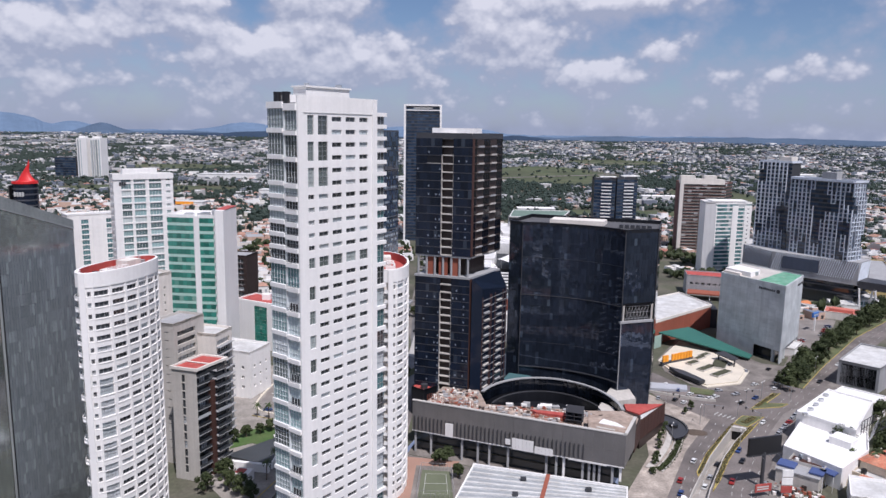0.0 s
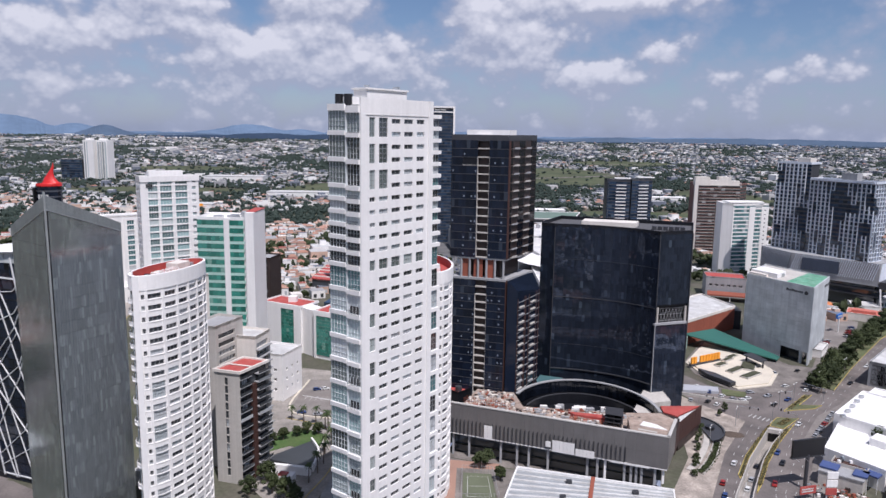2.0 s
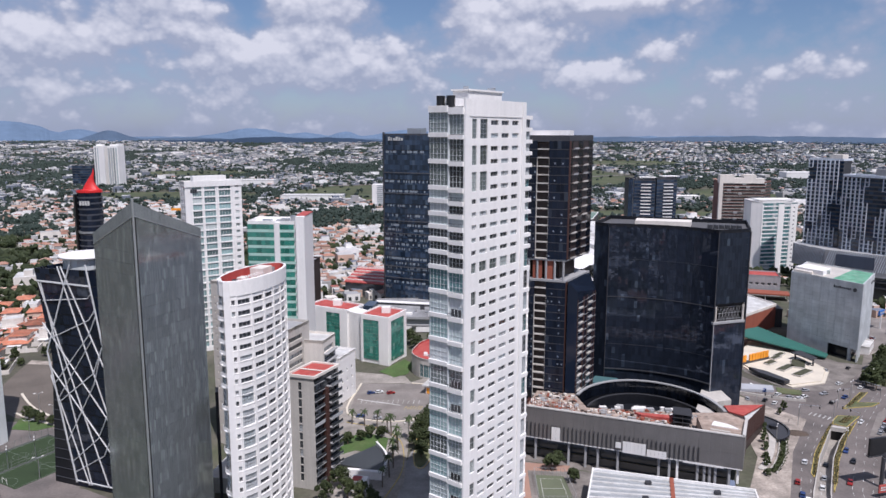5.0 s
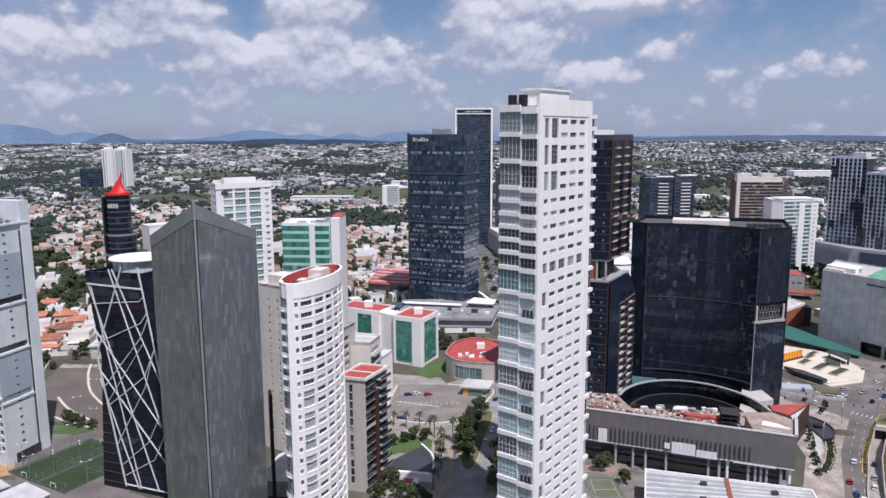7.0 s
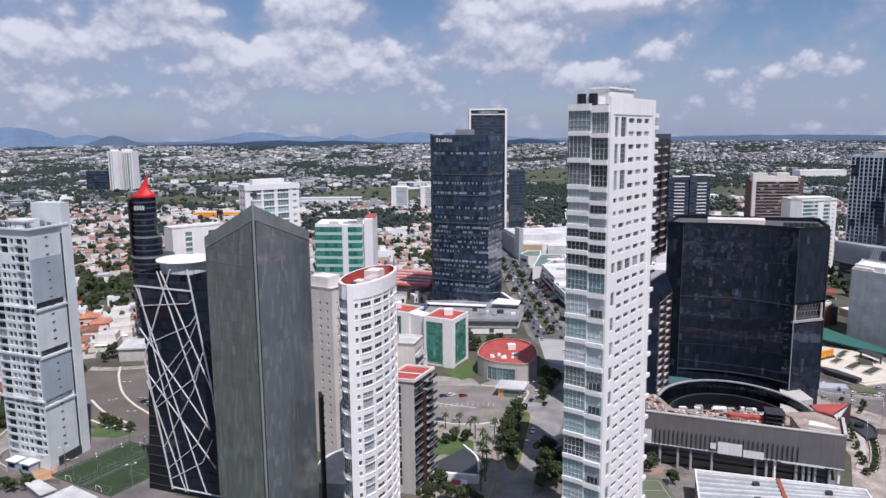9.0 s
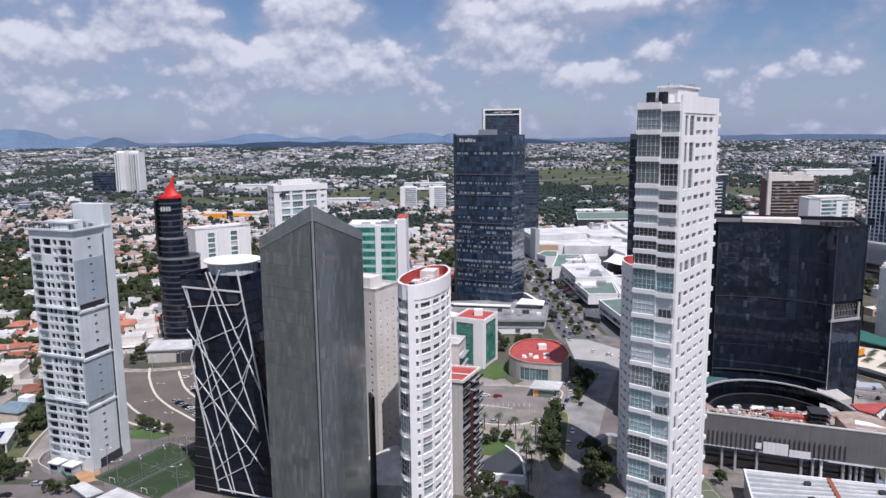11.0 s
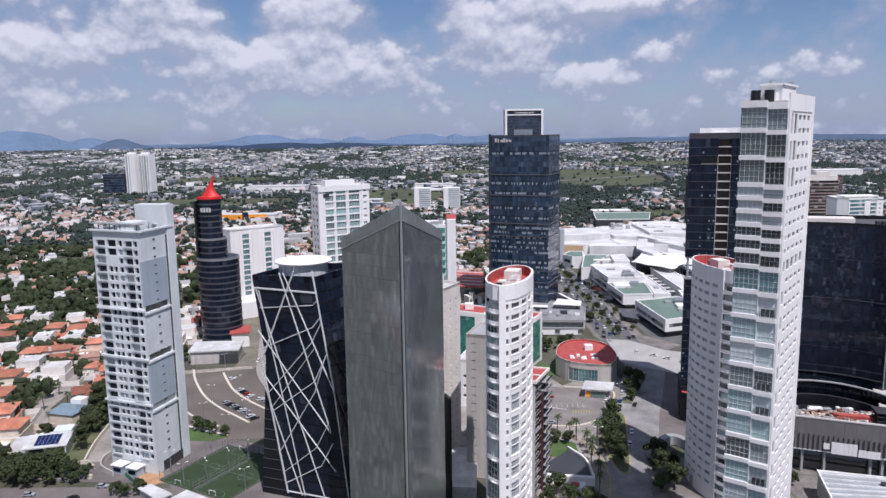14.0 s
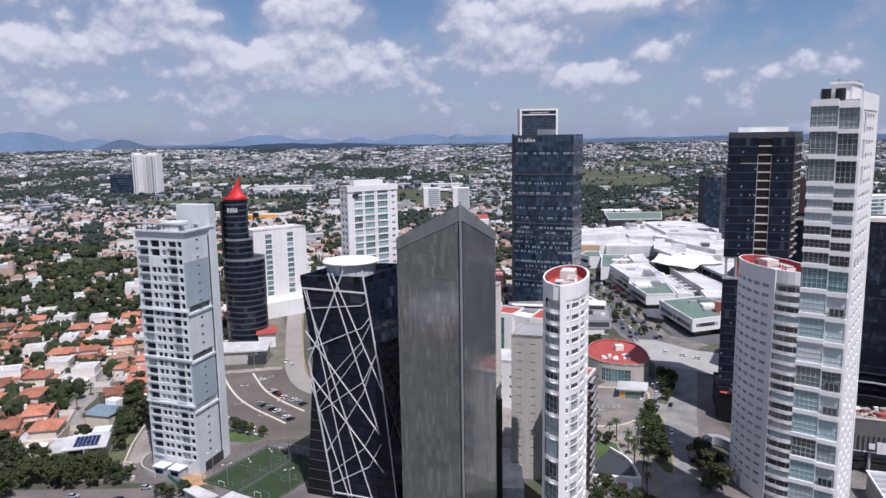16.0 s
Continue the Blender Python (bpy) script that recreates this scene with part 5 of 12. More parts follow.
# small beige tower with balconies, a rust stripe and a red roof
def balcony_tower():
    top, f = 44.5, 3.25
    C, Rr = Vector((-90.3, 255.5)), Vector((-83.6, 270.0))
    Lf = Vector((-100.6, 258.6))
    K = Lf + (Rr - C)
    b = thing("apartment_building", -92, 263, 0, 0, "beige apartment block with glass balconies and a red roof", "building")
    front, side = Line(Lf, C), Line(C, Rr)
    strip = [(4.2, 5.6, 3 + f * k, 5.9 + f * k) for k in range(12)]
    bm = bmesh.new()
    pierced(bm, front, 0, top, strip, 0.4)
    part("front_wall", bm, BEIGE, b)
    glaze(b, front, strip, G_DARK, DARK_GREY, 1, 2, 0.3)
    bm = bmesh.new()
    slab_strip(bm, side, 0, side.length, 0, top - 1.2, -0.9, -1.3)
    part("glazed_wall", bm, G_DARK, b)
    for k in range(13):
        z = 2.2 + f * k
        for s0, s1, out in ((0.0, 6.6, 0.25), (9.0, side.length + 0.6, 1.5)):
            bm = bmesh.new()
            slab_strip(bm, side, s0, s1, z - 0.28, z, out, -1.0)
            part("balcony_slab", bm, GREY, b)
            if z < top - 3:
                bm = bmesh.new()
                slab_strip(bm, side, s0 + 0.1, s1 - 0.05, z, z + 1.05, out - 0.05, out - 0.11)
                part("glass_rail", bm, G_DARK, b)
        pieces(b, "window", window_mesh(3.0, 2.4, G_DARK, DARK_GREY, 3), [spot(side, 3.4, z + 0.1, -0.75)])
        pieces(b, "window", window_mesh(4.6, 2.4, G_DARK, DARK_GREY, 4), [spot(side, side.length - 3.3, z + 0.1, -0.75)])
    bm = bmesh.new()
    slab_strip(bm, side, 6.7, 8.9, 0, top - 7, 0.5, -1.0)
    part("rust_stripe", bm, RUST, b, "rust-coloured upright stripe")
    for p, q in ((Rr, K), (K, Lf)):
        bm = bmesh.new()
        pierced(bm, Line(p, q), 0, top, [])
        part("wall", bm, BEIGE, b)
    pts = [tuple(p) for p in (Lf, C, Rr, K)]
    prism_part("core", inset(pts, 1.35), 0, top - 0.6, BEIGE, b)
    half = [tuple(Lf.lerp(K, 0.48)), tuple(C.lerp(Rr, 0.48))]
    prism_part("roof", inset([pts[0], pts[1], half[1], half[0]], 0.35), top - 0.9, top - 0.5, RED_ROOF, b, "red coated flat roof")
    prism_part("roof", inset([half[0], half[1], pts[2], pts[3]], 0.35), top - 0.9, top - 0.45, RED_ROOF, b, "red coated flat roof")
    bm = bmesh.new()
    rim(bm, inset(pts, -0.5), top - 0.9, top + 0.1, 0.75)
    part("parapet", bm, CREAM, b)
    bm = bmesh.new()
    tube(bm, (*half[0], top - 0.3), (*half[1], top - 0.3), 0.3, sides=4)
    part("roof_kerb", bm, CREAM, b)


balcony_tower()

# beige slab block and its glazed neighbour
_p = [(-114.6, 273.0), (-103.5, 270.0), (-97.5, 287.0), (-108.5, 290.5)]
_slots = [(s, s + 1.9, 6 + 3.4 * k, 6.45 + 3.4 * k) for k in range(15) for s in (2.0, 7.2)]
_side = [(2.0, 12.5, 4 + 3.4 * k, 6.0 + 3.4 * k) for k in range(15)]
_b = block("apartment_building", _p, 57.5, BEIGE, "beige concrete slab block with slot windows",
           {0: dict(holes=_slots, glass=G_DARK, cols=1), 3: dict(holes=_side, glass=G_DARK, cols=5, frame=DARK_GREY, depth=0.8), 1: dict(holes=_side, glass=G_DARK, cols=5, frame=DARK_GREY, depth=0.8)}, roof=GREY)
_p = [(-104.0, 284.0), (-91.0, 281.0), (-88.0, 293.0), (-101.0, 297.0)]
_b = block("apartment_building", _p, 50.5, CREAM, "cream block with stacked dark balconies",
           {0: dict(holes=[(1.2, 3.4, 4 + 3.4 * k, 6.6 + 3.4 * k) for k in range(13)], glass=G_DARK, depth=0.9), 1: dict(holes=[(1.0, 10.5, 4 + 3.4 * k, 6.4 + 3.4 * k) for k in range(13)], glass=G_DARK, cols=5, depth=0.8)})
for _k in range(13):
    _m = bmesh.new()
    slab_strip(_m, Line(_p[1], _p[2]), 0.5, 11.5, 3.7 + 3.4 * _k, 4.0 + 3.4 * _k, 1.6, -0.2)
    part("balcony_slab", _m, GREY, _b)

# tall beige block with scattered small windows
_p = [(-140.5, 298.5), (-124.1, 287.8), (-116.0, 303.0), (-132.5, 314.0)]
random.seed(8)
_h0 = [(s, s + (1.0 if s > 3 else 0.6), 5 + 3.3 * k, 6.2 + 3.3 * k) for k in range(19) for s in (2.2, 7.5, 12.5, 16.2)]
_h1 = [(s, s + 0.9, 5 + 3.3 * k, 6.1 + 3.3 * k) for k in range(19) for s in (3.0, 8.0, 13.0)]
_b = block("apartment_tower", _p, 71.5, CREAM, "tall cream apartment block with scattered small windows",
           {0: dict(holes=_h0, glass=G_DARK, cols=1), 1: dict(holes=_h1, glass=G_DARK, cols=1)}, category="tower")
prism_part("roof_house", [(-134.5, 298), (-126.5, 293), (-122.5, 300), (-130.5, 305)], 70, 75, CREAM, _b)

# white low block beside the green tower, and a dark one behind
block("office_building", [(-117, 348), (-94, 341), (-88, 358), (-111, 366)], 24, WHITE, "low white office block with a few square windows",
      {0: dict(n=4, w=1.6, h=1.5, f=5.0, z0=4), 1: dict(n=3, w=1.4, h=1.6, f=5.0, z0=4)})
block("office_building", [(-150, 478), (-131, 474), (-128, 492), (-147, 496)], 48, BROWN, "brown clad office slab", {0: dict(n=2, w=6.5, h=2.6, f=3.8, z0=4, depth=0.5, cols=3)}, roof=GREY)


def green_office(pts, top, label, green_faces):
    """A low white office with full-height green glass panels and a red roof."""
    b = thing("office_building", pts[0][0], pts[0][1], 0, 0, label, "building")
    prism_part("body", inset(pts, 0.2), 0, top - 0.7, WHITE, b)
    for i, (a, e) in green_faces.items():
        path = Line(pts[i], pts[(i + 1) % len(pts)])
        a, e = a * path.length, e * path.length
        n, k = max(2, round((e - a) / 2.2)), round((top - 5) / 2.0)
        w, h = (e - a) / n, (top - 5.0) / k
        pieces(b, "pane", pane_mesh(w, h, G_GREEN, 0.05), [spot(path, a + w * (s + 0.5), 2.2 + h * j, 0.12) for j in range(k) for s in range(n)], 70)
        for s0, s1 in ((0, a), (e, path.length)):
            bm = bmesh.new()
            slab_strip(bm, path, s0, s1, 0, top, 0.4, -0.25)
            part("white_pier", bm, WHITE, b)
        bm = bmesh.new()
        slab_strip(bm, path, a, e, top - 2.6, top, 0.4, -0.25)
        part("lintel", bm, WHITE, b)
    prism_part("roof", inset(pts, 0.5), top - 0.9, top - 0.4, RED_ROOF, b, "red coated flat roof")
    bm = bmesh.new()
    rim(bm, inset(pts, -0.3), top - 1.0, top + 0.3, 0.6)
    part("parapet", bm, WHITE, b)
    c = Vector((sum(p[0] for p in pts) / len(pts), sum(p[1] for p in pts) / len(pts)))
    bm = bmesh.new()
    box(bm, c.x - 1, c.x + 4, c.y - 2, c.y + 3, top - 0.5, top + 3)
    part("roof_house", bm, WHITE, b)
    return b


green_office([(-91, 411), (-74.5, 402), (-65.5, 421), (-82, 430)], 28.5, "white office with green glass fronts and a red roof", {0: (0.08, 0.66), 1: (0.12, 0.86)})
green_office([(-126, 432), (-100, 418), (-92, 432), (-118, 447)], 29.0, "white office wing with green glass and a red roof", {0: (0.48, 0.82), 3: (0.2, 0.7)})
tagged(prism_part("office_link", [(-100, 420), (-90.6, 412), (-86, 420), (-95, 428)], 0, 28, WHITE, None), "plain white link between two offices", "building")


def smooth_ring(pts, k):
    """A smooth closed outline through plan points."""
    P, n, out = [Vector(p) for p in pts], len(pts), []
    for i in range(n):
        a, b, c, d = P[i - 1], P[i], P[(i + 1) % n], P[(i + 2) % n]
        for j in range(k):
            t = j / k
            out.append(tuple(0.5 * (2 * b + (c - a) * t + (2 * a - 5 * b + 4 * c - d) * t * t + (3 * b - a - 3 * c + d) * t ** 3)))
    return out


# red-roofed round pavilion
def pavilion():
    pts = [(-60.8, 396), (-59, 387), (-54, 380.5), (-45, 376.5), (-35.5, 375.5), (-30.5, 383), (-27.6, 394), (-28, 410), (-34, 421), (-46, 424), (-56, 414)]
    pts = smooth_ring(pts, 3)
    b = thing("pavilion", -44, 398, 0, 0, "low beige pavilion with a red roof and teal glass front", "building")
    for i in range(len(pts)):
        path = Line(pts[i], pts[(i + 1) % len(pts)])
        holes = [(0.06, path.length - 0.06, 0.8, 7.8)] if i in (5, 6, 7, 8, 9) else [(0.06, path.length - 0.06, 4.6, 9.4)] if i in (17, 18, 19, 20, 21) else []
        bm = bmesh.new()
        pierced(bm, path, 0, 11.2, holes, 0.6)
        part("wall", bm, BEIGE, b)
        glaze(b, path, holes, G_TEAL, METAL, 2, 3, 0.3)
    prism_part("roof", inset(pts, 0.4), 9.8, 10.2, RED_ROOF, b, "red coated roof deck")
    bm = bmesh.new()
    rim(bm, pts, 9.8, 11.25, 0.35)
    part("parapet", bm, BEIGE, b)
    bm = bmesh.new()
    rim(bm, inset(pts, 0.36), 10.0, 11.2, 0.12)
    part("parapet_lining", bm, RED_ROOF, b)
    bm = bmesh.new()
    box(bm, -43, -38.5, 404, 408, 10.1, 13)
    part("roof_house", bm, WHITE, b)
    random.seed(4)
    for i in range(16):
        x, y = random.uniform(-54, -38), random.uniform(386, 397)
        w = random.uniform(0.3, 1.1)
        boxed("roof_unit", [(x - w, x + w, y - w, y + w, 10.15, 10.5 + random.uniform(0.2, 1.2))], WHITE if i % 3 else METAL, b)


pavilion()

# sales kiosk on the parking lot
_b = thing("kiosk", -46, 359, 0, 0, "small kiosk with a flat white roof and teal front", "kiosk")
prism_part("roof", [(-54, 356), (-39.5, 352.5), (-35.5, 364.5), (-50, 368)], 4.6, 5.1, WHITE_ROOF, _b)
prism_part("booth", [(-52, 357), (-42, 354.5), (-39.5, 362), (-49, 365)], 0, 4.6, WHITE, _b)
prism_part("front_panel", [(-49.5, 356.1), (-42, 354.2), (-41.9, 354.5), (-49.4, 356.4)], 0.4, 3.4, GREEN_ROOF, _b, "teal printed front panel")
prism_part("front_panel", [(-51.6, 356.7), (-49.8, 356.2), (-49.7, 356.5), (-51.5, 357)], 0.4, 3.4, ORANGE, _b, "yellow printed front panel")
for _x, _y in ((-40.5, 354.0), (-37.0, 364.0)):
    drum("post", _x, _y, 0, 4.6, 0.15, WHITE, _b, "", 6)


# dark tower still under construction
def dark_tower():
    b = thing("hotel_tower", 7, 338, 0, 0, "dark blue glass tower under construction with an open middle floor", "tower")
    L, C, RR, K = (-13.0, 331.0), (12.2, 322.6), (27.4, 346.7), (2.0, 355.5)
    pts = [L, C, RR, K]
    front, side, f = Line(L, C), Line(C, RR), 3.55
    W = front.length
    stick = []
    random.seed(12)
    for z0, z1 in ((0.0, 66.0), (76.0, 129.0)):
        prism_part("core", inset(pts, 1.9), z0, z1 - 0.5, BROWN, b)
        n = int((z1 - z0) / f)
        fl = (z1 - z0) / n
        cell = W / 15
        poses = []
        for j in range(n):
            z = z0 + fl * j
            for i in range(15):
                open_ = 7 <= i <= 9 or (z0 > 70 and j == n - 3 and 3 <= i <= 9)
                if open_:
                    continue
                poses.append(spot(front, cell * (i + 0.5), z, 0.0))
                if random.random() < (0.42 if i in (3, 5, 6, 11, 13) else 0.05) and z1 - z > 5:
                    stick.append(spot(front, cell * (i + 0.5), z + 1.0, 0.1))
            bm = bmesh.new()
            a = 3 if (z0 > 70 and j == n - 3) else 7
            slab_strip(bm, front, cell * a, cell * 10, z - 0.15, z + 0.35, 0.1, -2.0)
            part("floor_slab", bm, BEIGE, b)
        pieces(b, "pane", pane_mesh(cell, fl, G_DUSK, 0.05), poses, 150 if z0 > 70 else 40)
        for j in range(1, n):
            for s0, s1 in ((0, cell * 7 - 0.2), (cell * 10 + 0.25, W)):
                bm = bmesh.new()
                slab_strip(bm, front, s0, s1, z0 + fl * j - 0.14, z0 + fl * j + 0.14, 0.12, -0.1)
                part("floor_line", bm, DARK_GREY, b)
        bm = bmesh.new()
        slab_strip(bm, front, 0, cell * 7, z0, z1, -0.12, -0.4)
        part("backing", bm, BLACK, b)
        bm = bmesh.new()
        slab_strip(bm, front, cell * 10, W, z0, z1, -0.12, -0.4)
        part("backing", bm, BLACK, b)
        for s in (cell * 7 - 0.2, cell * 10):
            bm = bmesh.new()
            slab_strip(bm, front, s, s + (0.22 if s < cell * 8 else 0.08), z0, z1 - fl * 2, 0.15, -1.2)
            part("edge_column", bm, BEIGE, b)
        # flank with two stacks of balconies
        bm = bmesh.new()
        slab_strip(bm, side, 0, side.length, z0, z1, 0.0, -0.4)
        part("flank_cladding", bm, BROWN, b)
        ns = 14
        poses = [spot(side, side.length * (i + 0.5) / ns, z0 + fl * j + 0.5, 0.02) for j in range(n) for i in range(ns) if i not in (0, 2, 3, 4, 8, 9, 10)]
        pieces(b, "pane", pane_mesh(side.length / ns, fl - 0.5, G_BLACK, 0.12), poses, 60)
        for j in range(n):
            for s0 in (4.2, 16.2):
                bm = bmesh.new()
                slab_strip(bm, side, s0, s0 + 5.2, z0 + fl * j, z0 + fl * j + 0.3, 0.9, -0.1)
                slab_strip(bm, side, s0, s0 + 5.2, z0 + fl * j + 0.3, z0 + fl * j + 0.8, 0.88, 0.8)
                part("balcony", bm, BEIGE if (j * 5 + int(s0)) % 3 else GREY, b)
        bm = bmesh.new()
        slab_strip(bm, side, 0.0, 1.6, z0, z1, 0.25, -0.3)
        part("corner_strip", bm, RUST, b)
        back = Line(K, L)
        bm = bmesh.new()
        slab_strip(bm, back, 0, back.length, z0, z1, 0.0, -0.5)
        slab_strip(bm, Line(RR, K), 0, Line(RR, K).length, z0, z1, 0.0, -0.5)
        part("rear_wall", bm, BLACK, b)
    bm = bmesh.new()
    box(bm, -0.32, 0.32, 0, 0.02, 0, 0.8)
    pieces(b, "glass_sticker", mesh_of(bm, surface("dusty_film", (0.20, 0.23, 0.28), 0.6)), [m @ Matrix.Translation((0, -0.02, 0)) for m in stick], 80, "pale protective sheet stuck on a pane")
    # open floor between the two parts
    prism_part("open_floor_core", inset(pts, 5.0), 66, 76, BROWN, b)
    prism_part("transfer_slab", inset(pts, -0.2), 65.6, 66.6, GREY, b)
    prism_part("transfer_slab", inset(pts, 0.2), 75.2, 76.0, GREY, b)
    for i in range(7):
        p = front.at(W * (0.05 + 0.15 * i))[0] + Vector((0.3, 0.8))
        drum("column", p.x, p.y, 66, 75.4, 0.55, GREY, b, "", 8)
    for s in (0.18, 0.42, 0.62):
        bm = bmesh.new()
        slab_strip(bm, front, W * s, W * (s + 0.16), 66.5, 75.0, -1.2, -1.6)
        part("red_panel", bm, BRICK_RED, b, "red-brown panel on the open floor")
    for z in (0.0,):
        bm = bmesh.new()
        rim(bm, pts, 128.6, 131.4, 0.12)
        part("site_fence", bm, DARK_GREY, b)
    prism_part("roof", inset(pts, 0.4), 128.6, 129.2, GREY, b)
    prism_part("roof_house", [(-6, 338), (13.5, 331.5), (17, 340), (-2, 347)], 129, 133.6, WHITE, b)
    prism_part("roof_house", [(-2, 335), (5, 333), (7, 338), (0, 340)], 129, 131.6, WHITE, b)
    # wider skirt at the foot of the flank
    sk = [(13.2, 322.3), (18.2, 324.6), (31.6, 348.4), (27.4, 346.7)]
    bm = bmesh.new()
    prism(bm, sk, 0, 0, top=[66, 61, 57, 66])
    part("flank_annex", bm, G_DUSK, b)
    q = Line(sk[1], sk[2])
    for j in range(16):
        bm = bmesh.new()
        slab_strip(bm, q, 0.1, q.length - 0.1, 1.0 + 3.6 * j, 1.18 + 3.6 * j, 0.18, -0.1)
        part("floor_line", bm, GREY, b)
    for s0 in (0.3, 8.2, 9.6, 13.6, 22.4, 25.6):
        bm = bmesh.new()
        slab_strip(bm, q, s0, s0 + 0.35, 0, 57, 0.3, -0.1)
        part("mullion", bm, RUST, b)
    for j in range(15):
        for s0 in (2.0, 15.5):
            bm = bmesh.new()
            slab_strip(bm, q, s0, s0 + 5.0, 2 + 3.6 * j, 2.6 + 3.6 * j, 0.8, -0.1)
            part("balcony", bm, BEIGE if (j + int(s0)) % 3 else GREY, b)


dark_tower()


# black glass block
def black_block():
    b = thing("hotel_block", 72, 368, 0, 0, "broad black glass block with a hollow curved mirror-like front", "building")
    # the front is a hollow curve that swings round to a bay standing forward
    a, m, e = Vector((39.7, 361.0)), Vector((71.5, 356.5)), Vector((85.4, 336.6))
    curve = [tuple(a * (1 - t) ** 2 + m * (2 * t * (1 - t)) + e * t * t) for t in [i / 12 for i in range(13)]]
    bay, flank, rear = (102.6, 342.2), (112.5, 371), (48, 394)
    pts = [(33.8, 366.5)] + curve + [bay, flank, rear]
    total, top, k = len(pts), 87.0, 25
    h = top / k
    bm = bmesh.new()
    deck = [(34.6, 366.8)] + [(x + 0.3, y + 0.8) for x, y in curve] + [(101.8, 343.2), (111.8, 370.6), (48.2, 393.2)]
    prism(bm, deck, 50.6, 86)
    prism(bm, deck, 0, 43.6)
    bmesh.ops.triangulate(bm, faces=[f for f in bm.faces if len(f.verts) > 4])
    part("core", bm, BLACK, b)
    inner = [(36.5, 368)] + [(x + 1.2, y + 3.0) for x, y in curve[:-1]] + [(90, 350), (108, 369), (49, 391)]
    bm = bmesh.new()
    prism(bm, inner, 43, 51)
    bmesh.ops.triangulate(bm, faces=[f for f in bm.faces if len(f.verts) > 4])
    part("core", bm, BLACK, b)
    cut_lo, cut_hi = int(43.6 / h), int(50.4 / h)
    for i in range(total):
        path = Line(pts[i], pts[(i + 1) % total])
        n = max(1, round(path.length / 1.6))
        w = path.length / n
        # the forward bay and its flank are open for two storeys
        levels = [j for j in range(k) if not (i == 13 and cut_lo <= j <= cut_hi)]
        poses = [spot(path, w * (s + 0.5), h * j, 0.0) for j in reversed(levels) for s in range(n)]
        pieces(b, "pane", pane_mesh(w, h, G_BLOCK, 0.03), poses, 12 if i < 14 else 0, loose=0.45)
    # dark strips drawn as shadow lines every fourth storey round the curve, a ledge at half height
    for z, proud, tall in ((50.5, 0.3, 0.35), (26.0, 0.1, 0.12), (70.0, 0.1, 0.12), (12.6, 0.6, 0.5)):
        front = Curve(pts[1:14])
        bm = bmesh.new()
        slab_strip(bm, front, 0, front.length, z, z + tall, proud, 0.05)
        part("ledge", bm, DARK_GREY, b)
    for p, z0, z1, r, mat in ((pts[1], 8, 86, 0.22, DARK_GREY), (e, 51, 86.5, 0.26, DARK_GREY), (e, 8, 43, 0.26, GREY), (bay, 8, 86.5, 0.3, DARK_GREY)):
        bm = bmesh.new()
        tube(bm, (p[0] + 0.1, p[1] - 0.25, z0), (p[0] + 0.1, p[1] - 0.25, z1), r, sides=6)
        part("edge_strip", bm, mat, b)
    # plant terrace cut through the bay
    path = Line(tuple(e), bay)
    bm = bmesh.new()
    slab_strip(bm, path, -0.4, path.length + 0.2, 42.4, 43.5, 0.3, -9.0)
    part("terrace_slab", bm, GREY, b)
    for s in (1.6, path.length - 0.8):
        q = path.at(s)[0] - path.at(s)[2] * 0.8
        drum("terrace_column", q.x, q.y, 43.5, 51, 0.6, BEIGE, b, "", 8)
    for i in range(7):
        for up in (0, 1):
            bm = bmesh.new()
            p, q = path.at(3.2 + 1.8 * i)[0], path.at(3.2 + 1.8 * (i + 1))[0]
            nn = path.at(0)[2]
            p, q = p - nn * 1.2, q - nn * 1.2
            tube(bm, (p.x, p.y, 43.6 if up else 49.8), (q.x, q.y, 49.8 if up else 43.6), 0.12, sides=4)
            part("truss_bar", bm, GREY, b)
    for z in (44.3, 47.2, 50.2):
        bm = bmesh.new()
        slab_strip(bm, path, 3.0, path.length - 0.6, z, z + 0.15, -1.1, -1.3)
        part("terrace_rail", bm, METAL, b)
    # parapet, roof and plant
    for i in range(total):
        bm = bmesh.new()
        path = Line(pts[i], pts[(i + 1) % total])
        slab_strip(bm, path, 0, path.length, 86.2, 87.9 if i < 15 else 88.2, 0.06, -0.35)
        part("parapet", bm, BLACK, b)
    bm = bmesh.new()
    prism(bm, deck, 86.0, 86.4)
    bmesh.ops.triangulate(bm, faces=[f for f in bm.faces if len(f.verts) > 4])
    part("roof", bm, surface("dark_gravel", (0.09, 0.09, 0.095), 0.9, grain=(1.5, 0.25)), b)
    prism_part("roof_house", [(54, 367), (80, 360), (84, 370), (58, 378)], 86.3, 88.6, CREAM, b)
    for i in range(6):
        x = 86 + i * 2.6
        prism_part("roof_unit", [(x, 352 - i * 0.6), (x + 1.8, 351.5 - i * 0.6), (x + 2.2, 354 - i * 0.6), (x + 0.4, 354.5 - i * 0.6)], 86.3, 88.3, DARK_GREY, b)



black_block()


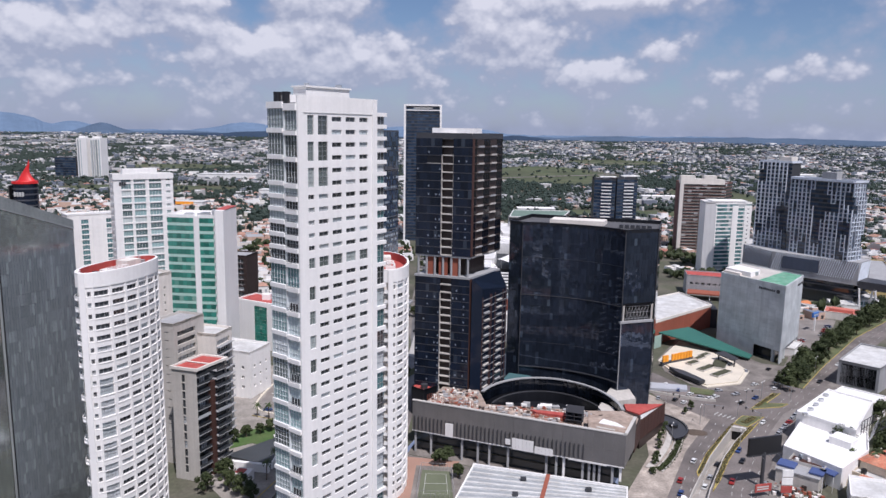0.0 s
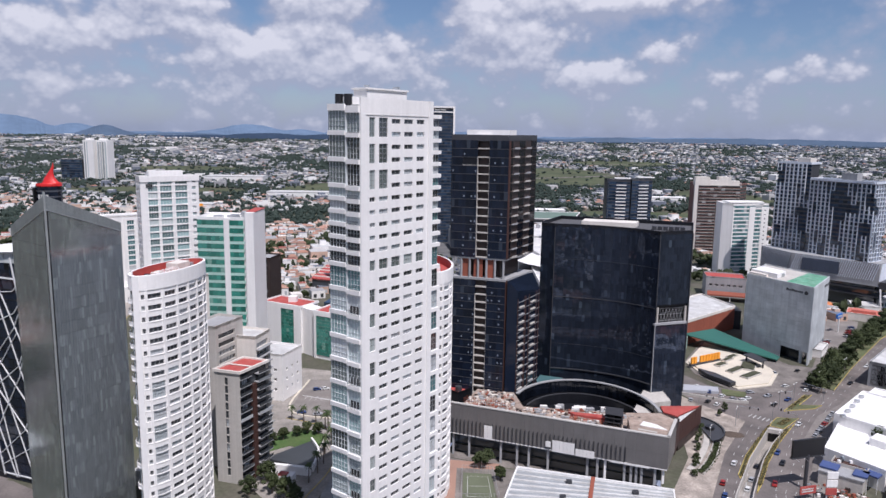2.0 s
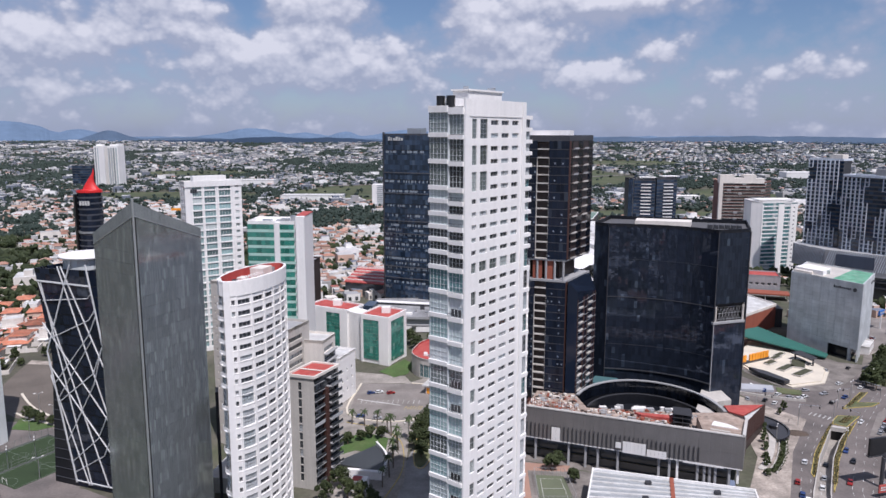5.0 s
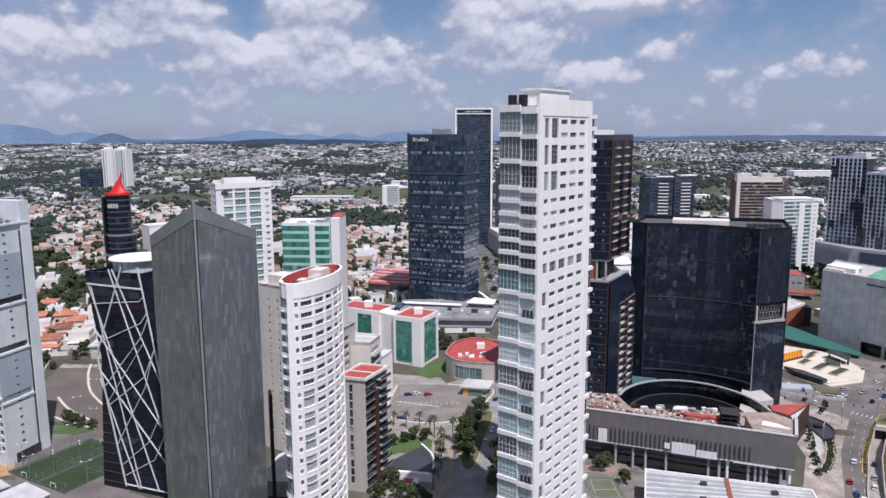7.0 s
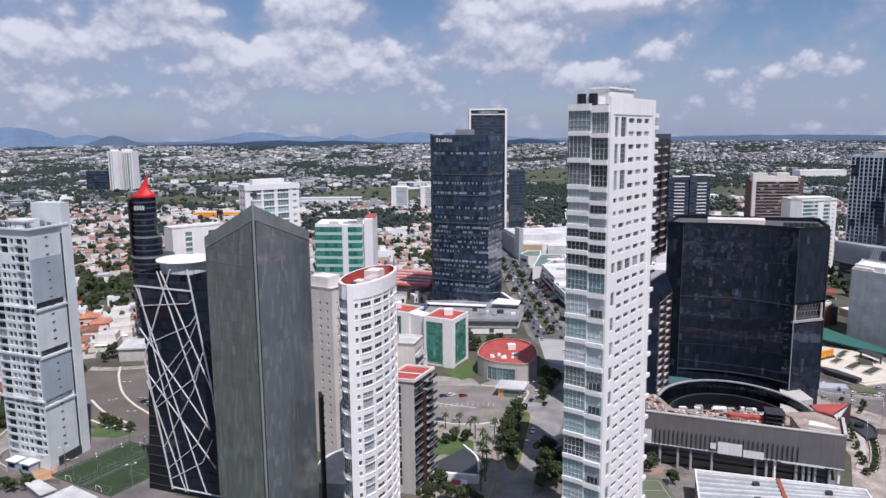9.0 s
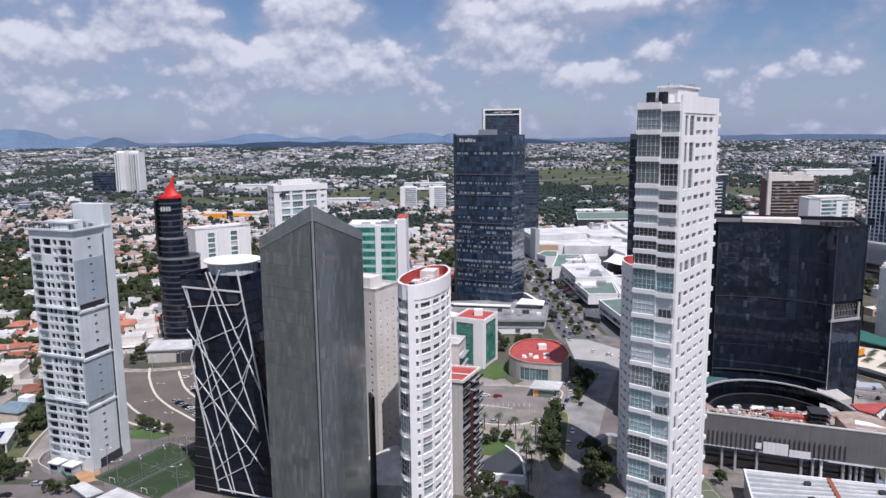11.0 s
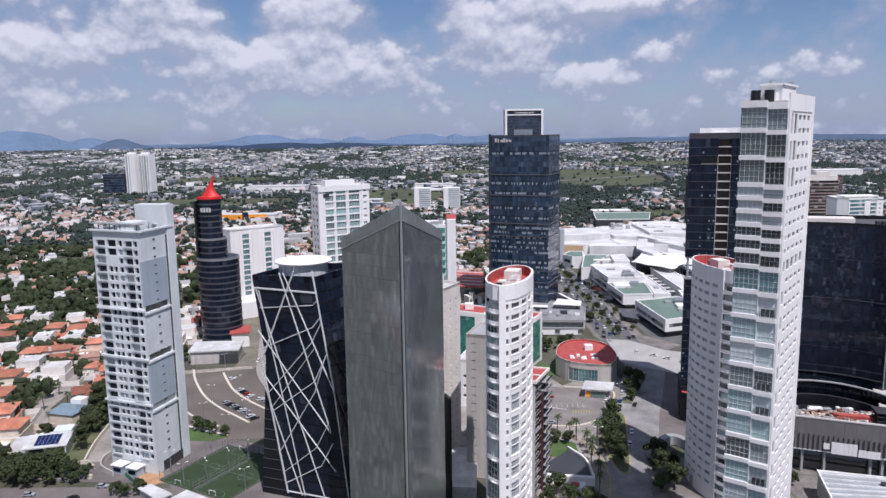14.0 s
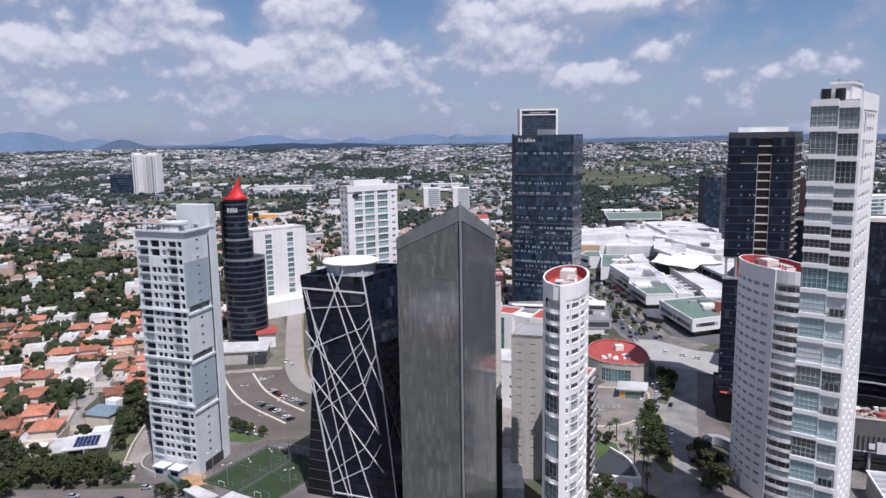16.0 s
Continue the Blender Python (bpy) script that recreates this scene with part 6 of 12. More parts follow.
# podium of the building site
def podium():
    b = thing("podium", 35, 290, 0, 0, "dark metal-clad podium of a building site", "building")
    A, B = (-12.0, 292.7), (70.5, 260.0)
    C, D = (78.8, 277.5), (84.5, 290.5)
    lo, roof, top = 6.4, 13.5, 19.5
    front, side = Line(A, B), Line(B, C)
    zinc = surface("zinc_cladding", (0.215, 0.205, 0.200), 0.5, 0.35, grain=(1.5, 0.05), streak=0.10)
    coping = surface("pale_coping", (0.52, 0.50, 0.47), 0.7)
    deck = [(-11.6, 293.5), (70.0, 261.0), (78.2, 278), (84, 290.5), (79, 299), (63.7, 299), (42, 301.5), (20, 304.5), (17.5, 322), (12, 322), (1, 326)]
    prism_part("forecourt", [(-16.0, 283.1), (66.9, 250.2), (72, 262), (66, 275), (-10, 307)], -4.3, -3.8, PAVING, b, "sunken forecourt paving")
    prism_part("ground_floor", [(-10.6, 297.0), (68, 265.5), (76, 281), (80, 291), (77, 298), (20, 303), (14, 321), (1, 325)], -3.9, lo, G_DARK, b, "dark recessed ground floor glazing")
    prism_part("deck", deck, lo, roof - 0.6, GREY, b)
    prism_part("roof", [(p[0], p[1]) for p in deck], roof - 0.59, roof, CONSTRUCTION, b, "raw building-site roof slab")
    n = round(front.length / 4.0)
    w = front.length / n
    pieces(b, "fascia_panel", pane_mesh(w, 7.2, zinc, 0.015), [spot(front, w * (i + 0.5), 12.2, 0.1) for i in range(n)])
    pieces(b, "fascia_panel", pane_mesh(w, 5.8, zinc, 0.015), [spot(front, w * (i + 0.5), lo, 0.1) for i in range(n)])
    bm = bmesh.new()
    slab_strip(bm, front, 0, front.length, lo, top - 0.1, 0.0, -0.6)
    part("parapet_wall", bm, GREY, b)
    bm = bmesh.new()
    box(bm, -0.12, 0.12, -0.55, 0.05, 0, 6.2)
    pieces(b, "fin", mesh_of(bm, DARK_GREY), [spot(front, 1.2 + 1.75 * i, lo + 0.3, 0.12) for i in range(42)])
    bm = bmesh.new()
    slab_strip(bm, front, 0, front.length + 0.2, top - 0.1, top + 0.35, 0.35, -0.8)
    part("coping", bm, coping, b)
    bm = bmesh.new()
    slab_strip(bm, front, 0, front.length, lo - 0.4, lo, 0.2, -4)
    part("soffit", bm, WHITE, b)
    for s, wd, z0, h in ((15.2, 3.6, lo - 0.2, 6.0), (44.2, 9.0, lo - 0.4, 4.8), (41.4, 2.2, lo + 1.2, 2.4), (53.6, 7.5, lo - 0.5, 3.0), (67.2, 15, lo - 0.5, 0.8)):
        for i in range(max(1, round(wd / 1.6))):
            q = wd / max(1, round(wd / 1.6))
            bm = bmesh.new()
            slab_strip(bm, front, s + q * i + 0.05, s + q * (i + 1), z0, z0 + h, 0.8, 0.7)
            part("pale_sheet", bm, WHITE, b, "white protective sheet over missing cladding")
    for s in (1, 8.2, 22.2, 29.2, 34.2, 42.2, 58.2, 62.2, 65.2, 72.7, 75.2, 77.2, 79.2, 84.2, 87.2):
        p, u, n2 = front.at(s)
        p = p - n2 * 1.2
        bm = bmesh.new()
        prism(bm, [(p.x - 0.45, p.y - 0.45), (p.x + 0.45, p.y - 0.45), (p.x + 0.45, p.y + 0.45), (p.x - 0.45, p.y + 0.45)], -3.8, lo)
        part("column", bm, WHITE if s in (65.2, 87.2) else GREY, b)
    # metal return, then the lower flank in rust panels under a red roof
    bm = bmesh.new()
    slab_strip(bm, side, 0, side.length, lo, top - 0.1, 0.1, -0.5)
    part("fascia_return", bm, zinc, b)
    bm = bmesh.new()
    slab_strip(bm, side, -0.2, side.length, top - 0.1, top + 0.35, 0.35, -0.8)
    part("coping", bm, coping, b)
    flank = Line(C, D)
    rust = Line(D, (101.0, 311.0))
    prism_part("rust_wing", [D, (100.6, 311.2), (82, 310.5), (79.5, 299)], 0, 12.0, BROWN, b)
    for path in (flank, rust):
        m = round(path.length / 4.0)
        pieces(b, "flank_panel", pane_mesh(path.length / m, 9.0, RUST, 0.06), [spot(path, path.length * (i + 0.5) / m, 4.2, 0.1) for i in range(m)])
    bm = bmesh.new()
    slab_strip(bm, flank, 0, flank.length, 4.2, 14.6, 0.0, -0.4)
    part("flank_wall", bm, BROWN, b)
    prism_part("red_roof_panel", [(81.5, 303), (86, 298.5), (100.0, 310.8), (82.2, 310)], 12.0, 12.5, RED_ROOF, b, "red roof membrane")
    prism_part("white_roof_strip", [(86.3, 297.6), (85, 292), (98.2, 308.4), (96.5, 306.6)], 12.02, 12.4, WHITE_ROOF, b)
    prism_part("red_roof_panel", [(38.4, 295.6), (40.5, 292.6), (52.4, 288.6), (54, 292)], roof, roof + 1.6, RED_ROOF, b, "red roof membrane")
    # platform behind the corner of the parapet
    prism_part("roof_platform", [(57.5, 266), (69.6, 261.2), (77.8, 277), (60.5, 283)], roof, 18.4, CONSTRUCTION, b)
    prism_part("platform_sheet", [(63, 273.5), (72.5, 269), (70, 274), (65.5, 277.5)], 18.4, 18.7, WHITE, b, "white sheet on the platform")
    prism_part("platform_sheet", [(61, 269.2), (67.5, 266.2), (68.0, 267.2), (61.6, 270.3)], 18.4, 18.65, BEIGE, b)
    for x, y in ((52, 285), (55, 283.5), (58, 282.5), (53, 289), (56, 288), (59, 287), (54, 292), (57, 291), (60, 290)):
        bm = bmesh.new()
        tube(bm, (x, y, roof), (x, y, 18.6), 0.12, sides=4)
        part("scaffold_post", bm, DARK_GREY, b)
    for z in (15.2, 17.0, 18.6):
        prism_part("scaffold_deck", [(51.5, 284.6), (58.5, 282), (60.5, 290.4), (53.6, 292.6)], z, z + 0.12, DARK_GREY, b)
    # the curved court behind, lower than the roof
    c = (48.0, 306.0)
    ring = Arc(c, 31.8, 37.4, 0, -4, 152)
    bm = bmesh.new()
    slab_strip(bm, ring, 0, ring.length, 12.0, 12.5, 1.2, -0.2)
    part("court_rim", bm, GREY, b)
    nn = 46
    poses = [spot(ring, ring.length * (i + 0.5) / nn, 6.2, 0.2) @ Matrix.Rotation(math.pi, 4, "Z") for i in range(nn)]
    pieces(b, "court_glass", pane_mesh(ring.length / nn, 5.8, G_BLACK, 0.04), poses)
    bm = bmesh.new()
    slab_strip(bm, ring, 0, ring.length, 2.0, 12.0, 0.6, 0.3)
    part("court_backing", bm, BLACK, b)
    inner = Arc(c, 27.4, 32.6, 0, 2, 150)
    bm = bmesh.new()
    slab_strip(bm, inner, 0, inner.length, 2.0, 7.0, 0.6, 0.0)
    part("court_step", bm, BLACK, b)
    bm = bmesh.new()
    slab_strip(bm, inner, 0, inner.length, 7.0, 7.3, 0.8, -0.1)
    part("court_step_rim", bm, DARK_GREY, b)
    prism_part("court_floor", [tuple(p) for p in Arc(c, 31.6, 37.2, 0, -4, 184, 30).pts], 1.6, 2.0, BLACK, b)
    random.seed(21)
    for i in range(16):
        q = radians(random.uniform(35, 130))
        r = random.uniform(18, 26)
        x, y = c[0] + r * math.cos(q), c[1] + r * 1.18 * math.sin(q)
        bm = bmesh.new()
        s = random.uniform(0.5, 1.4)
        box(bm, x - s * 1.4, x + s * 1.4, y - s, y + s, 2.0, 3.0 + s)
        part("site_container", bm, WHITE if i % 3 else GREY, b)
    prism_part("court_ramp", [(74, 300), (79, 300), (79, 316), (75, 322), (72, 316)], 2.0, 8.5, BEIGE, b)
    prism_part("link_block", [(80.5, 322), (92, 326), (92, 341), (84, 342), (79, 332)], 0, 9.0, BEIGE, b, "pale concrete link block")
    prism_part("link_block", [(31, 350), (43, 347), (46, 356), (35, 360)], 0, 9, G_TEAL, b, "small green glass link block")
    # scaffold poles and rails along the roof
    for i in range(24):
        p = Vector((-6, 307)).lerp(Vector((14, 300)), i / 23) + Vector((0, 3 * math.sin(i * 0.5)))
        bm = bmesh.new()
        tube(bm, (p.x, p.y, roof), (p.x, p.y, roof + 3.2), 0.09, sides=4)
        part("scaffold_pole", bm, BRICK_RED, b)
    for z in (roof + 1.2, roof + 2.6):
        bm = bmesh.new()
        tube(bm, (-6, 307, z), (14, 300, z), 0.07, sides=4)
        part("scaffold_rail", bm, BRICK_RED, b)


podium()


def dark_drum():
    """Low round service building in dark cladding between podium and boulevard."""
    b = thing("service_building", 105, 309, 0, 0, "low dark round building wrapped by a curved wall", "building")
    path = Arc((98, 312), 13.5, 15.5, 0, -72, 72)
    bm = bmesh.new()
    slab_strip(bm, path, 0, path.length, 0, 2.2, 0.0, -0.6)
    part("curved_wall", bm, DARK_GREY, b)
    n = 18
    pieces(b, "cladding_panel", pane_mesh(path.length / n, 1.7, G_BLACK, 0.06), [spot(path, path.length * (i + 0.5) / n, 0.5, 0.1) for i in range(n)])
    prism_part("roof", [tuple(p) for p in Arc((98, 312), 13.0, 15.0, 0, -72, 72, 24).pts], 1.2, 1.6, DARK_GREY, b)
    drum("roof_drum", 105.5, 311, 1.6, 3.0, 2.0, TANK, b, "", 18)


dark_drum()


def site_clutter():
    """Stacked material and rubble on the podium roof, too small to pick apart."""
    random.seed(31)
    bm = bmesh.new()
    for i in range(1500):
        t = random.random()
        p = Vector((-11, 294.5)).lerp(Vector((64, 266)), t) + Vector((random.uniform(0, 6), random.uniform(1, 36 - 8 * t)))
        if p.y > 301.0 - 0.05 * (p.x - 40) and p.x > 17 or p.y > 324 and p.x < 17 or p.y > 293 + 2.5 * (p.x + 11) or p.x > 51 and p.y < 292:
            continue
        s = random.uniform(0.10, 0.75) ** 1.3
        box(bm, p.x - s * random.uniform(0.5, 2), p.x + s, p.y - s, p.y + s * random.uniform(0.5, 1.6), 13.5, 13.6 + s * random.uniform(0.3, 1.5), random.randrange(5))
    tagged(part("building_material", bm, [CONSTRUCTION, GREY, BRICK_RED, BROWN, CREAM]), "stacks of building material on a raw slab", "rubble", kind="stuff")


site_clutter()


# striped hall roof and the small court beside the podium
def striped_hall():
    pts = [(3.0, 221), (62.0, 221), (66.5, 239.0), (12.6, 255.3)]
    b = thing("hall", 34, 236, 0, 0, "low hall with a ribbed white and grey metal roof", "building")
    prism_part("hall_wall", inset(pts, 0.4), 0, 8.4, GREY, b)
    prism_part("roof", pts, 8.4, 9.0, surface("ribbed_sheet", (0.46, 0.48, 0.49), 0.45, 0.4, streak=0.1), b)
    a, c, d, e = (Vector(p) for p in pts)
    for i in range(9):
        t = (i + 0.4) / 9
        p, q = a.lerp(e, t), c.lerp(d, t)
        bm = bmesh.new()
        dv = (q - p).normalized() * 0.5
        nv = Vector((-dv.y, dv.x))
        prism(bm, [tuple(p + dv - nv), tuple(q - dv - nv), tuple(q - dv + nv), tuple(p + dv + nv)], 9.0, 9.35)
        part("roof_rib", bm, WHITE_ROOF, b)
    bm = bmesh.new()
    p, q = a.lerp(c, 0.50), e.lerp(d, 0.50)
    dv = (q - p).normalized()
    nv = Vector((-dv.y, dv.x)) * 0.7
    prism(bm, [tuple(p - nv), tuple(p + nv), tuple(q + nv), tuple(q - nv)][::-1], 9.05, 9.6)
    part("roof_gutter", bm, BRICK_RED, b, "red roof gutter")
    bm = bmesh.new()
    rim(bm, pts, 8.6, 9.5, 0.5)
    part("roof_edge", bm, WHITE, b)
    for x, y in ((30, 243), (26, 232), (52, 236)):
        bm = bmesh.new()
        box(bm, x - 1, x + 1, y - 0.7, y + 0.7, 9.1, 10.3)
        part("roof_unit", bm, DARK_GREY, b)


striped_hall()


# tall glass tower with horizontal bands, and its white podium
def banded_tower():
    b = thing("office_tower", -62, 545, 0, 0, "tall navy glass office tower with pale ledges", "tower")
    pts = [(-87.6, 541.5), (-71.8, 533.0), (-46.9, 523.4), (-35.0, 551), (-76, 570)]
    prism_part("core", inset(pts, 0.5), 0, 130, BLACK, b)
    for i in (0, 1, 2):
        path = Line(pts[i], pts[i + 1])
        n, k = round(path.length / 2.1), 34
        w, h = path.length / n, 122.0 / k
        busy = (3, 9, 11, 14, 16, 18, 19, 20, 21, 22, 23, 25, 26, 27, 28, 30)
        poses = [spot(path, w * (s + 0.5), 130.6 - h * (j + 1), 0.0) for j in range(k) for s in range(n) if j not in busy]
        pieces(b, "pane", pane_mesh(w, h, G_NAVY, 0.05), poses, 80 if i < 2 else 0)
        half = w / 2
        poses = [spot(path, half * (s + 0.5), 130.6 - h * (j + 0.62), 0.0) for j in busy for s in range(2 * n)]
        pieces(b, "office_pane", pane_mesh(half, h * 0.5, G_OFFICE, 0.08), poses, 60 if i == 1 else 0)
        poses = [spot(path, w * (s + 0.5), 130.6 - h * (j + 1), 0.0) for j in busy for s in range(n)]
        pieces(b, "spandrel_pane", pane_mesh(w, h * 0.38, G_NAVY, 0.05), poses, 0)
        bm = bmesh.new()
        slab_strip(bm, path, 0, path.length, 4, 130.6, -0.1, -0.5)
        part("mullion_frame", bm, BLACK, b)
    for z in (103, 88, 67.5, 58, 33, 24.5):
        bm = bmesh.new()
        for i in (0, 1, 2):
            p = Line(pts[i], pts[i + 1])
            slab_strip(bm, p, 0, p.length, z, z + 0.6, 0.45, -0.1)
        part("ledge", bm, SLATE, b)
    prism_part("corner_fin", [(-88.4, 542.6), (-87.4, 541.0), (-86.6, 541.8), (-87.6, 543.4)], 6, 132.5, DARK_GREY, b)
    bm = bmesh.new()
    rim(bm, pts, 130.2, 131.6, 0.4)
    part("parapet", bm, DARK_GREY, b)
    prism_part("roof_house", [(-70, 541), (-60, 537), (-56, 545), (-66, 549)], 130, 135.5, METAL, b)
    path = Line(pts[0], pts[1])
    for i, w in enumerate((1.4, 1.0, 2.0, 1.6, 1.5, 1.8)):
        bm = bmesh.new()
        slab_strip(bm, path, 4.2 + i * 2.2, 4.2 + i * 2.2 + w, 126.6, 129.4 - (i % 3) * 0.5, 0.4, 0.15)
        part("sign_bar", bm, PAINT_WHITE, b, "pale bar of a rooftop sign")
    pod = thing("podium", -60, 497, 0, 0, "long white terraced podium with glazed storeys", "building")
    base = [(-96, 476), (-30, 471), (-22, 512), (-44, 530), (-92, 528)]
    prism_part("ground_floor", inset(base, 1.5), 0, 4.2, G_DARK, pod)
    prism_part("storey", base, 4.2, 5.2, GREY, pod)
    prism_part("storey", inset(base, 2.0), 5.2, 9.0, G_GREY, pod)
    prism_part("terrace", inset(base, 0.6), 9.0, 10.0, surface("grey_deck", (0.30, 0.30, 0.31), 0.85, grain=(0.8, 0.15), stain=(0.1, 0.3), tint=(0.2, 0.2, 0.2)), pod)
    for i in range(14):
        x, y, w = -88 + i * 4.3, 482 + (i * 7.3) % 18, 0.8 + (i % 3) * 0.7
        prism_part("roof_unit", [(x - w, y - w * 0.7), (x + w, y - w * 0.8), (x + w, y + w * 0.7), (x - w, y + w * 0.8)], 9.9, 10.8 + (i % 4) * 0.5, (METAL, WHITE, GREY, DARK_GREY)[i % 4], pod)
    bm = bmesh.new()
    rim(bm, inset(base, -0.4), 9.0, 10.6, 0.5)
    part("parapet", bm, GREY, pod)
    prism_part("canopy", [(-46, 505), (-27, 500), (-24, 514), (-40, 522)], 13.0, 13.5, WHITE, pod, "bright white roof canopy")
    prism_part("canopy_box", [(-45, 508), (-30, 504), (-28, 512), (-40, 519)], 10, 13.0, GREY, pod)
    prism_part("canopy", [(-92, 512), (-50, 503), (-49, 508), (-91, 517)], 11.5, 12.0, WHITE, pod)
    for i in range(4):
        p = Vector((-93, 475)).lerp(Vector((-33, 470.5)), (i + 0.5) / 4)
        bm = bmesh.new()
        box(bm, p.x - 6, p.x + 6, p.y - 0.4, p.y - 0.1, 0.6, 4.0)
        part("shop_sign", bm, WHITE, pod)
    prism_part("side_ramp", [(-36, 548), (-33.5, 547), (-26, 516), (-28, 515)], 8, 12, WHITE, pod)
    prism_part("glass_hall", [(-100, 500), (-93, 498), (-90, 512), (-97, 515)], 0, 12, G_NAVY, pod)

    low = thing("hall", -106, 606, 0, 0, "low dark glass hall with a faded red roof", "building")
    ring = [(-124, 586), (-92, 574), (-88, 640), (-120, 650)]
    prism_part("body", ring, 0, 11, G_DARK, low)
    prism_part("roof", inset(ring, -0.8), 11, 11.8, RED_ROOF, low)
    for i in range(5):
        p, q = Vector(ring[0]).lerp(Vector(ring[3]), (i + 0.5) / 5), Vector(ring[1]).lerp(Vector(ring[2]), (i + 0.5) / 5)
        prism_part("roof_rib", [(p.x, p.y - 0.6), (q.x, q.y - 0.6), (q.x, q.y + 0.6), (p.x, p.y + 0.6)], 11.7, 12.6, CREAM, low)


banded_tower()


# framed hotel tower far behind
def framed_tower():
    b = banded("hotel_tower", "slender dark hotel tower in a white frame", [(-46.6, 862.3), (-6.4, 863.4), (-6.8, 888), (-47, 887)], 158.5, 3.75, DARK_GREY, G_NAVY, (0,), 1.0, 3.4, 0)
    for x0, x1 in ((-48.6, -46.4), (-6.6, -4.4)):
        bm = bmesh.new()
        box(bm, x0, x1, 861.0, 888, 0, 161.3)
        part("frame_upright", bm, WHITE, b, "white frame round the front")
    bm = bmesh.new()
    box(bm, -46.4, -6.6, 861.0, 888, 159.4, 161.3)
    part("frame_top", bm, WHITE, b)
    bm = bmesh.new()
    box(bm, -46.4, -6.6, 861.4, 863, 154.0, 155.2)
    part("frame_rail", bm, WHITE, b)
    for i in range(13):
        bm = bmesh.new()
        box(bm, -37 + i * 1.75, -37 + i * 1.75 + (1.2 if i % 4 else 0.7), 861.2, 861.5, 156.2, 157.9)
        part("sign_bar", bm, PAINT_WHITE, b)
    banded("office_building", "dark office slab beside the hotel", [(2, 884), (20, 886), (20, 905), (2, 903)], 88, 3.8, DARK_GREY, G_NAVY, (0,), 1.0, 3.4, 0)


framed_tower()


# concrete bank cube at the crossing
def concrete_cube():
    P = [(176.0, 450.0), (198.0, 409.2), (225.0, 444.0), (203, 485)]
    top = 46.5
    b = thing("office_building", 200, 447, 0, 0, "pale concrete cube with panel joints and a green roof", "building")
    prism_part("core", inset(P, 0.5), 7.5, top - 1, GREY, b)
    prism_part("ground_floor", inset(P, 4.5), 0, 7.6, G_DARK, b, "dark glazed ground floor")
    panel = surface("concrete_panel", (0.60, 0.62, 0.62), 0.8, streak=0.14, vary=0.05, bump=0.2, stain=(0.12, 0.2), tint=(0.50, 0.53, 0.54))
    for i in (0, 1):
        path = Line(P[i], P[i + 1])
        n, k = (9, 16) if i == 0 else (8, 16)
        w, h = path.length / n, (top - 7.5) / k
        pieces(b, "panel", pane_mesh(w, h, panel, 0.035), [spot(path, w * (s + 0.5), 7.5 + h * j, 0.05) for j in range(k) for s in range(n)])
        bm = bmesh.new()
        slab_strip(bm, path, 0, path.length * (0.60 if i == 0 else 0.15), 0, 7.5, 0.0, -0.6)
        part("ground_wall", bm, panel, b)
    for i in (2, 3):
        bm = bmesh.new()
        pierced(bm, Line(P[i], P[(i + 1) % 4]), 0, top, [])
        part("rear_wall", bm, panel, b)
    bm = bmesh.new()
    rim(bm, P, top - 0.4, top + 0.35, 0.5)
    part("parapet", bm, panel, b)
    prism_part("roof", inset(P, 0.5), top - 0.9, top - 0.3, BEIGE, b)
    q = [Vector(p) for p in inset(P, 0.8)]
    prism_part("roof_membrane", [tuple(q[0].lerp(q[1], 0.58)), tuple(q[1]), tuple(q[2]), tuple(q[3].lerp(q[2], 0.70))], top - 0.3, top - 0.15, surface("green_membrane", (0.05, 0.28, 0.16), 0.8, grain=(0.8, 0.2), stain=(0.15, 0.3), tint=(0.22, 0.36, 0.27)), b, "worn green roof membrane")
    for t in (0.30, 0.42):
        c = q[0].lerp(q[1], t).lerp(q[3].lerp(q[2], t), 0.3)
        boxed("roof_unit", [(c.x - 2.2, c.x + 2.2, c.y - 1.6, c.y + 1.6, top - 0.3, top + 2.0)], METAL, b)
    prism_part("roof_house", [(180, 454), (189, 437), (199, 447), (192, 463)], top - 0.3, top + 2.6, WHITE, b)
    prism_part("roof_house", [(178, 452), (184, 441), (187, 444), (182, 455)], top - 1.4, top + 1.2, CREAM, b)
    for x, y in ((196.4, 414.6), (205.5, 421.0), (223, 444)):
        drum("column", x, y, 0, 7.6, 1.0, panel, b, "", 12)
    for path, s0 in ((Line(P[0], P[1]), 28.5), (Line(P[1], P[2]), 30.0)):
        for i in range(9):
            bm = bmesh.new()
            slab_strip(bm, path, s0 + i * 1.25, s0 + i * 1.25 + 0.95, top - 4.6, top - 3.4 + (0.4 if i in (0, 3) else 0), 0.22, 0.08)
            part("sign_bar", bm, DARK_GREY, b, "dark bar of a wall sign")
        bm = bmesh.new()
        p, u, n2 = path.at(s0 + 13.2)
        tube(bm, (p.x + n2.x * 0.1, p.y + n2.y * 0.1, top - 4.0), (p.x + n2.x * 0.3, p.y + n2.y * 0.3, top - 4.0), 1.2, sides=16)
        part("sign_disc", bm, DARK_GREY, b)


concrete_cube()


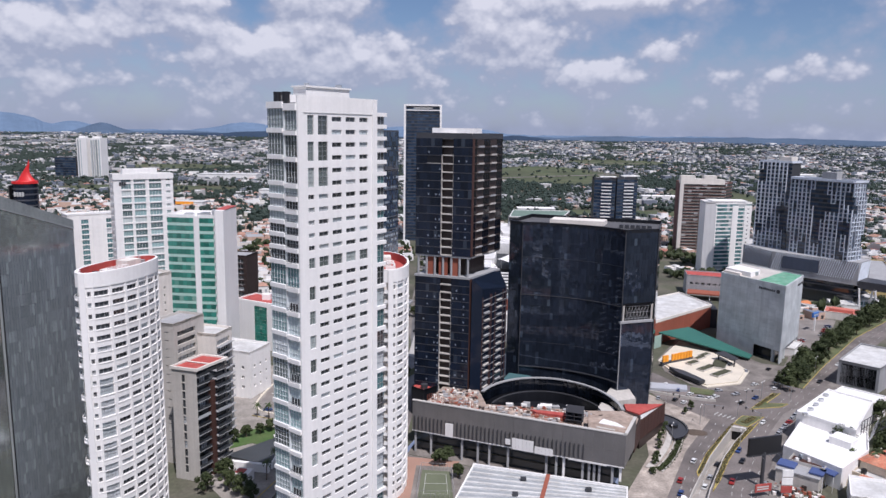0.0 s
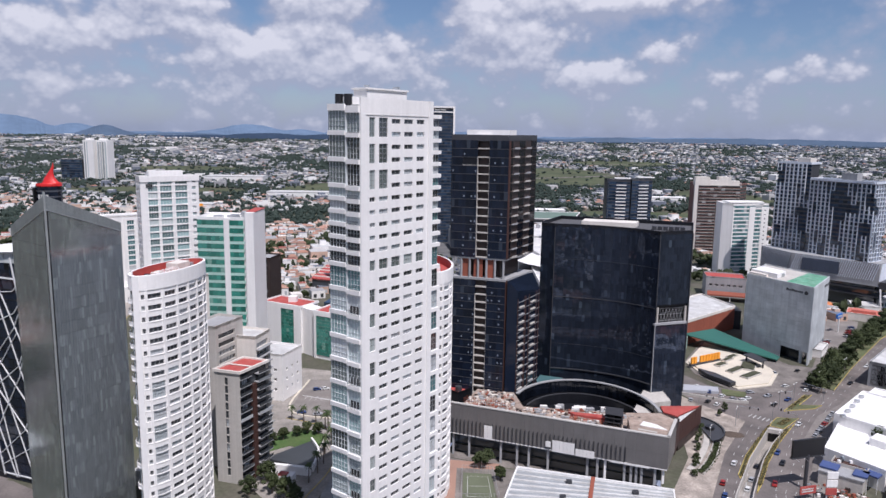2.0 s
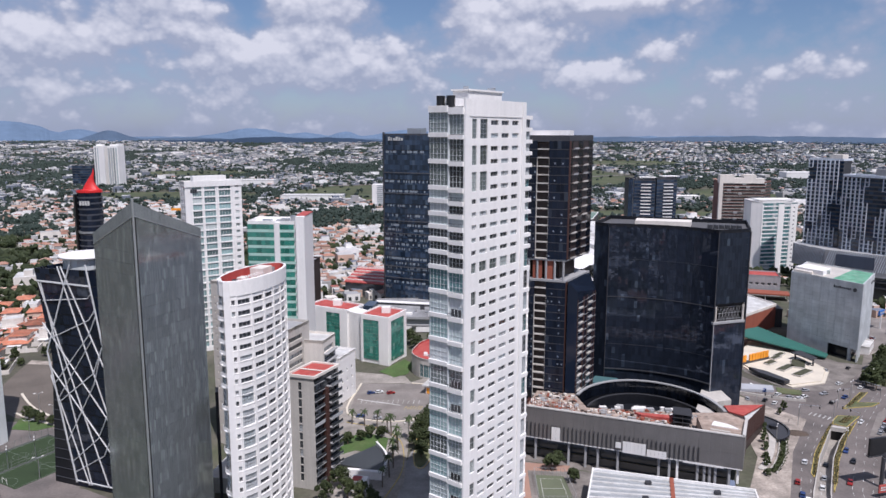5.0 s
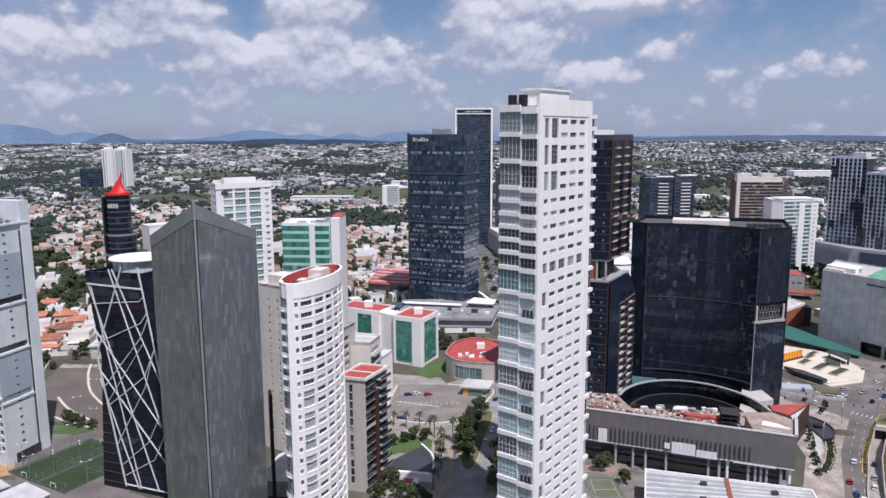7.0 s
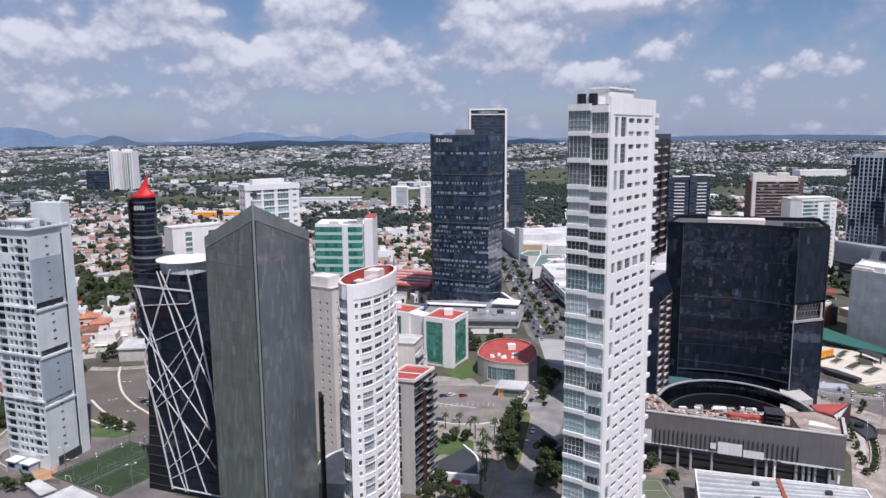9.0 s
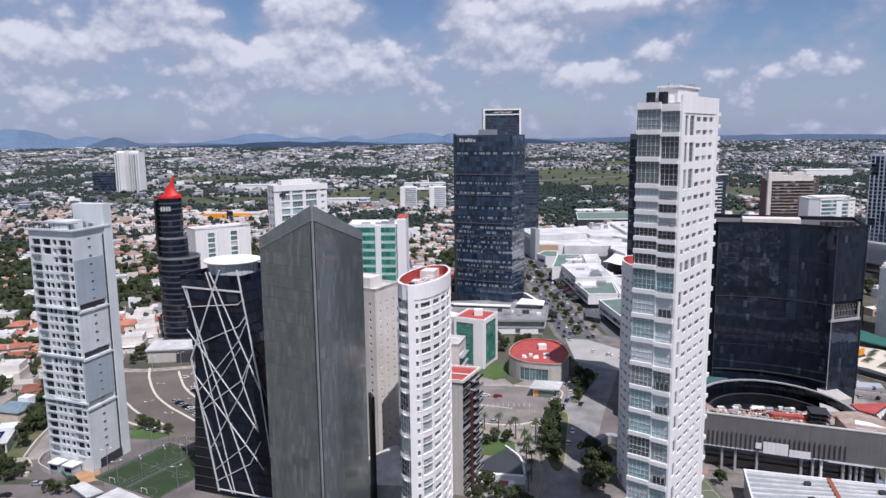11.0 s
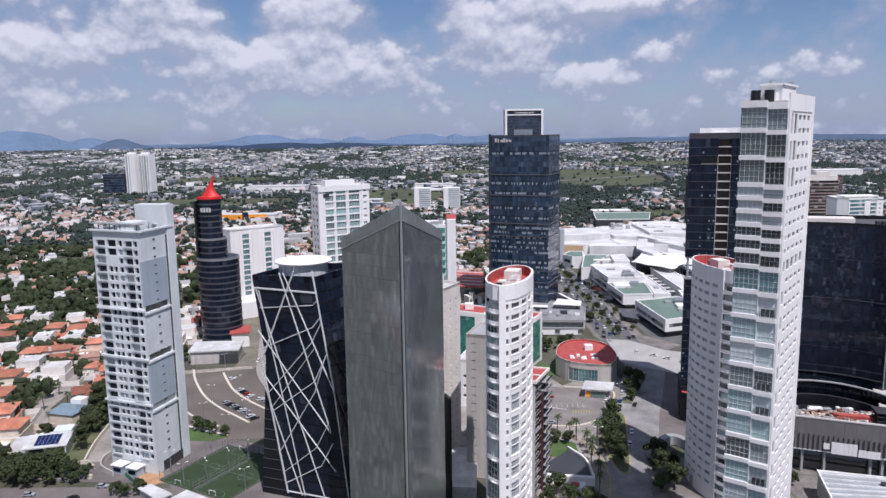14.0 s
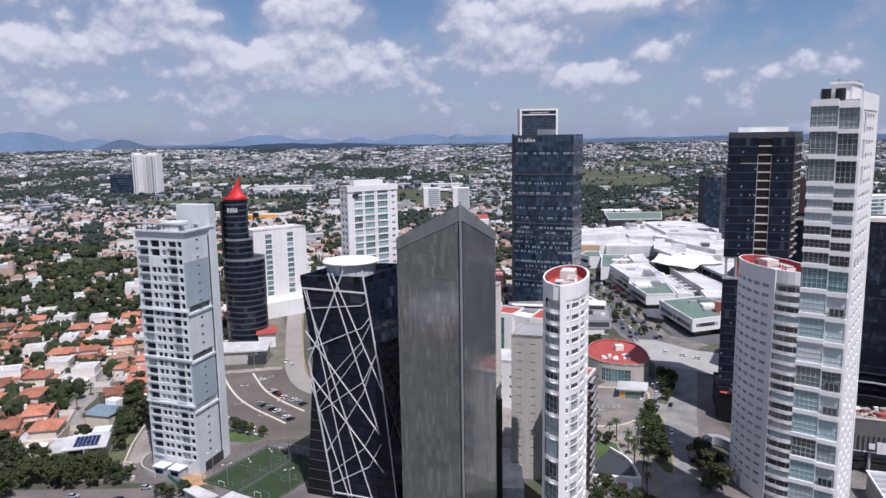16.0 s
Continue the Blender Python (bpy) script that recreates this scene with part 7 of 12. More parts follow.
# red-brick hall with a white roof, and the pink and grey shops behind
def brick_hall():
    b = thing("hall", 165, 480, 0, 0, "long brick-red hall with a white roof", "building")
    P = [(131.0, 440.0), (186, 489.0), (176, 527), (118, 482)]
    prism_part("body", P, 0, 15.0, BRICK_RED, b)
    path = Line(P[0], P[1])
    n = 14
    pieces(b, "wall_panel", pane_mesh(path.length / n, 13.5, BRICK_RED, 0.03), [spot(path, path.length * (i + 0.5) / n, 1.5, 0.08) for i in range(n)])
    prism_part("roof", inset(P, 0.2), 15.0, 15.6, WHITE_ROOF, b)
    bm = bmesh.new()
    rim(bm, inset(P, -0.3), 14.6, 16.4, 0.6)
    part("parapet", bm, CREAM, b)
    side = [(186.0, 489.0), (190, 487), (194, 512), (176, 527)]
    prism_part("dark_annex", side, 0, 13, DARK_GREY, b)
    block("shop", [(203, 592), (232, 582), (238, 604), (208, 614)], 17, GREY, "grey box shop with a red canopy", {0: dict(n=6, w=2.8, h=2.0, f=6, z0=2)}, roof=RED_ROOF)
    prism_part("canopy", [(198, 574), (232, 563), (236, 577), (203, 588)], 4.5, 5.6, BRICK_RED, thing("shop_canopy", 215, 576, 0, 0, "salmon-red shop canopy on posts", "canopy"))
    c = [o for o in scene.objects if o.name.startswith("shop_canopy")][-1]
    for x, y in ((200, 575), (215, 570), (231, 565), (234, 576), (204, 587)):
        drum("post", x, y, 0, 4.5, 0.4, WHITE, c, "", 6)
    block("office_building", [(200, 720), (216, 716), (220, 735), (203, 739)], 40, BLUE_GREY, "blue-grey office block with a red roof", {0: dict(n=4, w=2.6, h=2.0, f=3.8, z0=3)}, roof=RED_ROOF)


brick_hall()


# the large apartment complex on a hatched podium
def complex_tower(name, label, P, top, z0, seed, faces=(0,)):
    b = thing(name, P[0][0], P[0][1], 0, 0, label, "tower")
    prism_part("body", inset(P, 0.9), z0, top - 0.6, DARK_GREY, b)
    random.seed(seed)
    pale = bpy.data.materials.get("pale_frame") or surface("pale_frame", (0.62, 0.66, 0.72), 0.7, streak=0.08)
    for i in faces:
        path = Line(P[i], P[(i + 1) % 4])
        n = max(2, round(path.length / 3.6))
        w = path.length / n
        k = int((top - z0) / 3.35)
        pieces(b, "pane", pane_mesh(w, 2.3, G_NAVY, 0.1), [spot(path, w * (s + 0.5), z0 + 3.35 * j + 0.6, -0.7) for j in range(k) for s in range(n)], 60)
        kind = [random.random() < 0.74 for _ in range(n)]
        piers = bmesh.new()
        for s in range(n):
            j = 0
            while j < k:
                run = random.choice((2, 3, 3, 4))
                framed = kind[s] if random.random() < 0.8 else not kind[s]
                for q in range(j, min(k, j + run)):
                    if framed and s % 2:
                        slab_strip(piers, path, w * s, w * (s + 1), z0 + 3.35 * q, z0 + 3.35 * q + 0.42, 0.28, -0.9)
                    elif framed:
                        bm = bmesh.new()
                        slab_strip(bm, path, w * s, w * (s + 1), z0 + 3.35 * q, z0 + 3.35 * q + 0.42, 0.28, -0.9)
                        part("balcony", bm, pale, b)
                if framed:
                    for e in (w * s, w * (s + 1) - 0.42):
                        slab_strip(piers, path, e, e + 0.42, z0 + 3.35 * j, z0 + 3.35 * min(k, j + run), 0.34, -0.8)
                j += run
        part("frame_piers", piers, pale, b)["kind"] = "stuff"
    bm = bmesh.new()
    rim(bm, P, top - 1.0, top + 0.8, 0.5)
    part("parapet", bm, pale, b)
    prism_part("roof", inset(P, 0.6), top - 1.0, top - 0.5, GREY, b)
    return b, pale


def apartment_complex():
    b, pale = complex_tower("apartment_tower", "grey high-rise with an irregular grid of balconies", [(274.4, 636), (291.5, 612), (305, 622), (288, 646)], 110.3, 36, 3, (0, 3))
    prism_part("roof_house", [(286, 624), (292, 615), (300, 621), (294, 630)], 109, 114.5, CREAM, b)
    b, pale = complex_tower("apartment_tower", "broad grey high-rise with an irregular grid of balconies", [(289.0, 606), (315.6, 558), (331, 567), (304, 615)], 98.0, 36, 4, (0, 1))
    prism_part("roof_house", [(305, 588), (311, 577), (317, 580), (311, 591)], 97, 104.0, GREY, b)
    bm = bmesh.new()
    slab_strip(bm, Line((289.0, 606), (315.6, 558)), 0, 54, 96.8, 98.6, 0.6, -0.2)
    part("crown", bm, pale, b)
    q = thing("podium", 305, 590, 0, 0, "grey podium clad in diagonal metal louvres", "building")
    P = [(268, 640), (277, 602), (322, 552), (340, 568), (310, 650)]
    prism_part("body", P, 18, 36, GREY, q)
    prism_part("ground_floor", inset(P, 3), 0, 18, G_DARK, q)
    for i in (0, 1, 2):
        path = Line(P[i], P[i + 1])
        s = 0.0
        while s < path.length - 4:
            bm = bmesh.new()
            p0, p1 = spot(path, s, 22, 0.35).translation, spot(path, s + 4, 35.5, 0.35).translation
            tube(bm, p0, p1, 0.32, sides=4)
            part("louvre", bm, pale, q)
            s += 1.7
    bm = bmesh.new()
    slab_strip(bm, Line(P[1], P[2]), 9, 38, 23.5, 33.5, 0.9, 0.5)
    part("dark_screen", bm, surface("dark_blue_screen", (0.06, 0.075, 0.11), 0.5, streak=0.1), q, "dark blue screen panel")
    for z in (9, 14, 18):
        prism_part("floor_slab", inset(P, -0.4), z, z + 0.9, DARK_GREY if z < 18 else GREY, q)
    prism_part("wing", [(322, 551), (336, 536), (348, 550), (336, 566)], 16, 22, DARK_GREY, q)
    for i in range(4):
        bm = bmesh.new()
        x, y = 324 + i * 4, 549 - i * 4
        tube(bm, (x, y, 0), (x + (2.5 if i % 2 else -2), y, 16.5), 0.7, sides=8)
        part("slanted_column", bm, WHITE, q)


apartment_complex()


def banded_pair():
    b = banded("office_tower", "white and teal office tower with a blank white strip", [(248, 685.5), (256, 680), (293, 688), (290, 712), (252, 712)], 68.5, 3.7, WHITE, G_TEAL, (1,), 1.1, 3.0, 0)
    path = Line((256, 680), (293, 688))
    for s0, s1 in ((0, 1.2), (17.5, 23.5), (30.5, 38)):
        bm = bmesh.new()
        slab_strip(bm, path, s0, min(s1, path.length), 0, 66, 0.45, -0.2)
        part("white_pier", bm, WHITE, b)
    prism_part("roof_canopy", [(253, 682), (287, 685.5), (287, 700), (253, 700)], 69.5, 70.6, WHITE, b)
    pieces(b, "vent", pane_mesh(1.4, 1.2, DARK_GREY), [spot(path, 34, 6 + 4.0 * k, 0.5) for k in range(15)])
    b = banded("apartment_tower", "brown banded tower with a cream crown", [(261, 801), (309, 797), (322, 812), (318, 830), (264, 828)], 79.5, 3.5, surface("brown_brick", (0.17, 0.085, 0.07), 0.8, streak=0.15), G_DARK, (0, 1), 0.9, 4.0, 0)
    path = Line((261, 801), (309, 797))
    k = 0
    for z in np.arange(4, 78, 3.5):
        bm = bmesh.new()
        slab_strip(bm, path, 3, path.length, z, z + 0.4, 1.1, -0.1)
        part("balcony_slab", bm, BEIGE, b)
        k += 1
    bm = bmesh.new()
    slab_strip(bm, path, -0.5, 3.2, 0, 87, 0.6, -3)
    part("cream_pier", bm, CREAM, b)
    for s0, s1, z1 in ((0, 15, 86.8), (15, 25, 83.5), (25, 38, 87.2), (38, 47, 83)):
        bm = bmesh.new()
        slab_strip(bm, path, s0, s1, 78.0, z1, 0.3, -10)
        part("crown", bm, CREAM, b)
    # dark twin slabs with white balconies
    for pts, top, lab in (([(163, 789.5), (185.5, 785), (188, 800), (166, 804)], 82.5, "dark apartment slab with pale balconies"), ([(187.5, 788), (210.5, 791), (208, 806), (186, 803)], 83.5, "dark apartment slab with a slanted white roof blade")):
        b = banded("apartment_tower", lab, pts, top, 3.6, DARK_GREY, G_NAVY, (0,), 0.8, 3.6, 0)
        path = Line(pts[0], pts[1])
        for z in np.arange(5, top - 3, 3.6):
            bm = bmesh.new()
            slab_strip(bm, path, path.length * 0.34, path.length * 0.80, z, z + 0.9, 1.2, -0.1)
            part("balcony", bm, WHITE, b)
        bm = bmesh.new()
        slab_strip(bm, path, path.length * 0.25, path.length + (2 if top > 83 else 0), top + 2.0, top + 2.8, 1.0, -8)
        part("roof_blade", bm, WHITE, b)
        bm = bmesh.new()
        slab_strip(bm, path, path.length * 0.4, path.length * 0.9, top, top + 2.0, -1, -6)
        part("roof_house", bm, GREY, b)


banded_pair()

# twin white towers joined by a beam
_b = thing("apartment_tower", -150, 1330, 0, 0, "pair of white ribbed towers joined by a roof beam", "tower")
for _x in (-174, -121):
    prism_part("tower_body", [(_x, 1318), (_x + 30, 1318), (_x + 30, 1340), (_x, 1340)], 0, 39, WHITE, _b)
    for _k in range(10):
        _m = bmesh.new()
        box(_m, _x + 9, _x + 29, 1317.2, 1318.2, 3 + 3.7 * _k, 4.5 + 3.7 * _k)
        part("window_band", _m, G_GREY, _b)
_m = bmesh.new()
box(_m, -146, -120, 1322, 1334, 34, 37)
part("roof_beam", _m, WHITE, _b)
_m = bmesh.new()
tube(_m, (-124, 1320, 60), (-118, 1320, 12), 0.8, 0.8, 6)
part("mast", _m, WHITE, _b)

# far white twin towers and the blue block beside them
_b = thing("apartment_tower", -836, 1712, 0, 0, "distant pair of white apartment towers", "tower")
for _x0, _x1, _z in ((-866, -839, 100), (-834, -806, 100)):
    prism_part("tower_body", [(_x0, 1716), (_x1, 1709), (_x1 + 4, 1735), (_x0 + 4, 1742)], 0, _z, WHITE, _b)
    for _i in range(4):
        _m = bmesh.new()
        _t = _x0 + 3.5 + _i * 6.2
        box(_m, _t, _t + 3.0, 1709.5 - (_t + 866) * 0.11 + 4.5, 1714, 4, _z - 4)
        part("window_strip", _m, G_GREY, _b)
    _m = bmesh.new()
    box(_m, _x0 + 6, _x1 - 6, 1718, 1730, _z, _z + 4)
    part("roof_house", _m, WHITE, _b)
banded("office_building", "distant blue glass office block", [(-925, 1725), (-872, 1719), (-868, 1745), (-921, 1751)], 54, 6.0, DARK_GREY, G_NAVY, (0,), 1.2, 7.0, 0)


# ---- streets and open ground ----
def sheet(name, pts, z, mat, label, category="ground", thick=0.3, kind="structure"):
    bm = bmesh.new()
    a = sum(pts[i][0] * pts[(i + 1) % len(pts)][1] - pts[(i + 1) % len(pts)][0] * pts[i][1] for i in range(len(pts)))
    prism(bm, pts if a > 0 else pts[::-1], z - thick, z)
    return tagged(part(name, bm, mat), label, category, kind=kind)


def ribbon(bm, line, width, z0, z1):
    """A band of constant width along a plan polyline."""
    n = len(line)
    rows = []
    for i in range(n):
        a, b = Vector(line[max(0, i - 1)]), Vector(line[min(n - 1, i + 1)])
        u = (b - a).normalized()
        m = Vector((-u.y, u.x)) * width / 2
        p = Vector(line[i])
        rows.append([bm.verts.new((*q, z)) for q, z in ((p - m, z0), (p + m, z0), (p + m, z1), (p - m, z1))])
    for r, t in zip(rows, rows[1:]):
        for j in range(4):
            k = (j + 1) % 4
            bm.faces.new((r[j], r[k], t[k], t[j]))
    bm.faces.new(rows[0][::-1])
    bm.faces.new(rows[-1])


def smooth(pts, k=6):
    """A smooth polyline through plan points."""
    P = [Vector(p) for p in pts]
    P = [P[0] * 2 - P[1], *P, P[-1] * 2 - P[-2]]
    out = []
    for i in range(1, len(P) - 2):
        for j in range(k):
            t = j / k
            out.append(0.5 * ((2 * P[i]) + (P[i + 1] - P[i - 1]) * t + (2 * P[i - 1] - 5 * P[i] + 4 * P[i + 1] - P[i + 2]) * t * t + (3 * P[i] - P[i - 1] - 3 * P[i + 1] + P[i + 2]) * t ** 3))
    out.append(P[-2])
    return [tuple(p) for p in out]


def street(name, line, width, z, mat, label, category="road"):
    bm = bmesh.new()
    ribbon(bm, line, width, z - 0.3, z)
    return tagged(part(name, bm, mat), label, category, kind="structure")


def kerb(line, mat=PAINT_YELLOW, w=0.3, h=0.25, label="painted kerb"):
    bm = bmesh.new()
    ribbon(bm, line, w, -0.1, h)
    return tagged(part("kerb", bm, mat), label, "kerb", kind="structure")


def dashes(line, mat=PAINT_WHITE, w=0.16, dash=3.0, gap=6.0, z=0.075, solid=False):
    """Painted lane marks, as one strip set per lane line."""
    P = [Vector(p) for p in line]
    bm = bmesh.new()
    for a, b in zip(P, P[1:]):
        L = (b - a).length
        u = (b - a) / L
        m = Vector((-u.y, u.x)) * w / 2
        s = 0.0
        while s < L:
            e = L if solid else min(L, s + dash)
            p, q = a + u * s, a + u * e
            bm.faces.new([bm.verts.new((*c, z)) for c in (p - m, q - m, q + m, p + m)])
            s = e + gap
    return tagged(part("lane_mark", bm, mat), "worn lane markings", "marking", kind="structure")


def offset(line, d):
    """The polyline moved to its left by d."""
    n, out = len(line), []
    for i in range(n):
        a, b = Vector(line[max(0, i - 1)]), Vector(line[min(n - 1, i + 1)])
        u = (b - a).normalized()
        out.append(tuple(Vector(line[i]) + Vector((-u.y, u.x)) * d))
    return out


# the boulevard with its underpass, seen from the side of the plaza
LEFT_EDGE = [(44, 170), (66, 212), (84, 249), (104, 289), (127, 324), (164, 365), (203, 404), (257, 465), (349, 557), (520, 730)]
RIGHT_EDGE = [(92, 170), (105, 215), (120, 252), (157, 314), (181, 344), (236, 405), (295, 467), (388, 560), (558, 732)]
sheet("road", [(44, 170), (66, 212), (84, 249), (104, 289), (127, 324), (134.2, 315.6), (124.2, 300.8), (112.6, 283.8), (95.6, 254.8), (81.9, 229), (78, 170)], 0.04, ASPHALT, "grey asphalt boulevard lanes", "road")
sheet("road", [(92, 170), (105, 215), (120, 252), (157, 314), (139.9, 312.9), (128.6, 298.8), (117.2, 282), (101.9, 254.8), (87.6, 226), (81.9, 229), (78, 170)], 0.04, ASPHALT, "grey asphalt boulevard lanes", "road")
sheet("road", [(127, 324), (134.2, 315.6), (139.9, 312.9), (157, 314), (181, 344), (236, 405), (295, 467), (388, 560), (558, 732), (520, 730), (349, 557), (257, 465), (203, 404), (164, 365)], 0.04, ASPHALT, "grey asphalt boulevard and crossing", "road")
sheet("road", [(127, 324), (164, 365), (150, 362), (128, 372), (118, 392), (112, 420), (100, 440), (92, 430), (104, 400), (106, 366), (113, 345)], 0.045, ASPHALT, "side street between plaza and hotel", "road")
sheet("pavement", [(66, 212), (84, 249), (104, 289), (127, 324), (113, 345), (104, 362), (96, 330), (87, 284), (71, 254), (52, 214)], 0.16, DUST, "dusty concrete pavement along the boulevard", "pavement")
sheet("pavement", [(150, 362), (164, 365), (203, 404), (228, 435), (222, 442), (199, 405), (188, 410), (174, 448), (152, 455), (128, 414), (126, 392), (136, 366)], 0.14, PAVING, "concrete pavement round the plaza", "pavement")
sheet("pavement", [(120, 252), (157, 314), (181, 344), (236, 405), (242, 400), (190, 343), (165, 308), (131, 250), (112, 215), (105, 215)], 0.16, PAVING, "concrete pavement with shop forecourts", "pavement")
sheet("pavement", [(-70, 200), (66, 200), (84, 249), (70, 248.6), (-40, 292.2), (-50, 240)], 0.09, PAVING, "concrete yards between the towers", "pavement")


def underpass():
    b = tagged(new("underpass"), "curving concrete ramp down to an underpass mouth", "underpass", kind="structure")
    bm = bmesh.new()
    rows = [(bm.verts.new((*l, z)), bm.verts.new((*r, z))) for l, r, z in zip(RAMP_LEFT, RAMP_RIGHT, RAMP_LEVEL)]
    for p, q in zip(rows, rows[1:]):
        bm.faces.new((p[0], p[1], q[1], q[0]))
    part("ramp", bm, surface("ramp_concrete", (0.36, 0.33, 0.30), 0.9, grain=(1.2, 0.15), stain=(0.1, 0.25), tint=(0.26, 0.24, 0.22)), b)
    for line, s in ((RAMP_LEFT, -0.4), (RAMP_RIGHT, 0.4)):
        bm = bmesh.new()
        rows = [[bm.verts.new(c) for c in ((x, y, z - 0.2), (x, y, 0.75), (x + s, y, 0.75), (x + s, y, z - 0.2))] for (x, y), z in zip(line, RAMP_LEVEL)]
        for p, q in zip(rows, rows[1:]):
            for k in range(4):
                bm.faces.new((p[k], p[(k + 1) % 4], q[(k + 1) % 4], q[k]))
        bm.faces.new(rows[0])
        bm.faces.new(rows[-1][::-1])
        bmesh.ops.recalc_face_normals(bm, faces=bm.faces)
        part("retaining_wall", bm, BEIGE, b)
    l, r = RAMP_LEFT[-1], RAMP_RIGHT[-1]
    # a black face stands in for the shade inside the tunnel
    bm = bmesh.new()
    bm.faces.new([bm.verts.new(x) for x in ((*r, -5.8), (*l, -5.8), (*l, -0.9), (*r, -0.9))])
    part("tunnel_mouth", bm, TANK, b)
    bm = bmesh.new()
    prism(bm, [(l[0] - 1.4, l[1] - 1.6), (r[0] - 1.4, r[1] - 1.6), (r[0] + 0.4, r[1]), (l[0], l[1] + 0.3)], -1.0, 0.9)
    part("bridge_deck", bm, BEIGE, b)


underpass()


def hedge(line, width, h, label, seed, mat):
    """A low planted strip: small leaf blades crowded along a line."""
    rnd = random.Random(seed)
    verts, faces = [], []
    for (ax, ay), (bx, by) in zip(line, line[1:]):
        d = math.hypot(bx - ax, by - ay)
        for _ in range(int(d * width * 9)):
            t, o = rnd.random(), rnd.uniform(-0.5, 0.5) * width
            p = Vector((ax + (bx - ax) * t - (by - ay) / d * o, ay + (by - ay) * t + (bx - ax) / d * o, 0.22 + h * rnd.random() ** 0.6))
            n = Vector((rnd.gauss(0, 0.6), rnd.gauss(0, 0.6), 1)).normalized()
            a = n.orthogonal().normalized()
            a.rotate(Matrix.Rotation(rnd.uniform(0, 6.28), 3, n))
            e, s = n.cross(a), rnd.uniform(0.12, 0.26)
            k = len(verts)
            verts += [p - a * s - e * s, p + a * s - e * s, p + a * s + e * s, p - a * s + e * s]
            faces.append((k, k + 1, k + 2, k + 3))
    me = bpy.data.meshes.new("hedge")
    me.from_pydata([tuple(v) for v in verts], [], faces)
    me.materials.append(mat)
    tagged(new("hedge", me), label, "hedge", kind="stuff")


SHRUB = surface("dry_shrub", (0.085, 0.085, 0.030), 0.9, grain=(2.5, 0.4), stain=(0.5, 0.4), tint=(0.16, 0.115, 0.045))
VERGE_LEFT = [(101.5, 266.5), (102.2, 270.0), (112.2, 287.3), (123.9, 303.7), (137.4, 320.8), (134.0, 316.2), (124.0, 301.4), (112.4, 284.4)]
VERGE_RIGHT = [(103.0, 254.6), (109.3, 264.0), (118.7, 280.5), (132.7, 301.0), (149.5, 322.3), (140.6, 312.8), (129.2, 298.6), (117.8, 281.8)]
ISLAND_NEAR = [(144.1, 328.9), (138.5, 322.5), (136.5, 318.8), (141.2, 315.6), (154.1, 328.1)]
ISLAND_FAR = [(151.2, 337.4), (158.0, 339.0), (168.0, 341.0), (174.0, 345.4), (163.0, 346.0), (176.3, 360.1), (172.3, 360.0)]
for _v, _l in ((VERGE_LEFT, "narrow planted verge beside the ramp"), (VERGE_RIGHT, "narrow planted verge beside the ramp"), (ISLAND_NEAR, "traffic island with sparse grass"), (ISLAND_FAR, "traffic island with sparse grass")):
    sheet("verge", _v if _v is not VERGE_LEFT and _v is not ISLAND_NEAR else _v[::-1], 0.2, GRASS, _l, "verge")
    kerb(_v + [_v[0]])
hedge([(102.4, 267.5), (112.4, 285.8), (124.0, 302.5), (135.4, 317.8)], 1.3, 0.9, "low dry shrubs on the verge of the ramp", 3, SHRUB)
hedge([(106.5, 260.5), (118.2, 281.2), (131.0, 299.9), (142.5, 314.8)], 1.7, 0.9, "low dry shrubs on the verge of the ramp", 4, SHRUB)
hedge([(141.0, 320.0), (149.0, 326.5)], 3.0, 0.5, "low shrubs on a traffic island", 5, SHRUB)
hedge([(156.0, 341.0), (173.0, 358.5)], 1.8, 0.7, "low shrubs on a traffic island", 6, SHRUB)
MEDIAN = [(189, 370), (222, 411), (273, 470), (332, 526), (520, 715)]
_m = bmesh.new()
ribbon(_m, MEDIAN, 7.0, -0.1, 0.25)
tagged(part("verge", _m, GRASS), "tree-planted median of the boulevard", "verge", kind="structure")
kerb(offset(MEDIAN, 3.6))
kerb(offset(MEDIAN, -3.6))
for _d in (3.4, 6.8, 10.2):
    dashes(offset(LEFT_EDGE, -_d)[1:5])
    dashes(offset(LEFT_EDGE, -_d)[5:9])
    dashes(offset(RIGHT_EDGE, _d)[1:8])
for _i in range(7):
    dashes([(131 + _i * 1.5, 330 - _i * 1.4), (134 + _i * 1.5, 333 - _i * 1.4)], w=0.5, solid=True)

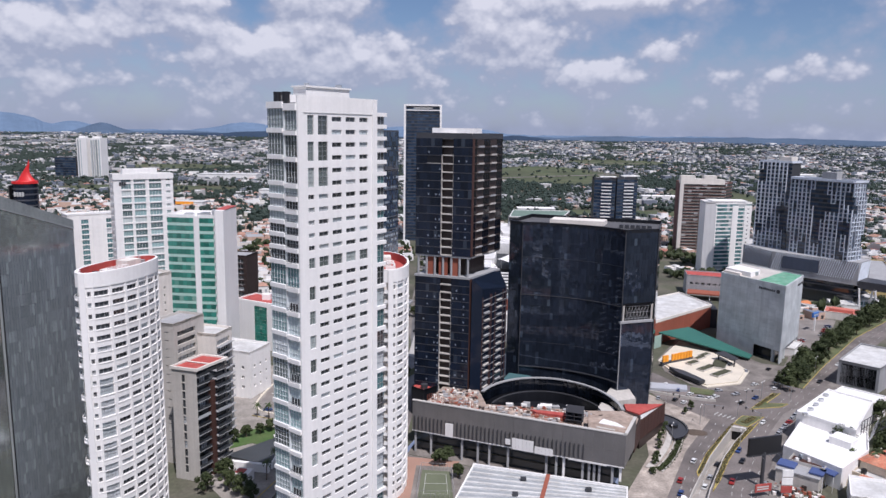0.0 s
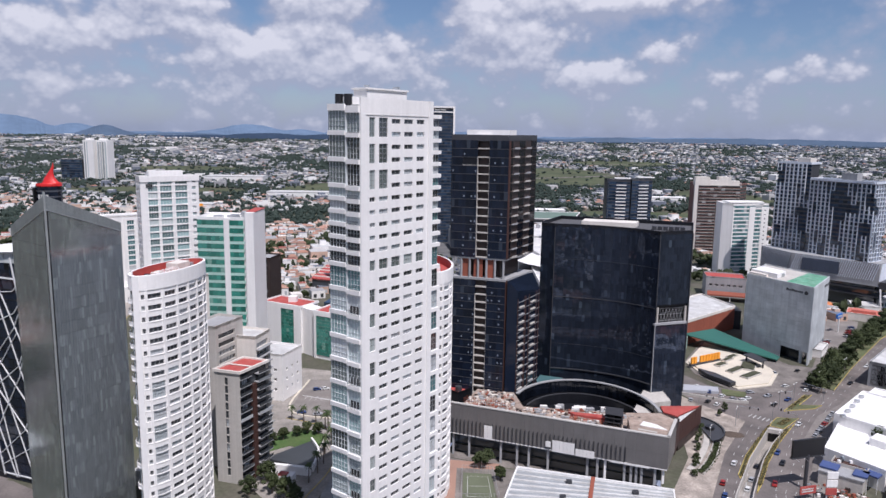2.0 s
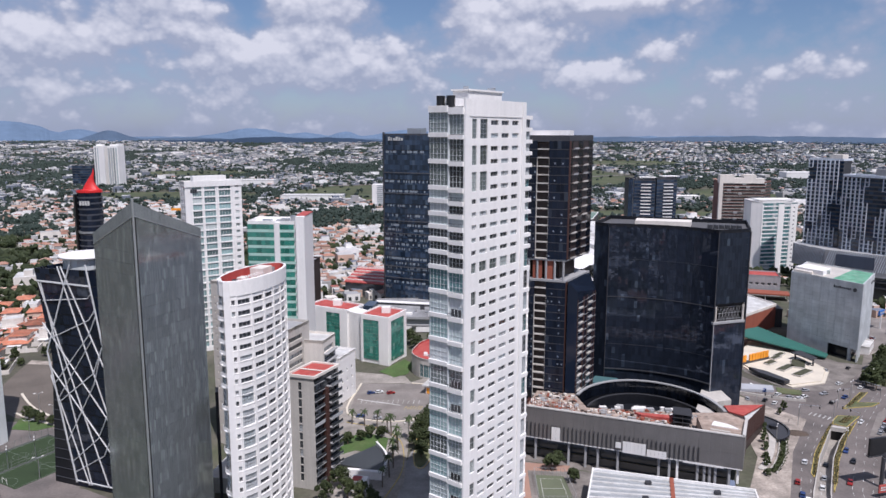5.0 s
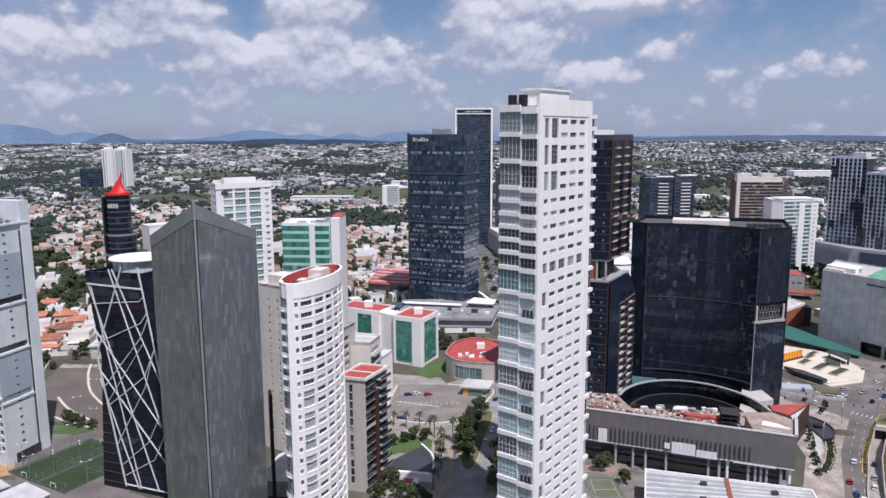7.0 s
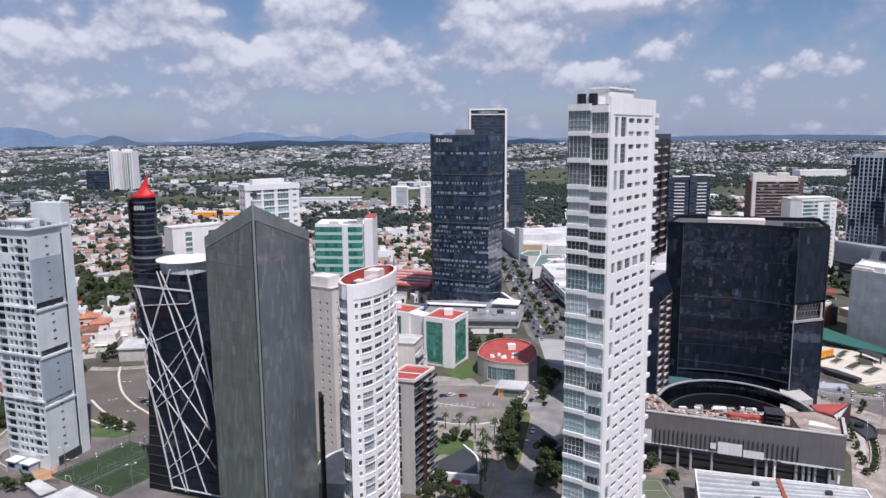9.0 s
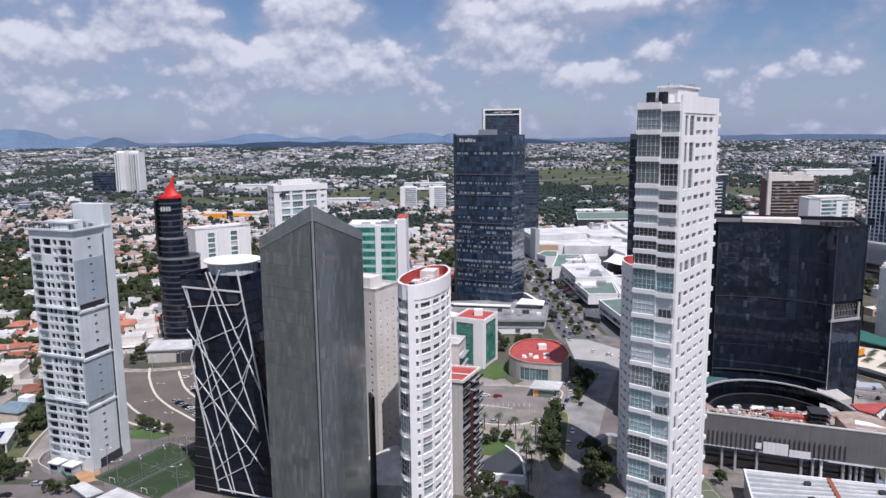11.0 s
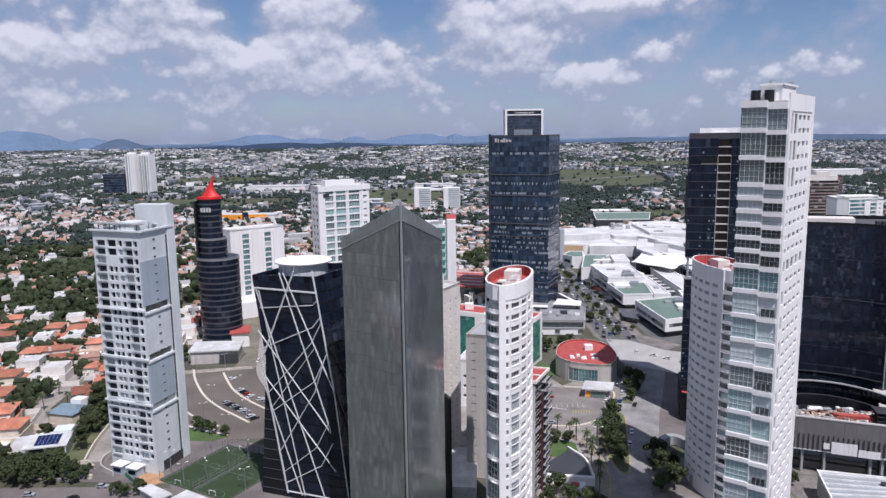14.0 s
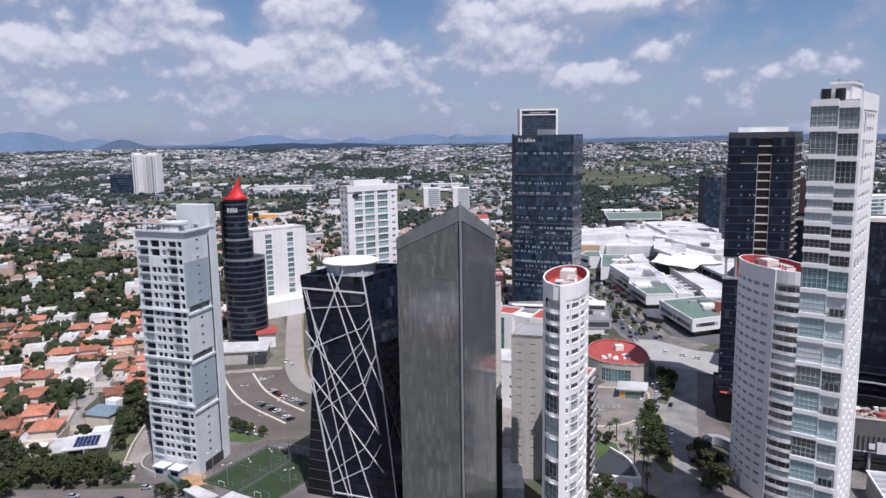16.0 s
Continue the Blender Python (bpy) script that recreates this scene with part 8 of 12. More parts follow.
# pale plaza with planters and an orange letter sign
def plaza():
    b = thing("plaza", 150, 405, 0, 0, "pale stone plaza with stepped planters", "plaza", kind="structure")
    prism_part("plaza_deck", [(131, 392), (141, 369), (160, 375), (172, 394), (170, 418), (153, 450), (129, 411)], 0, 1.2, SAND, b)
    prism_part("plaza_step", [(129.5, 391), (140.5, 366.5), (161, 373), (174, 393.5), (171.5, 419), (153, 452), (127.5, 411)], 0, 0.6, SAND, b)
    for x, y, w, l, yaw in ((145.5, 404.5, 4.2, 9, 40), (150.5, 395.5, 4.6, 14, 40), (155.5, 386.5, 5.0, 15, 38), (160.5, 402, 8, 15, 62), (153, 414, 3.4, 9, 40), (158, 420, 3.4, 9, 40)):
        c, s = math.cos(radians(yaw)), math.sin(radians(yaw))
        pts = [(x + a * c - e * s, y + a * s + e * c) for a, e in ((-l / 2, -w / 2), (l / 2, -w / 2), (l / 2, w / 2), (-l / 2, w / 2))]
        prism_part("planter_wall", pts, 0.9, 2.0, BEIGE, b)
        prism_part("planter_bed", inset(pts, 0.4), 1.9, 2.15, surface("dry_hedge", (0.060, 0.062, 0.036), 0.95, grain=(2, 0.45), stain=(0.5, 0.4)) if "dry_hedge" not in bpy.data.materials else bpy.data.materials["dry_hedge"], b)
    prism_part("shade_roof", [(166, 398), (171, 402), (168, 416), (161, 412)], 5.0, 5.5, DARK_GREY, b)
    for x, y in ((168, 400), (163, 411)):
        drum("shade_post", x, y, 1, 5, 0.5, DARK_GREY, b, "", 8)
    prism_part("ramp_roof", [(128.5, 393), (135, 386), (141, 371), (137.5, 369.5), (130, 383)], 1.2, 3.0, DARK_GREY, b)
    s = thing("letter_sign", 138, 407, 0, 0, "row of large orange upright sign blocks", "sign")
    prism_part("sign_base", [(126.8, 400.6), (148.8, 413.0), (148.2, 414.4), (126.2, 402.0)], 1.2, 2.6, DARK_GREY, s)
    path = Line((127, 400.6), (148.6, 412.8))
    for i in range(10):
        if i == 2:
            continue
        bm = bmesh.new()
        a, w = 0.4 + i * 2.42, 1.95
        slab_strip(bm, path, a, a + w, 2.6, 6.4, 0, -0.8)
        part("sign_block", bm, ORANGE, s)
    g = thing("canopy", 168, 440, 0, 0, "dark green sloping canopy beside the brick hall", "canopy")
    bm = bmesh.new()
    v = [bm.verts.new(p) for p in ((137, 446, 8), (160, 456, 9), (186, 418, 2.6), (182, 413, 2.2))]
    w = [bm.verts.new(p) for p in ((137, 446, 7.4), (160, 456, 8.4), (186, 418, 2.0), (182, 413, 1.6))]
    bm.faces.new(v)
    bm.faces.new(w[::-1])
    for i in range(4):
        bm.faces.new((w[i], w[(i + 1) % 4], v[(i + 1) % 4], v[i]))
    bmesh.ops.recalc_face_normals(bm, faces=bm.faces)
    part("canopy_roof", bm, surface("green_canopy", (0.03, 0.125, 0.10), 0.6), g)
    for x, y, h in ((140, 446, 7.5), (158, 454, 8.2), (184, 417, 2)):
        drum("post", x, y, 0, h, 0.25, DARK_GREY, g, "", 6)
    bm = bmesh.new()
    slab_strip(bm, Line((120, 425), (138, 441)), 0, 24, 0, 8, 0.1, 0.0)
    tagged(part("glass_screen", bm, surface("pale_green_glass", (0.34, 0.46, 0.40), 0.15)), "pale green glass screen wall", "screen")


plaza()

# the street of the shopping district, running away between the towers
SHOP_STREET = smooth([(-46, 215), (-49, 255), (-45, 290), (-34, 330), (-20, 370), (-8, 410), (-9, 450), (-10, 500), (-8, 600), (-10, 720), (-12, 850), (-14, 1000)])
street("road", [p for p in SHOP_STREET if p[1] > 428], 22, 0.05, surface("cool_asphalt", (0.095, 0.095, 0.098), 0.9, grain=(1.2, 0.16), stain=(0.06, 0.3), tint=(0.14, 0.138, 0.138)), "asphalt shopping street with parked cars")
# pale concrete set darker here: part of the towers' shade is in the colour
street("road", [p for p in SHOP_STREET if p[1] < 436], 22, 0.045, surface("worn_concrete_street", (0.17, 0.162, 0.158), 0.9, grain=(0.8, 0.12), stain=(0.07, 0.2), tint=(0.32, 0.31, 0.295)), "worn concrete street between the towers, darkened for their shade")
sheet("road", [(-20, 414), (4, 392), (40, 380), (60, 400), (40, 420), (12, 436), (-4, 458), (-18, 462)], 0.09, surface("pale_concrete_road", (0.38, 0.365, 0.345), 0.9, stain=(0.1, 0.12)), "pale new concrete street", "road")
sheet("pavement", [(-88, 255), (-64, 225), (-58, 262), (-58, 300), (-48, 326), (-36, 350), (-27, 378), (-30, 400), (-64, 372), (-120, 372), (-120, 300)], 0.07, surface("pale_pavement", (0.33, 0.30, 0.27), 0.9, grain=(1, 0.2), stain=(0.1, 0.3), tint=(0.22, 0.20, 0.175)), "concrete pavement round the parking lot", "pavement")
LOT = smooth([(-86, 372), (-88, 331), (-66, 321.5), (-50, 330.5), (-41.5, 348), (-38, 366), (-60, 372)], 5)
sheet("parking_lot", LOT, 0.12, surface("lot_asphalt", (0.180, 0.158, 0.142), 0.9, grain=(1, 0.15), stain=(0.08, 0.25), tint=(0.235, 0.215, 0.20)), "worn asphalt parking lot", "parking lot")
sheet("yard", [(-118, 372), (-88, 331), (-88, 372), (-60, 373), (-64, 384), (-95, 392)], 0.13, bpy.data.materials["pale_pavement"], "bare concrete yard with rubble", "yard")
kerb(offset(LOT, -0.8)[:31], SAND, 0.9, 0.4, "pale low wall round the parking lot")
for _i in range(12):
    dashes([(-84 + _i * 2.6, 343 + (_i % 2) * 0.2), (-83.5 + _i * 2.6, 348)], w=0.2, solid=True, z=0.14)
dashes([(-86, 349), (-64, 341)], w=0.7, solid=True, z=0.15)
for _i in range(7):
    dashes([(-62 + _i * 1.3, 336 - _i * 0.1), (-61 + _i * 1.3, 340)], PAINT_YELLOW, w=0.25, solid=True, z=0.15)
sheet("verge", smooth([(-55, 285), (-53, 310), (-46, 333), (-39, 333), (-43, 310), (-50, 278), (-54, 276), (-55, 285)], 4)[:-1], 0.25, GRASS, "kerbed traffic island with lawn", "verge")
kerb(smooth([(-55.4, 285), (-53.5, 310), (-46, 334), (-38.5, 334), (-42.5, 310), (-49.6, 277), (-54, 275), (-55.4, 285)], 4), PAINT_YELLOW)
kerb(smooth([(-66, 244), (-59.5, 270), (-60, 292), (-64, 304), (-74, 314), (-88, 320)]), PAINT_YELLOW)
_m = bmesh.new()
ribbon(_m, smooth([(-33, 348), (-24, 368), (-13, 392)]), 4.5, -0.1, 0.3)
tagged(part("verge", _m, GRASS), "planted median of the shopping street", "verge", kind="structure")
_m = bmesh.new()
ribbon(_m, smooth([(-9, 466), (-9.5, 540), (-8, 640), (-10, 760)]), 2.4, -0.1, 0.3)
tagged(part("verge", _m, GRASS), "planted median of the shopping street", "verge", kind="structure")
sheet("lawn", [(-88, 300), (-78, 309), (-67, 302), (-67.5, 285), (-80, 290), (-88, 284)], 0.22, LAWN, "watered lawn beside the apartment block", "lawn")
sheet("lawn", [(-79, 392), (-66, 414), (-60, 405), (-63, 388), (-70, 382)], 0.22, LAWN, "lawn in front of the green offices", "lawn")


def sunken_court():
    b = thing("garden_court", -76, 278, 0, 0, "dark sunken garden court with white walls", "court")
    prism_part("court_roof", [(-87, 276), (-71, 293.5), (-66.5, 281), (-66.8, 268)], 0, 1.2, surface("dark_pool_roof", (0.05, 0.055, 0.06), 0.5), b)
    bm = bmesh.new()
    ribbon(bm, smooth([(-71.5, 294), (-66.4, 282), (-66.2, 267)]), 0.8, 0, 2.4)
    part("court_wall", bm, WHITE, b)
    bm = bmesh.new()
    ribbon(bm, [(-88, 268), (-66.5, 264)], 1.6, 0, 3.4)
    part("court_wall", bm, WHITE, b)
    prism_part("gate_house", [(-78, 255), (-72, 254), (-71, 259), (-77, 260)], 0, 4, WHITE, b)
    prism_part("gate_roof", [(-77.4, 255.6), (-74, 255), (-73.4, 258.2), (-76.6, 258.9)], 4.0, 4.3, RED_ROOF, b)


sunken_court()
prism_part("low_wing", [(-131, 254), (-112, 252), (-110, 284), (-118, 287), (-128, 276)], 0, 6, WHITE_ROOF, thing("service_building", -120, 268, 0, 0, "low white service building at a tower foot", "building"))
# black low block at the foot of the twin tower
_b = block("shop", [(-14, 326), (-8, 321), (4, 334), (1, 352), (-6, 355)], 13.5, BLACK, "low black block with a crowded red and white roof", roof=RED_ROOF)
for _i, (_x, _y) in enumerate(((-8, 326), (-5, 332), (-2, 338), (-2, 346), (-5, 342))):
    drum("roof_drum", _x, _y, 12.5, 14.6, 1.6, BEIGE if _i % 2 else DARK_GREY, _b, "", 14)
_m = bmesh.new()
ribbon(_m, smooth([(-38, 282), (-35, 292), (-26, 300), (-20, 290), (-24, 270), (-30, 262)]), 3.0, 0.4, 4.2)
tagged(part("ramp_wall", _m, GREY), "curved concrete ramp wall at a tower foot", "ramp")

LOT_EARTH = surface("lot_earth", (0.20, 0.175, 0.145), 0.95, grain=(0.7, 0.2), stain=(0.1, 0.35), tint=(0.13, 0.125, 0.085))
# round parking lot, football pitch and streets beside the panelled tower
sheet("parking_lot", [(-284, 404), (-270, 403), (-234, 411), (-230, 398), (-220, 379), (-203, 362), (-196, 330), (-200, 312), (-219, 311), (-243, 324), (-258, 334), (-276, 366)], 0.08,
      surface("brown_asphalt", (0.132, 0.112, 0.094), 0.9, grain=(1, 0.12), stain=(0.05, 0.25)), "brownish asphalt parking lot with curved kerbs", "parking lot")
sheet("pavement", [(-284, 404), (-270, 403), (-234, 411), (-236, 416), (-271, 409), (-285, 411)], 0.1, DUST, "pale pavement along the car park", "pavement")
sheet("yard", [(-246, 414), (-234, 411), (-232, 420), (-239, 452), (-250, 500), (-262, 540), (-276, 540), (-262, 446), (-246, 442)], 0.05, LOT_EARTH, "dusty yard between the hall and the street", "yard")
for _l in ([(-268, 410), (-261, 392), (-248, 367), (-235, 350), (-224, 339), (-215, 330)], [(-249, 404), (-245, 395), (-235, 375), (-222, 358), (-209, 345)], [(-259, 356), (-249, 344), (-240, 335), (-228, 326)], [(-247, 330), (-241, 326), (-230, 320), (-221, 316)]):
    kerb(smooth(_l), SAND, 1.2, 0.35, "pale curved kerb of the parking lot")
street("road", smooth([(-262, 620), (-252, 540), (-241, 480), (-231, 432), (-224, 403), (-213, 380), (-196, 362)]), 11, 0.07, surface("light_street", (0.31, 0.28, 0.25), 0.9, stain=(0.08, 0.12)), "pale concrete street")
kerb(smooth([(-246, 540), (-235, 480), (-225.3, 432), (-218, 405), (-208, 384)]), PAINT_YELLOW)
street("road", [(-520, 248), (-314, 262), (-240, 262), (-180, 250), (-100, 205)], 13, 0.05, ASPHALT, "asphalt street under the trees")
sheet("pavement", [(-300, 276), (-230, 270), (-226, 262), (-196, 250), (-180, 256), (-190, 300), (-214, 310), (-232, 320), (-262, 320), (-276, 300)], 0.06, ASPHALT, "concrete apron round the tower foot", "pavement")
sheet("lawn", [(-241, 324.5), (-220, 314.5), (-226, 309.5), (-238, 311)], 0.2, LAWN, "small lawn beside the tower", "lawn")
sheet("lawn", [(-312, 388), (-300, 384), (-276, 302), (-272, 283), (-292, 284), (-300, 320)], 0.12, GRASS, "sloping grass bank beside the tower", "lawn")
sheet("yard", [(-246, 278), (-238, 268), (-232, 272), (-237, 281)], 0.12, surface("orange_earth", (0.42, 0.25, 0.13), 0.95, stain=(0.3, 0.2)), "strip of orange bare earth", "yard")


MESH = surface("weathered_mesh", (0.16, 0.17, 0.16), 0.8, grain=(2, 0.3))


def pitch(cx, cy, near, far):
    """A five-a-side field: turf, lines, two goals and the mesh fence on its outer long side."""
    b = thing("football_pitch", cx, cy, 0, 0, "green artificial football pitch with white lines and mesh fence", "pitch", "football pitches")
    mid, across, along = Vector((cx, cy)), Vector((0.875, -0.484)), Vector((0.484, 0.875))

    def at(u, v):
        return tuple(mid + across * u + along * v)

    prism_part("turf", [at(near, -18), at(far, -18), at(far, 18), at(near, 18)], 0, 0.15, TURF, b)
    lines = [[at(near + 0.6, -17.2), at(far - 0.6, -17.2), at(far - 0.6, 17.2), at(near + 0.6, 17.2), at(near + 0.6, -17.2)], [at(near + 0.6, 0), at(far - 0.6, 0)]]
    for s in (-1, 1):
        lines.append([at(4.4 * math.cos(q), s * 17.2 - s * 4.4 * math.sin(q)) for q in np.linspace(0, math.pi, 12)])
    lines.append([at(3 * math.cos(q), 3 * math.sin(q)) for q in np.linspace(0, 6.2832, 20)])
    for l in lines:
        bm = bmesh.new()
        ribbon(bm, l, 0.13, 0.12, 0.165)
        part("pitch_line", bm, PITCH_PAINT, b)
    for s in (-1, 1):
        bm = bmesh.new()
        g0, g1 = at(-1.6, s * 17.2), at(1.6, s * 17.2)
        for p, q in (((*g0, 0.1), (*g0, 2.1)), ((*g1, 0.1), (*g1, 2.1)), ((*g0, 2.1), (*g1, 2.1))):
            tube(bm, p, q, 0.08, sides=5)
        part("goal", bm, WHITE, b)
    for l in ([at(near, -18), at(near, 18)], [at(near, 18), at(far, 18)]):
        bm = bmesh.new()
        for z in (0.9, 2.0, 3.2):
            ribbon(bm, l, 0.1, z, z + 0.09)
        ribbon(bm, l, 0.08, 0.1, 0.75)
        n = round((Vector(l[1]) - Vector(l[0])).length / 3)
        for k in range(n + 1):
            p = Vector(l[0]).lerp(Vector(l[1]), k / n)
            tube(bm, (p.x, p.y, 0), (p.x, p.y, 4.4), 0.07, sides=5)
        part("fence", bm, MESH, b)


PITCH_PAINT = surface("worn_pitch_paint", (0.17, 0.21, 0.17), 0.9)
pitch(-218, 284, -9.2, 9.0)
pitch(-202, 275.2, -9.2, 8.0)


def lamp_post(x, y, h=9.0, arm=1.6, yaw=0.0):
    b = thing("street_lamp", x, y, 0, yaw, "pale metal lamp post with two lamp heads", "lamp post", "lamp posts of the car park")
    bm = bmesh.new()
    tube(bm, (0, 0, 0), (0, 0, h), 0.16, 0.1, 8)
    local("pole", bm, METAL, b)
    for s in (-1, 1):
        bm = bmesh.new()
        tube(bm, (0, 0, h - 0.3), (s * arm, 0, h + 0.15), 0.07, sides=6)
        rod = local("arm", bm, METAL, b)
        bm = bmesh.new()
        box(bm, s * arm - 0.45, s * arm + 0.45, -0.2, 0.2, h + 0.08, h + 0.24)
        local("lamp_head", bm, WHITE, rod)
    return b


_lamp = lamp_post(-241, 358)
for _x, _y, _r in ((-237, 333, 30), (-231, 371, 60), (-264, 404, 45), (-250, 411, 45), (-218, 337, 45), (-216, 272, 120), (-210, 281, 120), (-205, 291, 120), (-199, 264, 30), (-223, 300, 30), (-224, 269, 30), (-233, 280, 30), (-222, 318, 0), (140, 325, 30), (120, 318, 60), (163, 352, 45), (186, 372, 45), (212, 395, 45), (100, 296, 60), (128, 292, 60), (150, 340, 45), (-58, 298, 0), (-36, 352, 30), (-18, 480, 90), (-18, 540, 90), (0, 600, 90)):
    copy_thing(_lamp, pose(_x, _y, 0, 0, 0, _r))


sheet("pavement", [(-34, 300), (-15, 297), (-13, 331), (2, 356), (10, 380), (-6, 405), (-18, 372), (-29, 340)], 0.035, ASPHALT, "asphalt forecourt at the foot of a tower", "pavement")
# ---- shopping centre ----
sheet("pavement", [(-24, 470), (-19, 444), (14, 436), (26, 446), (8, 470), (6, 540), (4, 650), (3, 770), (-24, 780)], 0.03, PAVING, "paved forecourts along the shopping street", "pavement")
MALL_ROOF = surface("white_mall_membrane", (0.66, 0.65, 0.635), 0.75, grain=(0.6, 0.12), stain=(0.05, 0.22), tint=(0.54, 0.53, 0.52))


def shop_hall(pts, top, roof_mat, label, band=True, z0=0.0):
    b = thing("shopping_hall", pts[0][0], pts[0][1], 0, 0, label, "shopping hall")
    prism_part("body", pts, z0, top - 0.8, WHITE, b)
    prism_part("roof", inset(pts, 0.8), top - 0.8, top - 0.3, roof_mat, b)
    bm = bmesh.new()
    rim(bm, pts, top - 1.0, top + 0.4, 0.8)
    part("parapet", bm, WHITE, b)
    if band:
        for i in range(len(pts)):
            path = Line(pts[i], pts[(i + 1) % len(pts)])
            if path.at(0)[2].y < 0.35 and path.length > 14:
                n = round(path.length / 6)
                w = path.length / n
                pieces(b, "window", window_mesh(w - 1.2, 2.6, G_DARK, DARK_GREY, 3), [spot(path, w * (k + 0.5), top - 6.2, 0.08) for k in range(n)], 24)
                bm = bmesh.new()
                slab_strip(bm, path, 0, path.length, 0.2, 3.6, 0.12, -0.2)
                part("shop_fronts", bm, G_DARK, b)
                bm = bmesh.new()
                slab_strip(bm, path, 0, path.length, 3.8, 4.5, 1.6, -0.2)
                part("awning", bm, WHITE, b)
    return b


sheet("pavement", [(12, 455), (60, 440), (110, 470), (130, 640), (120, 700), (60, 730), (22, 735), (4, 640)], 0.02, bpy.data.materials["cool_asphalt"], "dark paved alleys of the shopping centre", "pavement")


def roof_units(b, top, spots):
    for x, y, w, l, h, m in spots:
        prism_part("roof_unit", [(x, y), (x + w, y - w * 0.1), (x + w + l * 0.1, y + l), (x + l * 0.1, y + l)], top - 0.6, top + h, m, b)


def strip_windows(b, p0, p1, z0, z1, out=0.14):
    """A long dark strip of windows with mullions on a hall wall."""
    path = Line(p0, p1)
    n = max(3, round(path.length / 3))
    w = path.length / n
    for k in range(1, n - 1):
        bm = bmesh.new()
        slab_strip(bm, path, w * k + 0.08, w * (k + 1) - 0.08, z0, z1, out, -0.2)
        part("window", bm, G_DARK, b)


# the near green-roofed hall on its open ground floor
_b = shop_hall([(15.5, 518), (20, 461), (42, 469), (56, 512), (50, 529)], 12.3, GREEN_ROOF, "white shopping hall with a green roof and open ground floor", False, 4.2)
prism_part("ground_floor", [(19, 516), (23, 466), (42, 474), (54, 512), (48, 526)], 0, 4.2, G_DARK, _b)
strip_windows(_b, (15.5, 518), (20, 461), 6.0, 8.6)
strip_windows(_b, (20, 461), (42, 469), 7.2, 9.4)
roof_units(_b, 12.3, ((38, 492, 9, 10, 1.6, WHITE), (41, 507, 6, 6, 2.4, METAL), (34, 508, 5, 4, 1.2, GREY), (36, 484, 7, 4, 0.9, GREY)))
_b = shop_hall([(42, 469), (72, 478), (80, 512), (58, 516), (56, 512)], 11.4, MALL_ROOF, "white wing with a deep dark band", False)
strip_windows(_b, (42, 469), (72, 478), 5.2, 8.2)
_b = thing("kiosk", 8, 512, 0, 0, "low grey pavilion with a flat canopy on the street", "pavilion")
prism_part("glass_body", [(6, 506), (13, 500), (14.5, 520), (9, 526)], 0, 3.2, G_DARK, _b)
prism_part("canopy", [(3.5, 506), (13, 497), (15, 522), (8, 529)], 3.2, 3.8, SLATE, _b)
# the long hall: a green lower end, a white upper block, a white wing on the alley
_b = shop_hall([(10, 585), (12.5, 541), (35, 541), (41, 585)], 11.6, GREEN_ROOF, "white shopping hall end with a green roof", False, 3.6)
prism_part("ground_floor", [(13, 585), (15, 545), (34, 545), (38, 585)], 0, 3.6, G_DARK, _b)
strip_windows(_b, (10, 585), (12.5, 541), 5.4, 8.4)
roof_units(_b, 11.6, ((12, 566, 12, 12, 1.6, WHITE), (26, 572, 7, 8, 2.6, METAL), (20, 560, 4, 4, 1.0, GREY)))
_b = shop_hall([(8.5, 645), (11, 585.2), (41, 585.2), (44, 650)], 15.8, MALL_ROOF, "long white shopping hall with roof units", False, 3.6)
prism_part("ground_floor", [(11, 644), (13.5, 588), (39, 588), (42, 648)], 0, 3.6, G_DARK, _b)
strip_windows(_b, (8.5, 645), (11, 585.2), 6.0, 9.0)
strip_windows(_b, (8.5, 645), (11, 585.2), 10.6, 12.2)
roof_units(_b, 15.8, ((24, 590, 9, 7, 1.8, METAL), (27, 599, 6, 6, 3.0, GREY), (18, 620, 7, 3, 0.7, GREY), (30, 630, 6, 3, 0.8, WHITE)))
for _k in range(7):
    prism_part("rack_post", [(23 + _k * 2, 588.0), (23.3 + _k * 2, 588.0), (23.3 + _k * 2, 588.3), (23 + _k * 2, 588.3)], 15, 19.5, METAL, _b)
prism_part("rack_beam", [(22.6, 587.6), (35.6, 587.6), (35.6, 588.6), (22.6, 588.6)], 19.5, 19.9, METAL, _b)
_b = shop_hall([(36, 540.6), (48, 539), (50, 600), (47, 654), (44.4, 650), (41.4, 585)], 11.8, MALL_ROOF, "white mall wing along a dark alley", False)
roof_units(_b, 11.8, ((44, 612, 4, 6, 1.6, WHITE), (42, 560, 3, 6, 0.8, GREY)))
for _k in range(5):
    _x, _y = 1.2 + 0.9 * _k, 640 - 17 * _k
    _c = thing("awning", _x, _y, 0, 0, "sloping shop awning along the parked cars", "awning", "awnings of the shops")
    _m = bmesh.new()
    _v = [_m.verts.new(q) for q in ((_x, _y, 3.4), (_x + 0.9, _y - 13, 3.4), (_x + 6.4, _y - 13, 4.6), (_x + 5.6, _y, 4.6))]
    _m.faces.new(_v)
    bmesh.ops.solidify(_m, geom=_m.faces[:], thickness=0.25)
    part("cloth", _m, surface("maroon_cloth", (0.13, 0.03, 0.03), 0.9) if _k == 2 else SLATE, _c)
    for _u in (0.6, 12.4):
        drum("post", _x + 0.3 + 0.9 * _u / 13, _y - _u, 0, 3.5, 0.08, METAL, _c, "", 6)
_b = shop_hall([(0, 641), (11.5, 640), (12, 652), (40, 706), (16, 711)], 14.2, GREEN_ROOF, "white shopping hall with a pale green roof", False, 2.8)
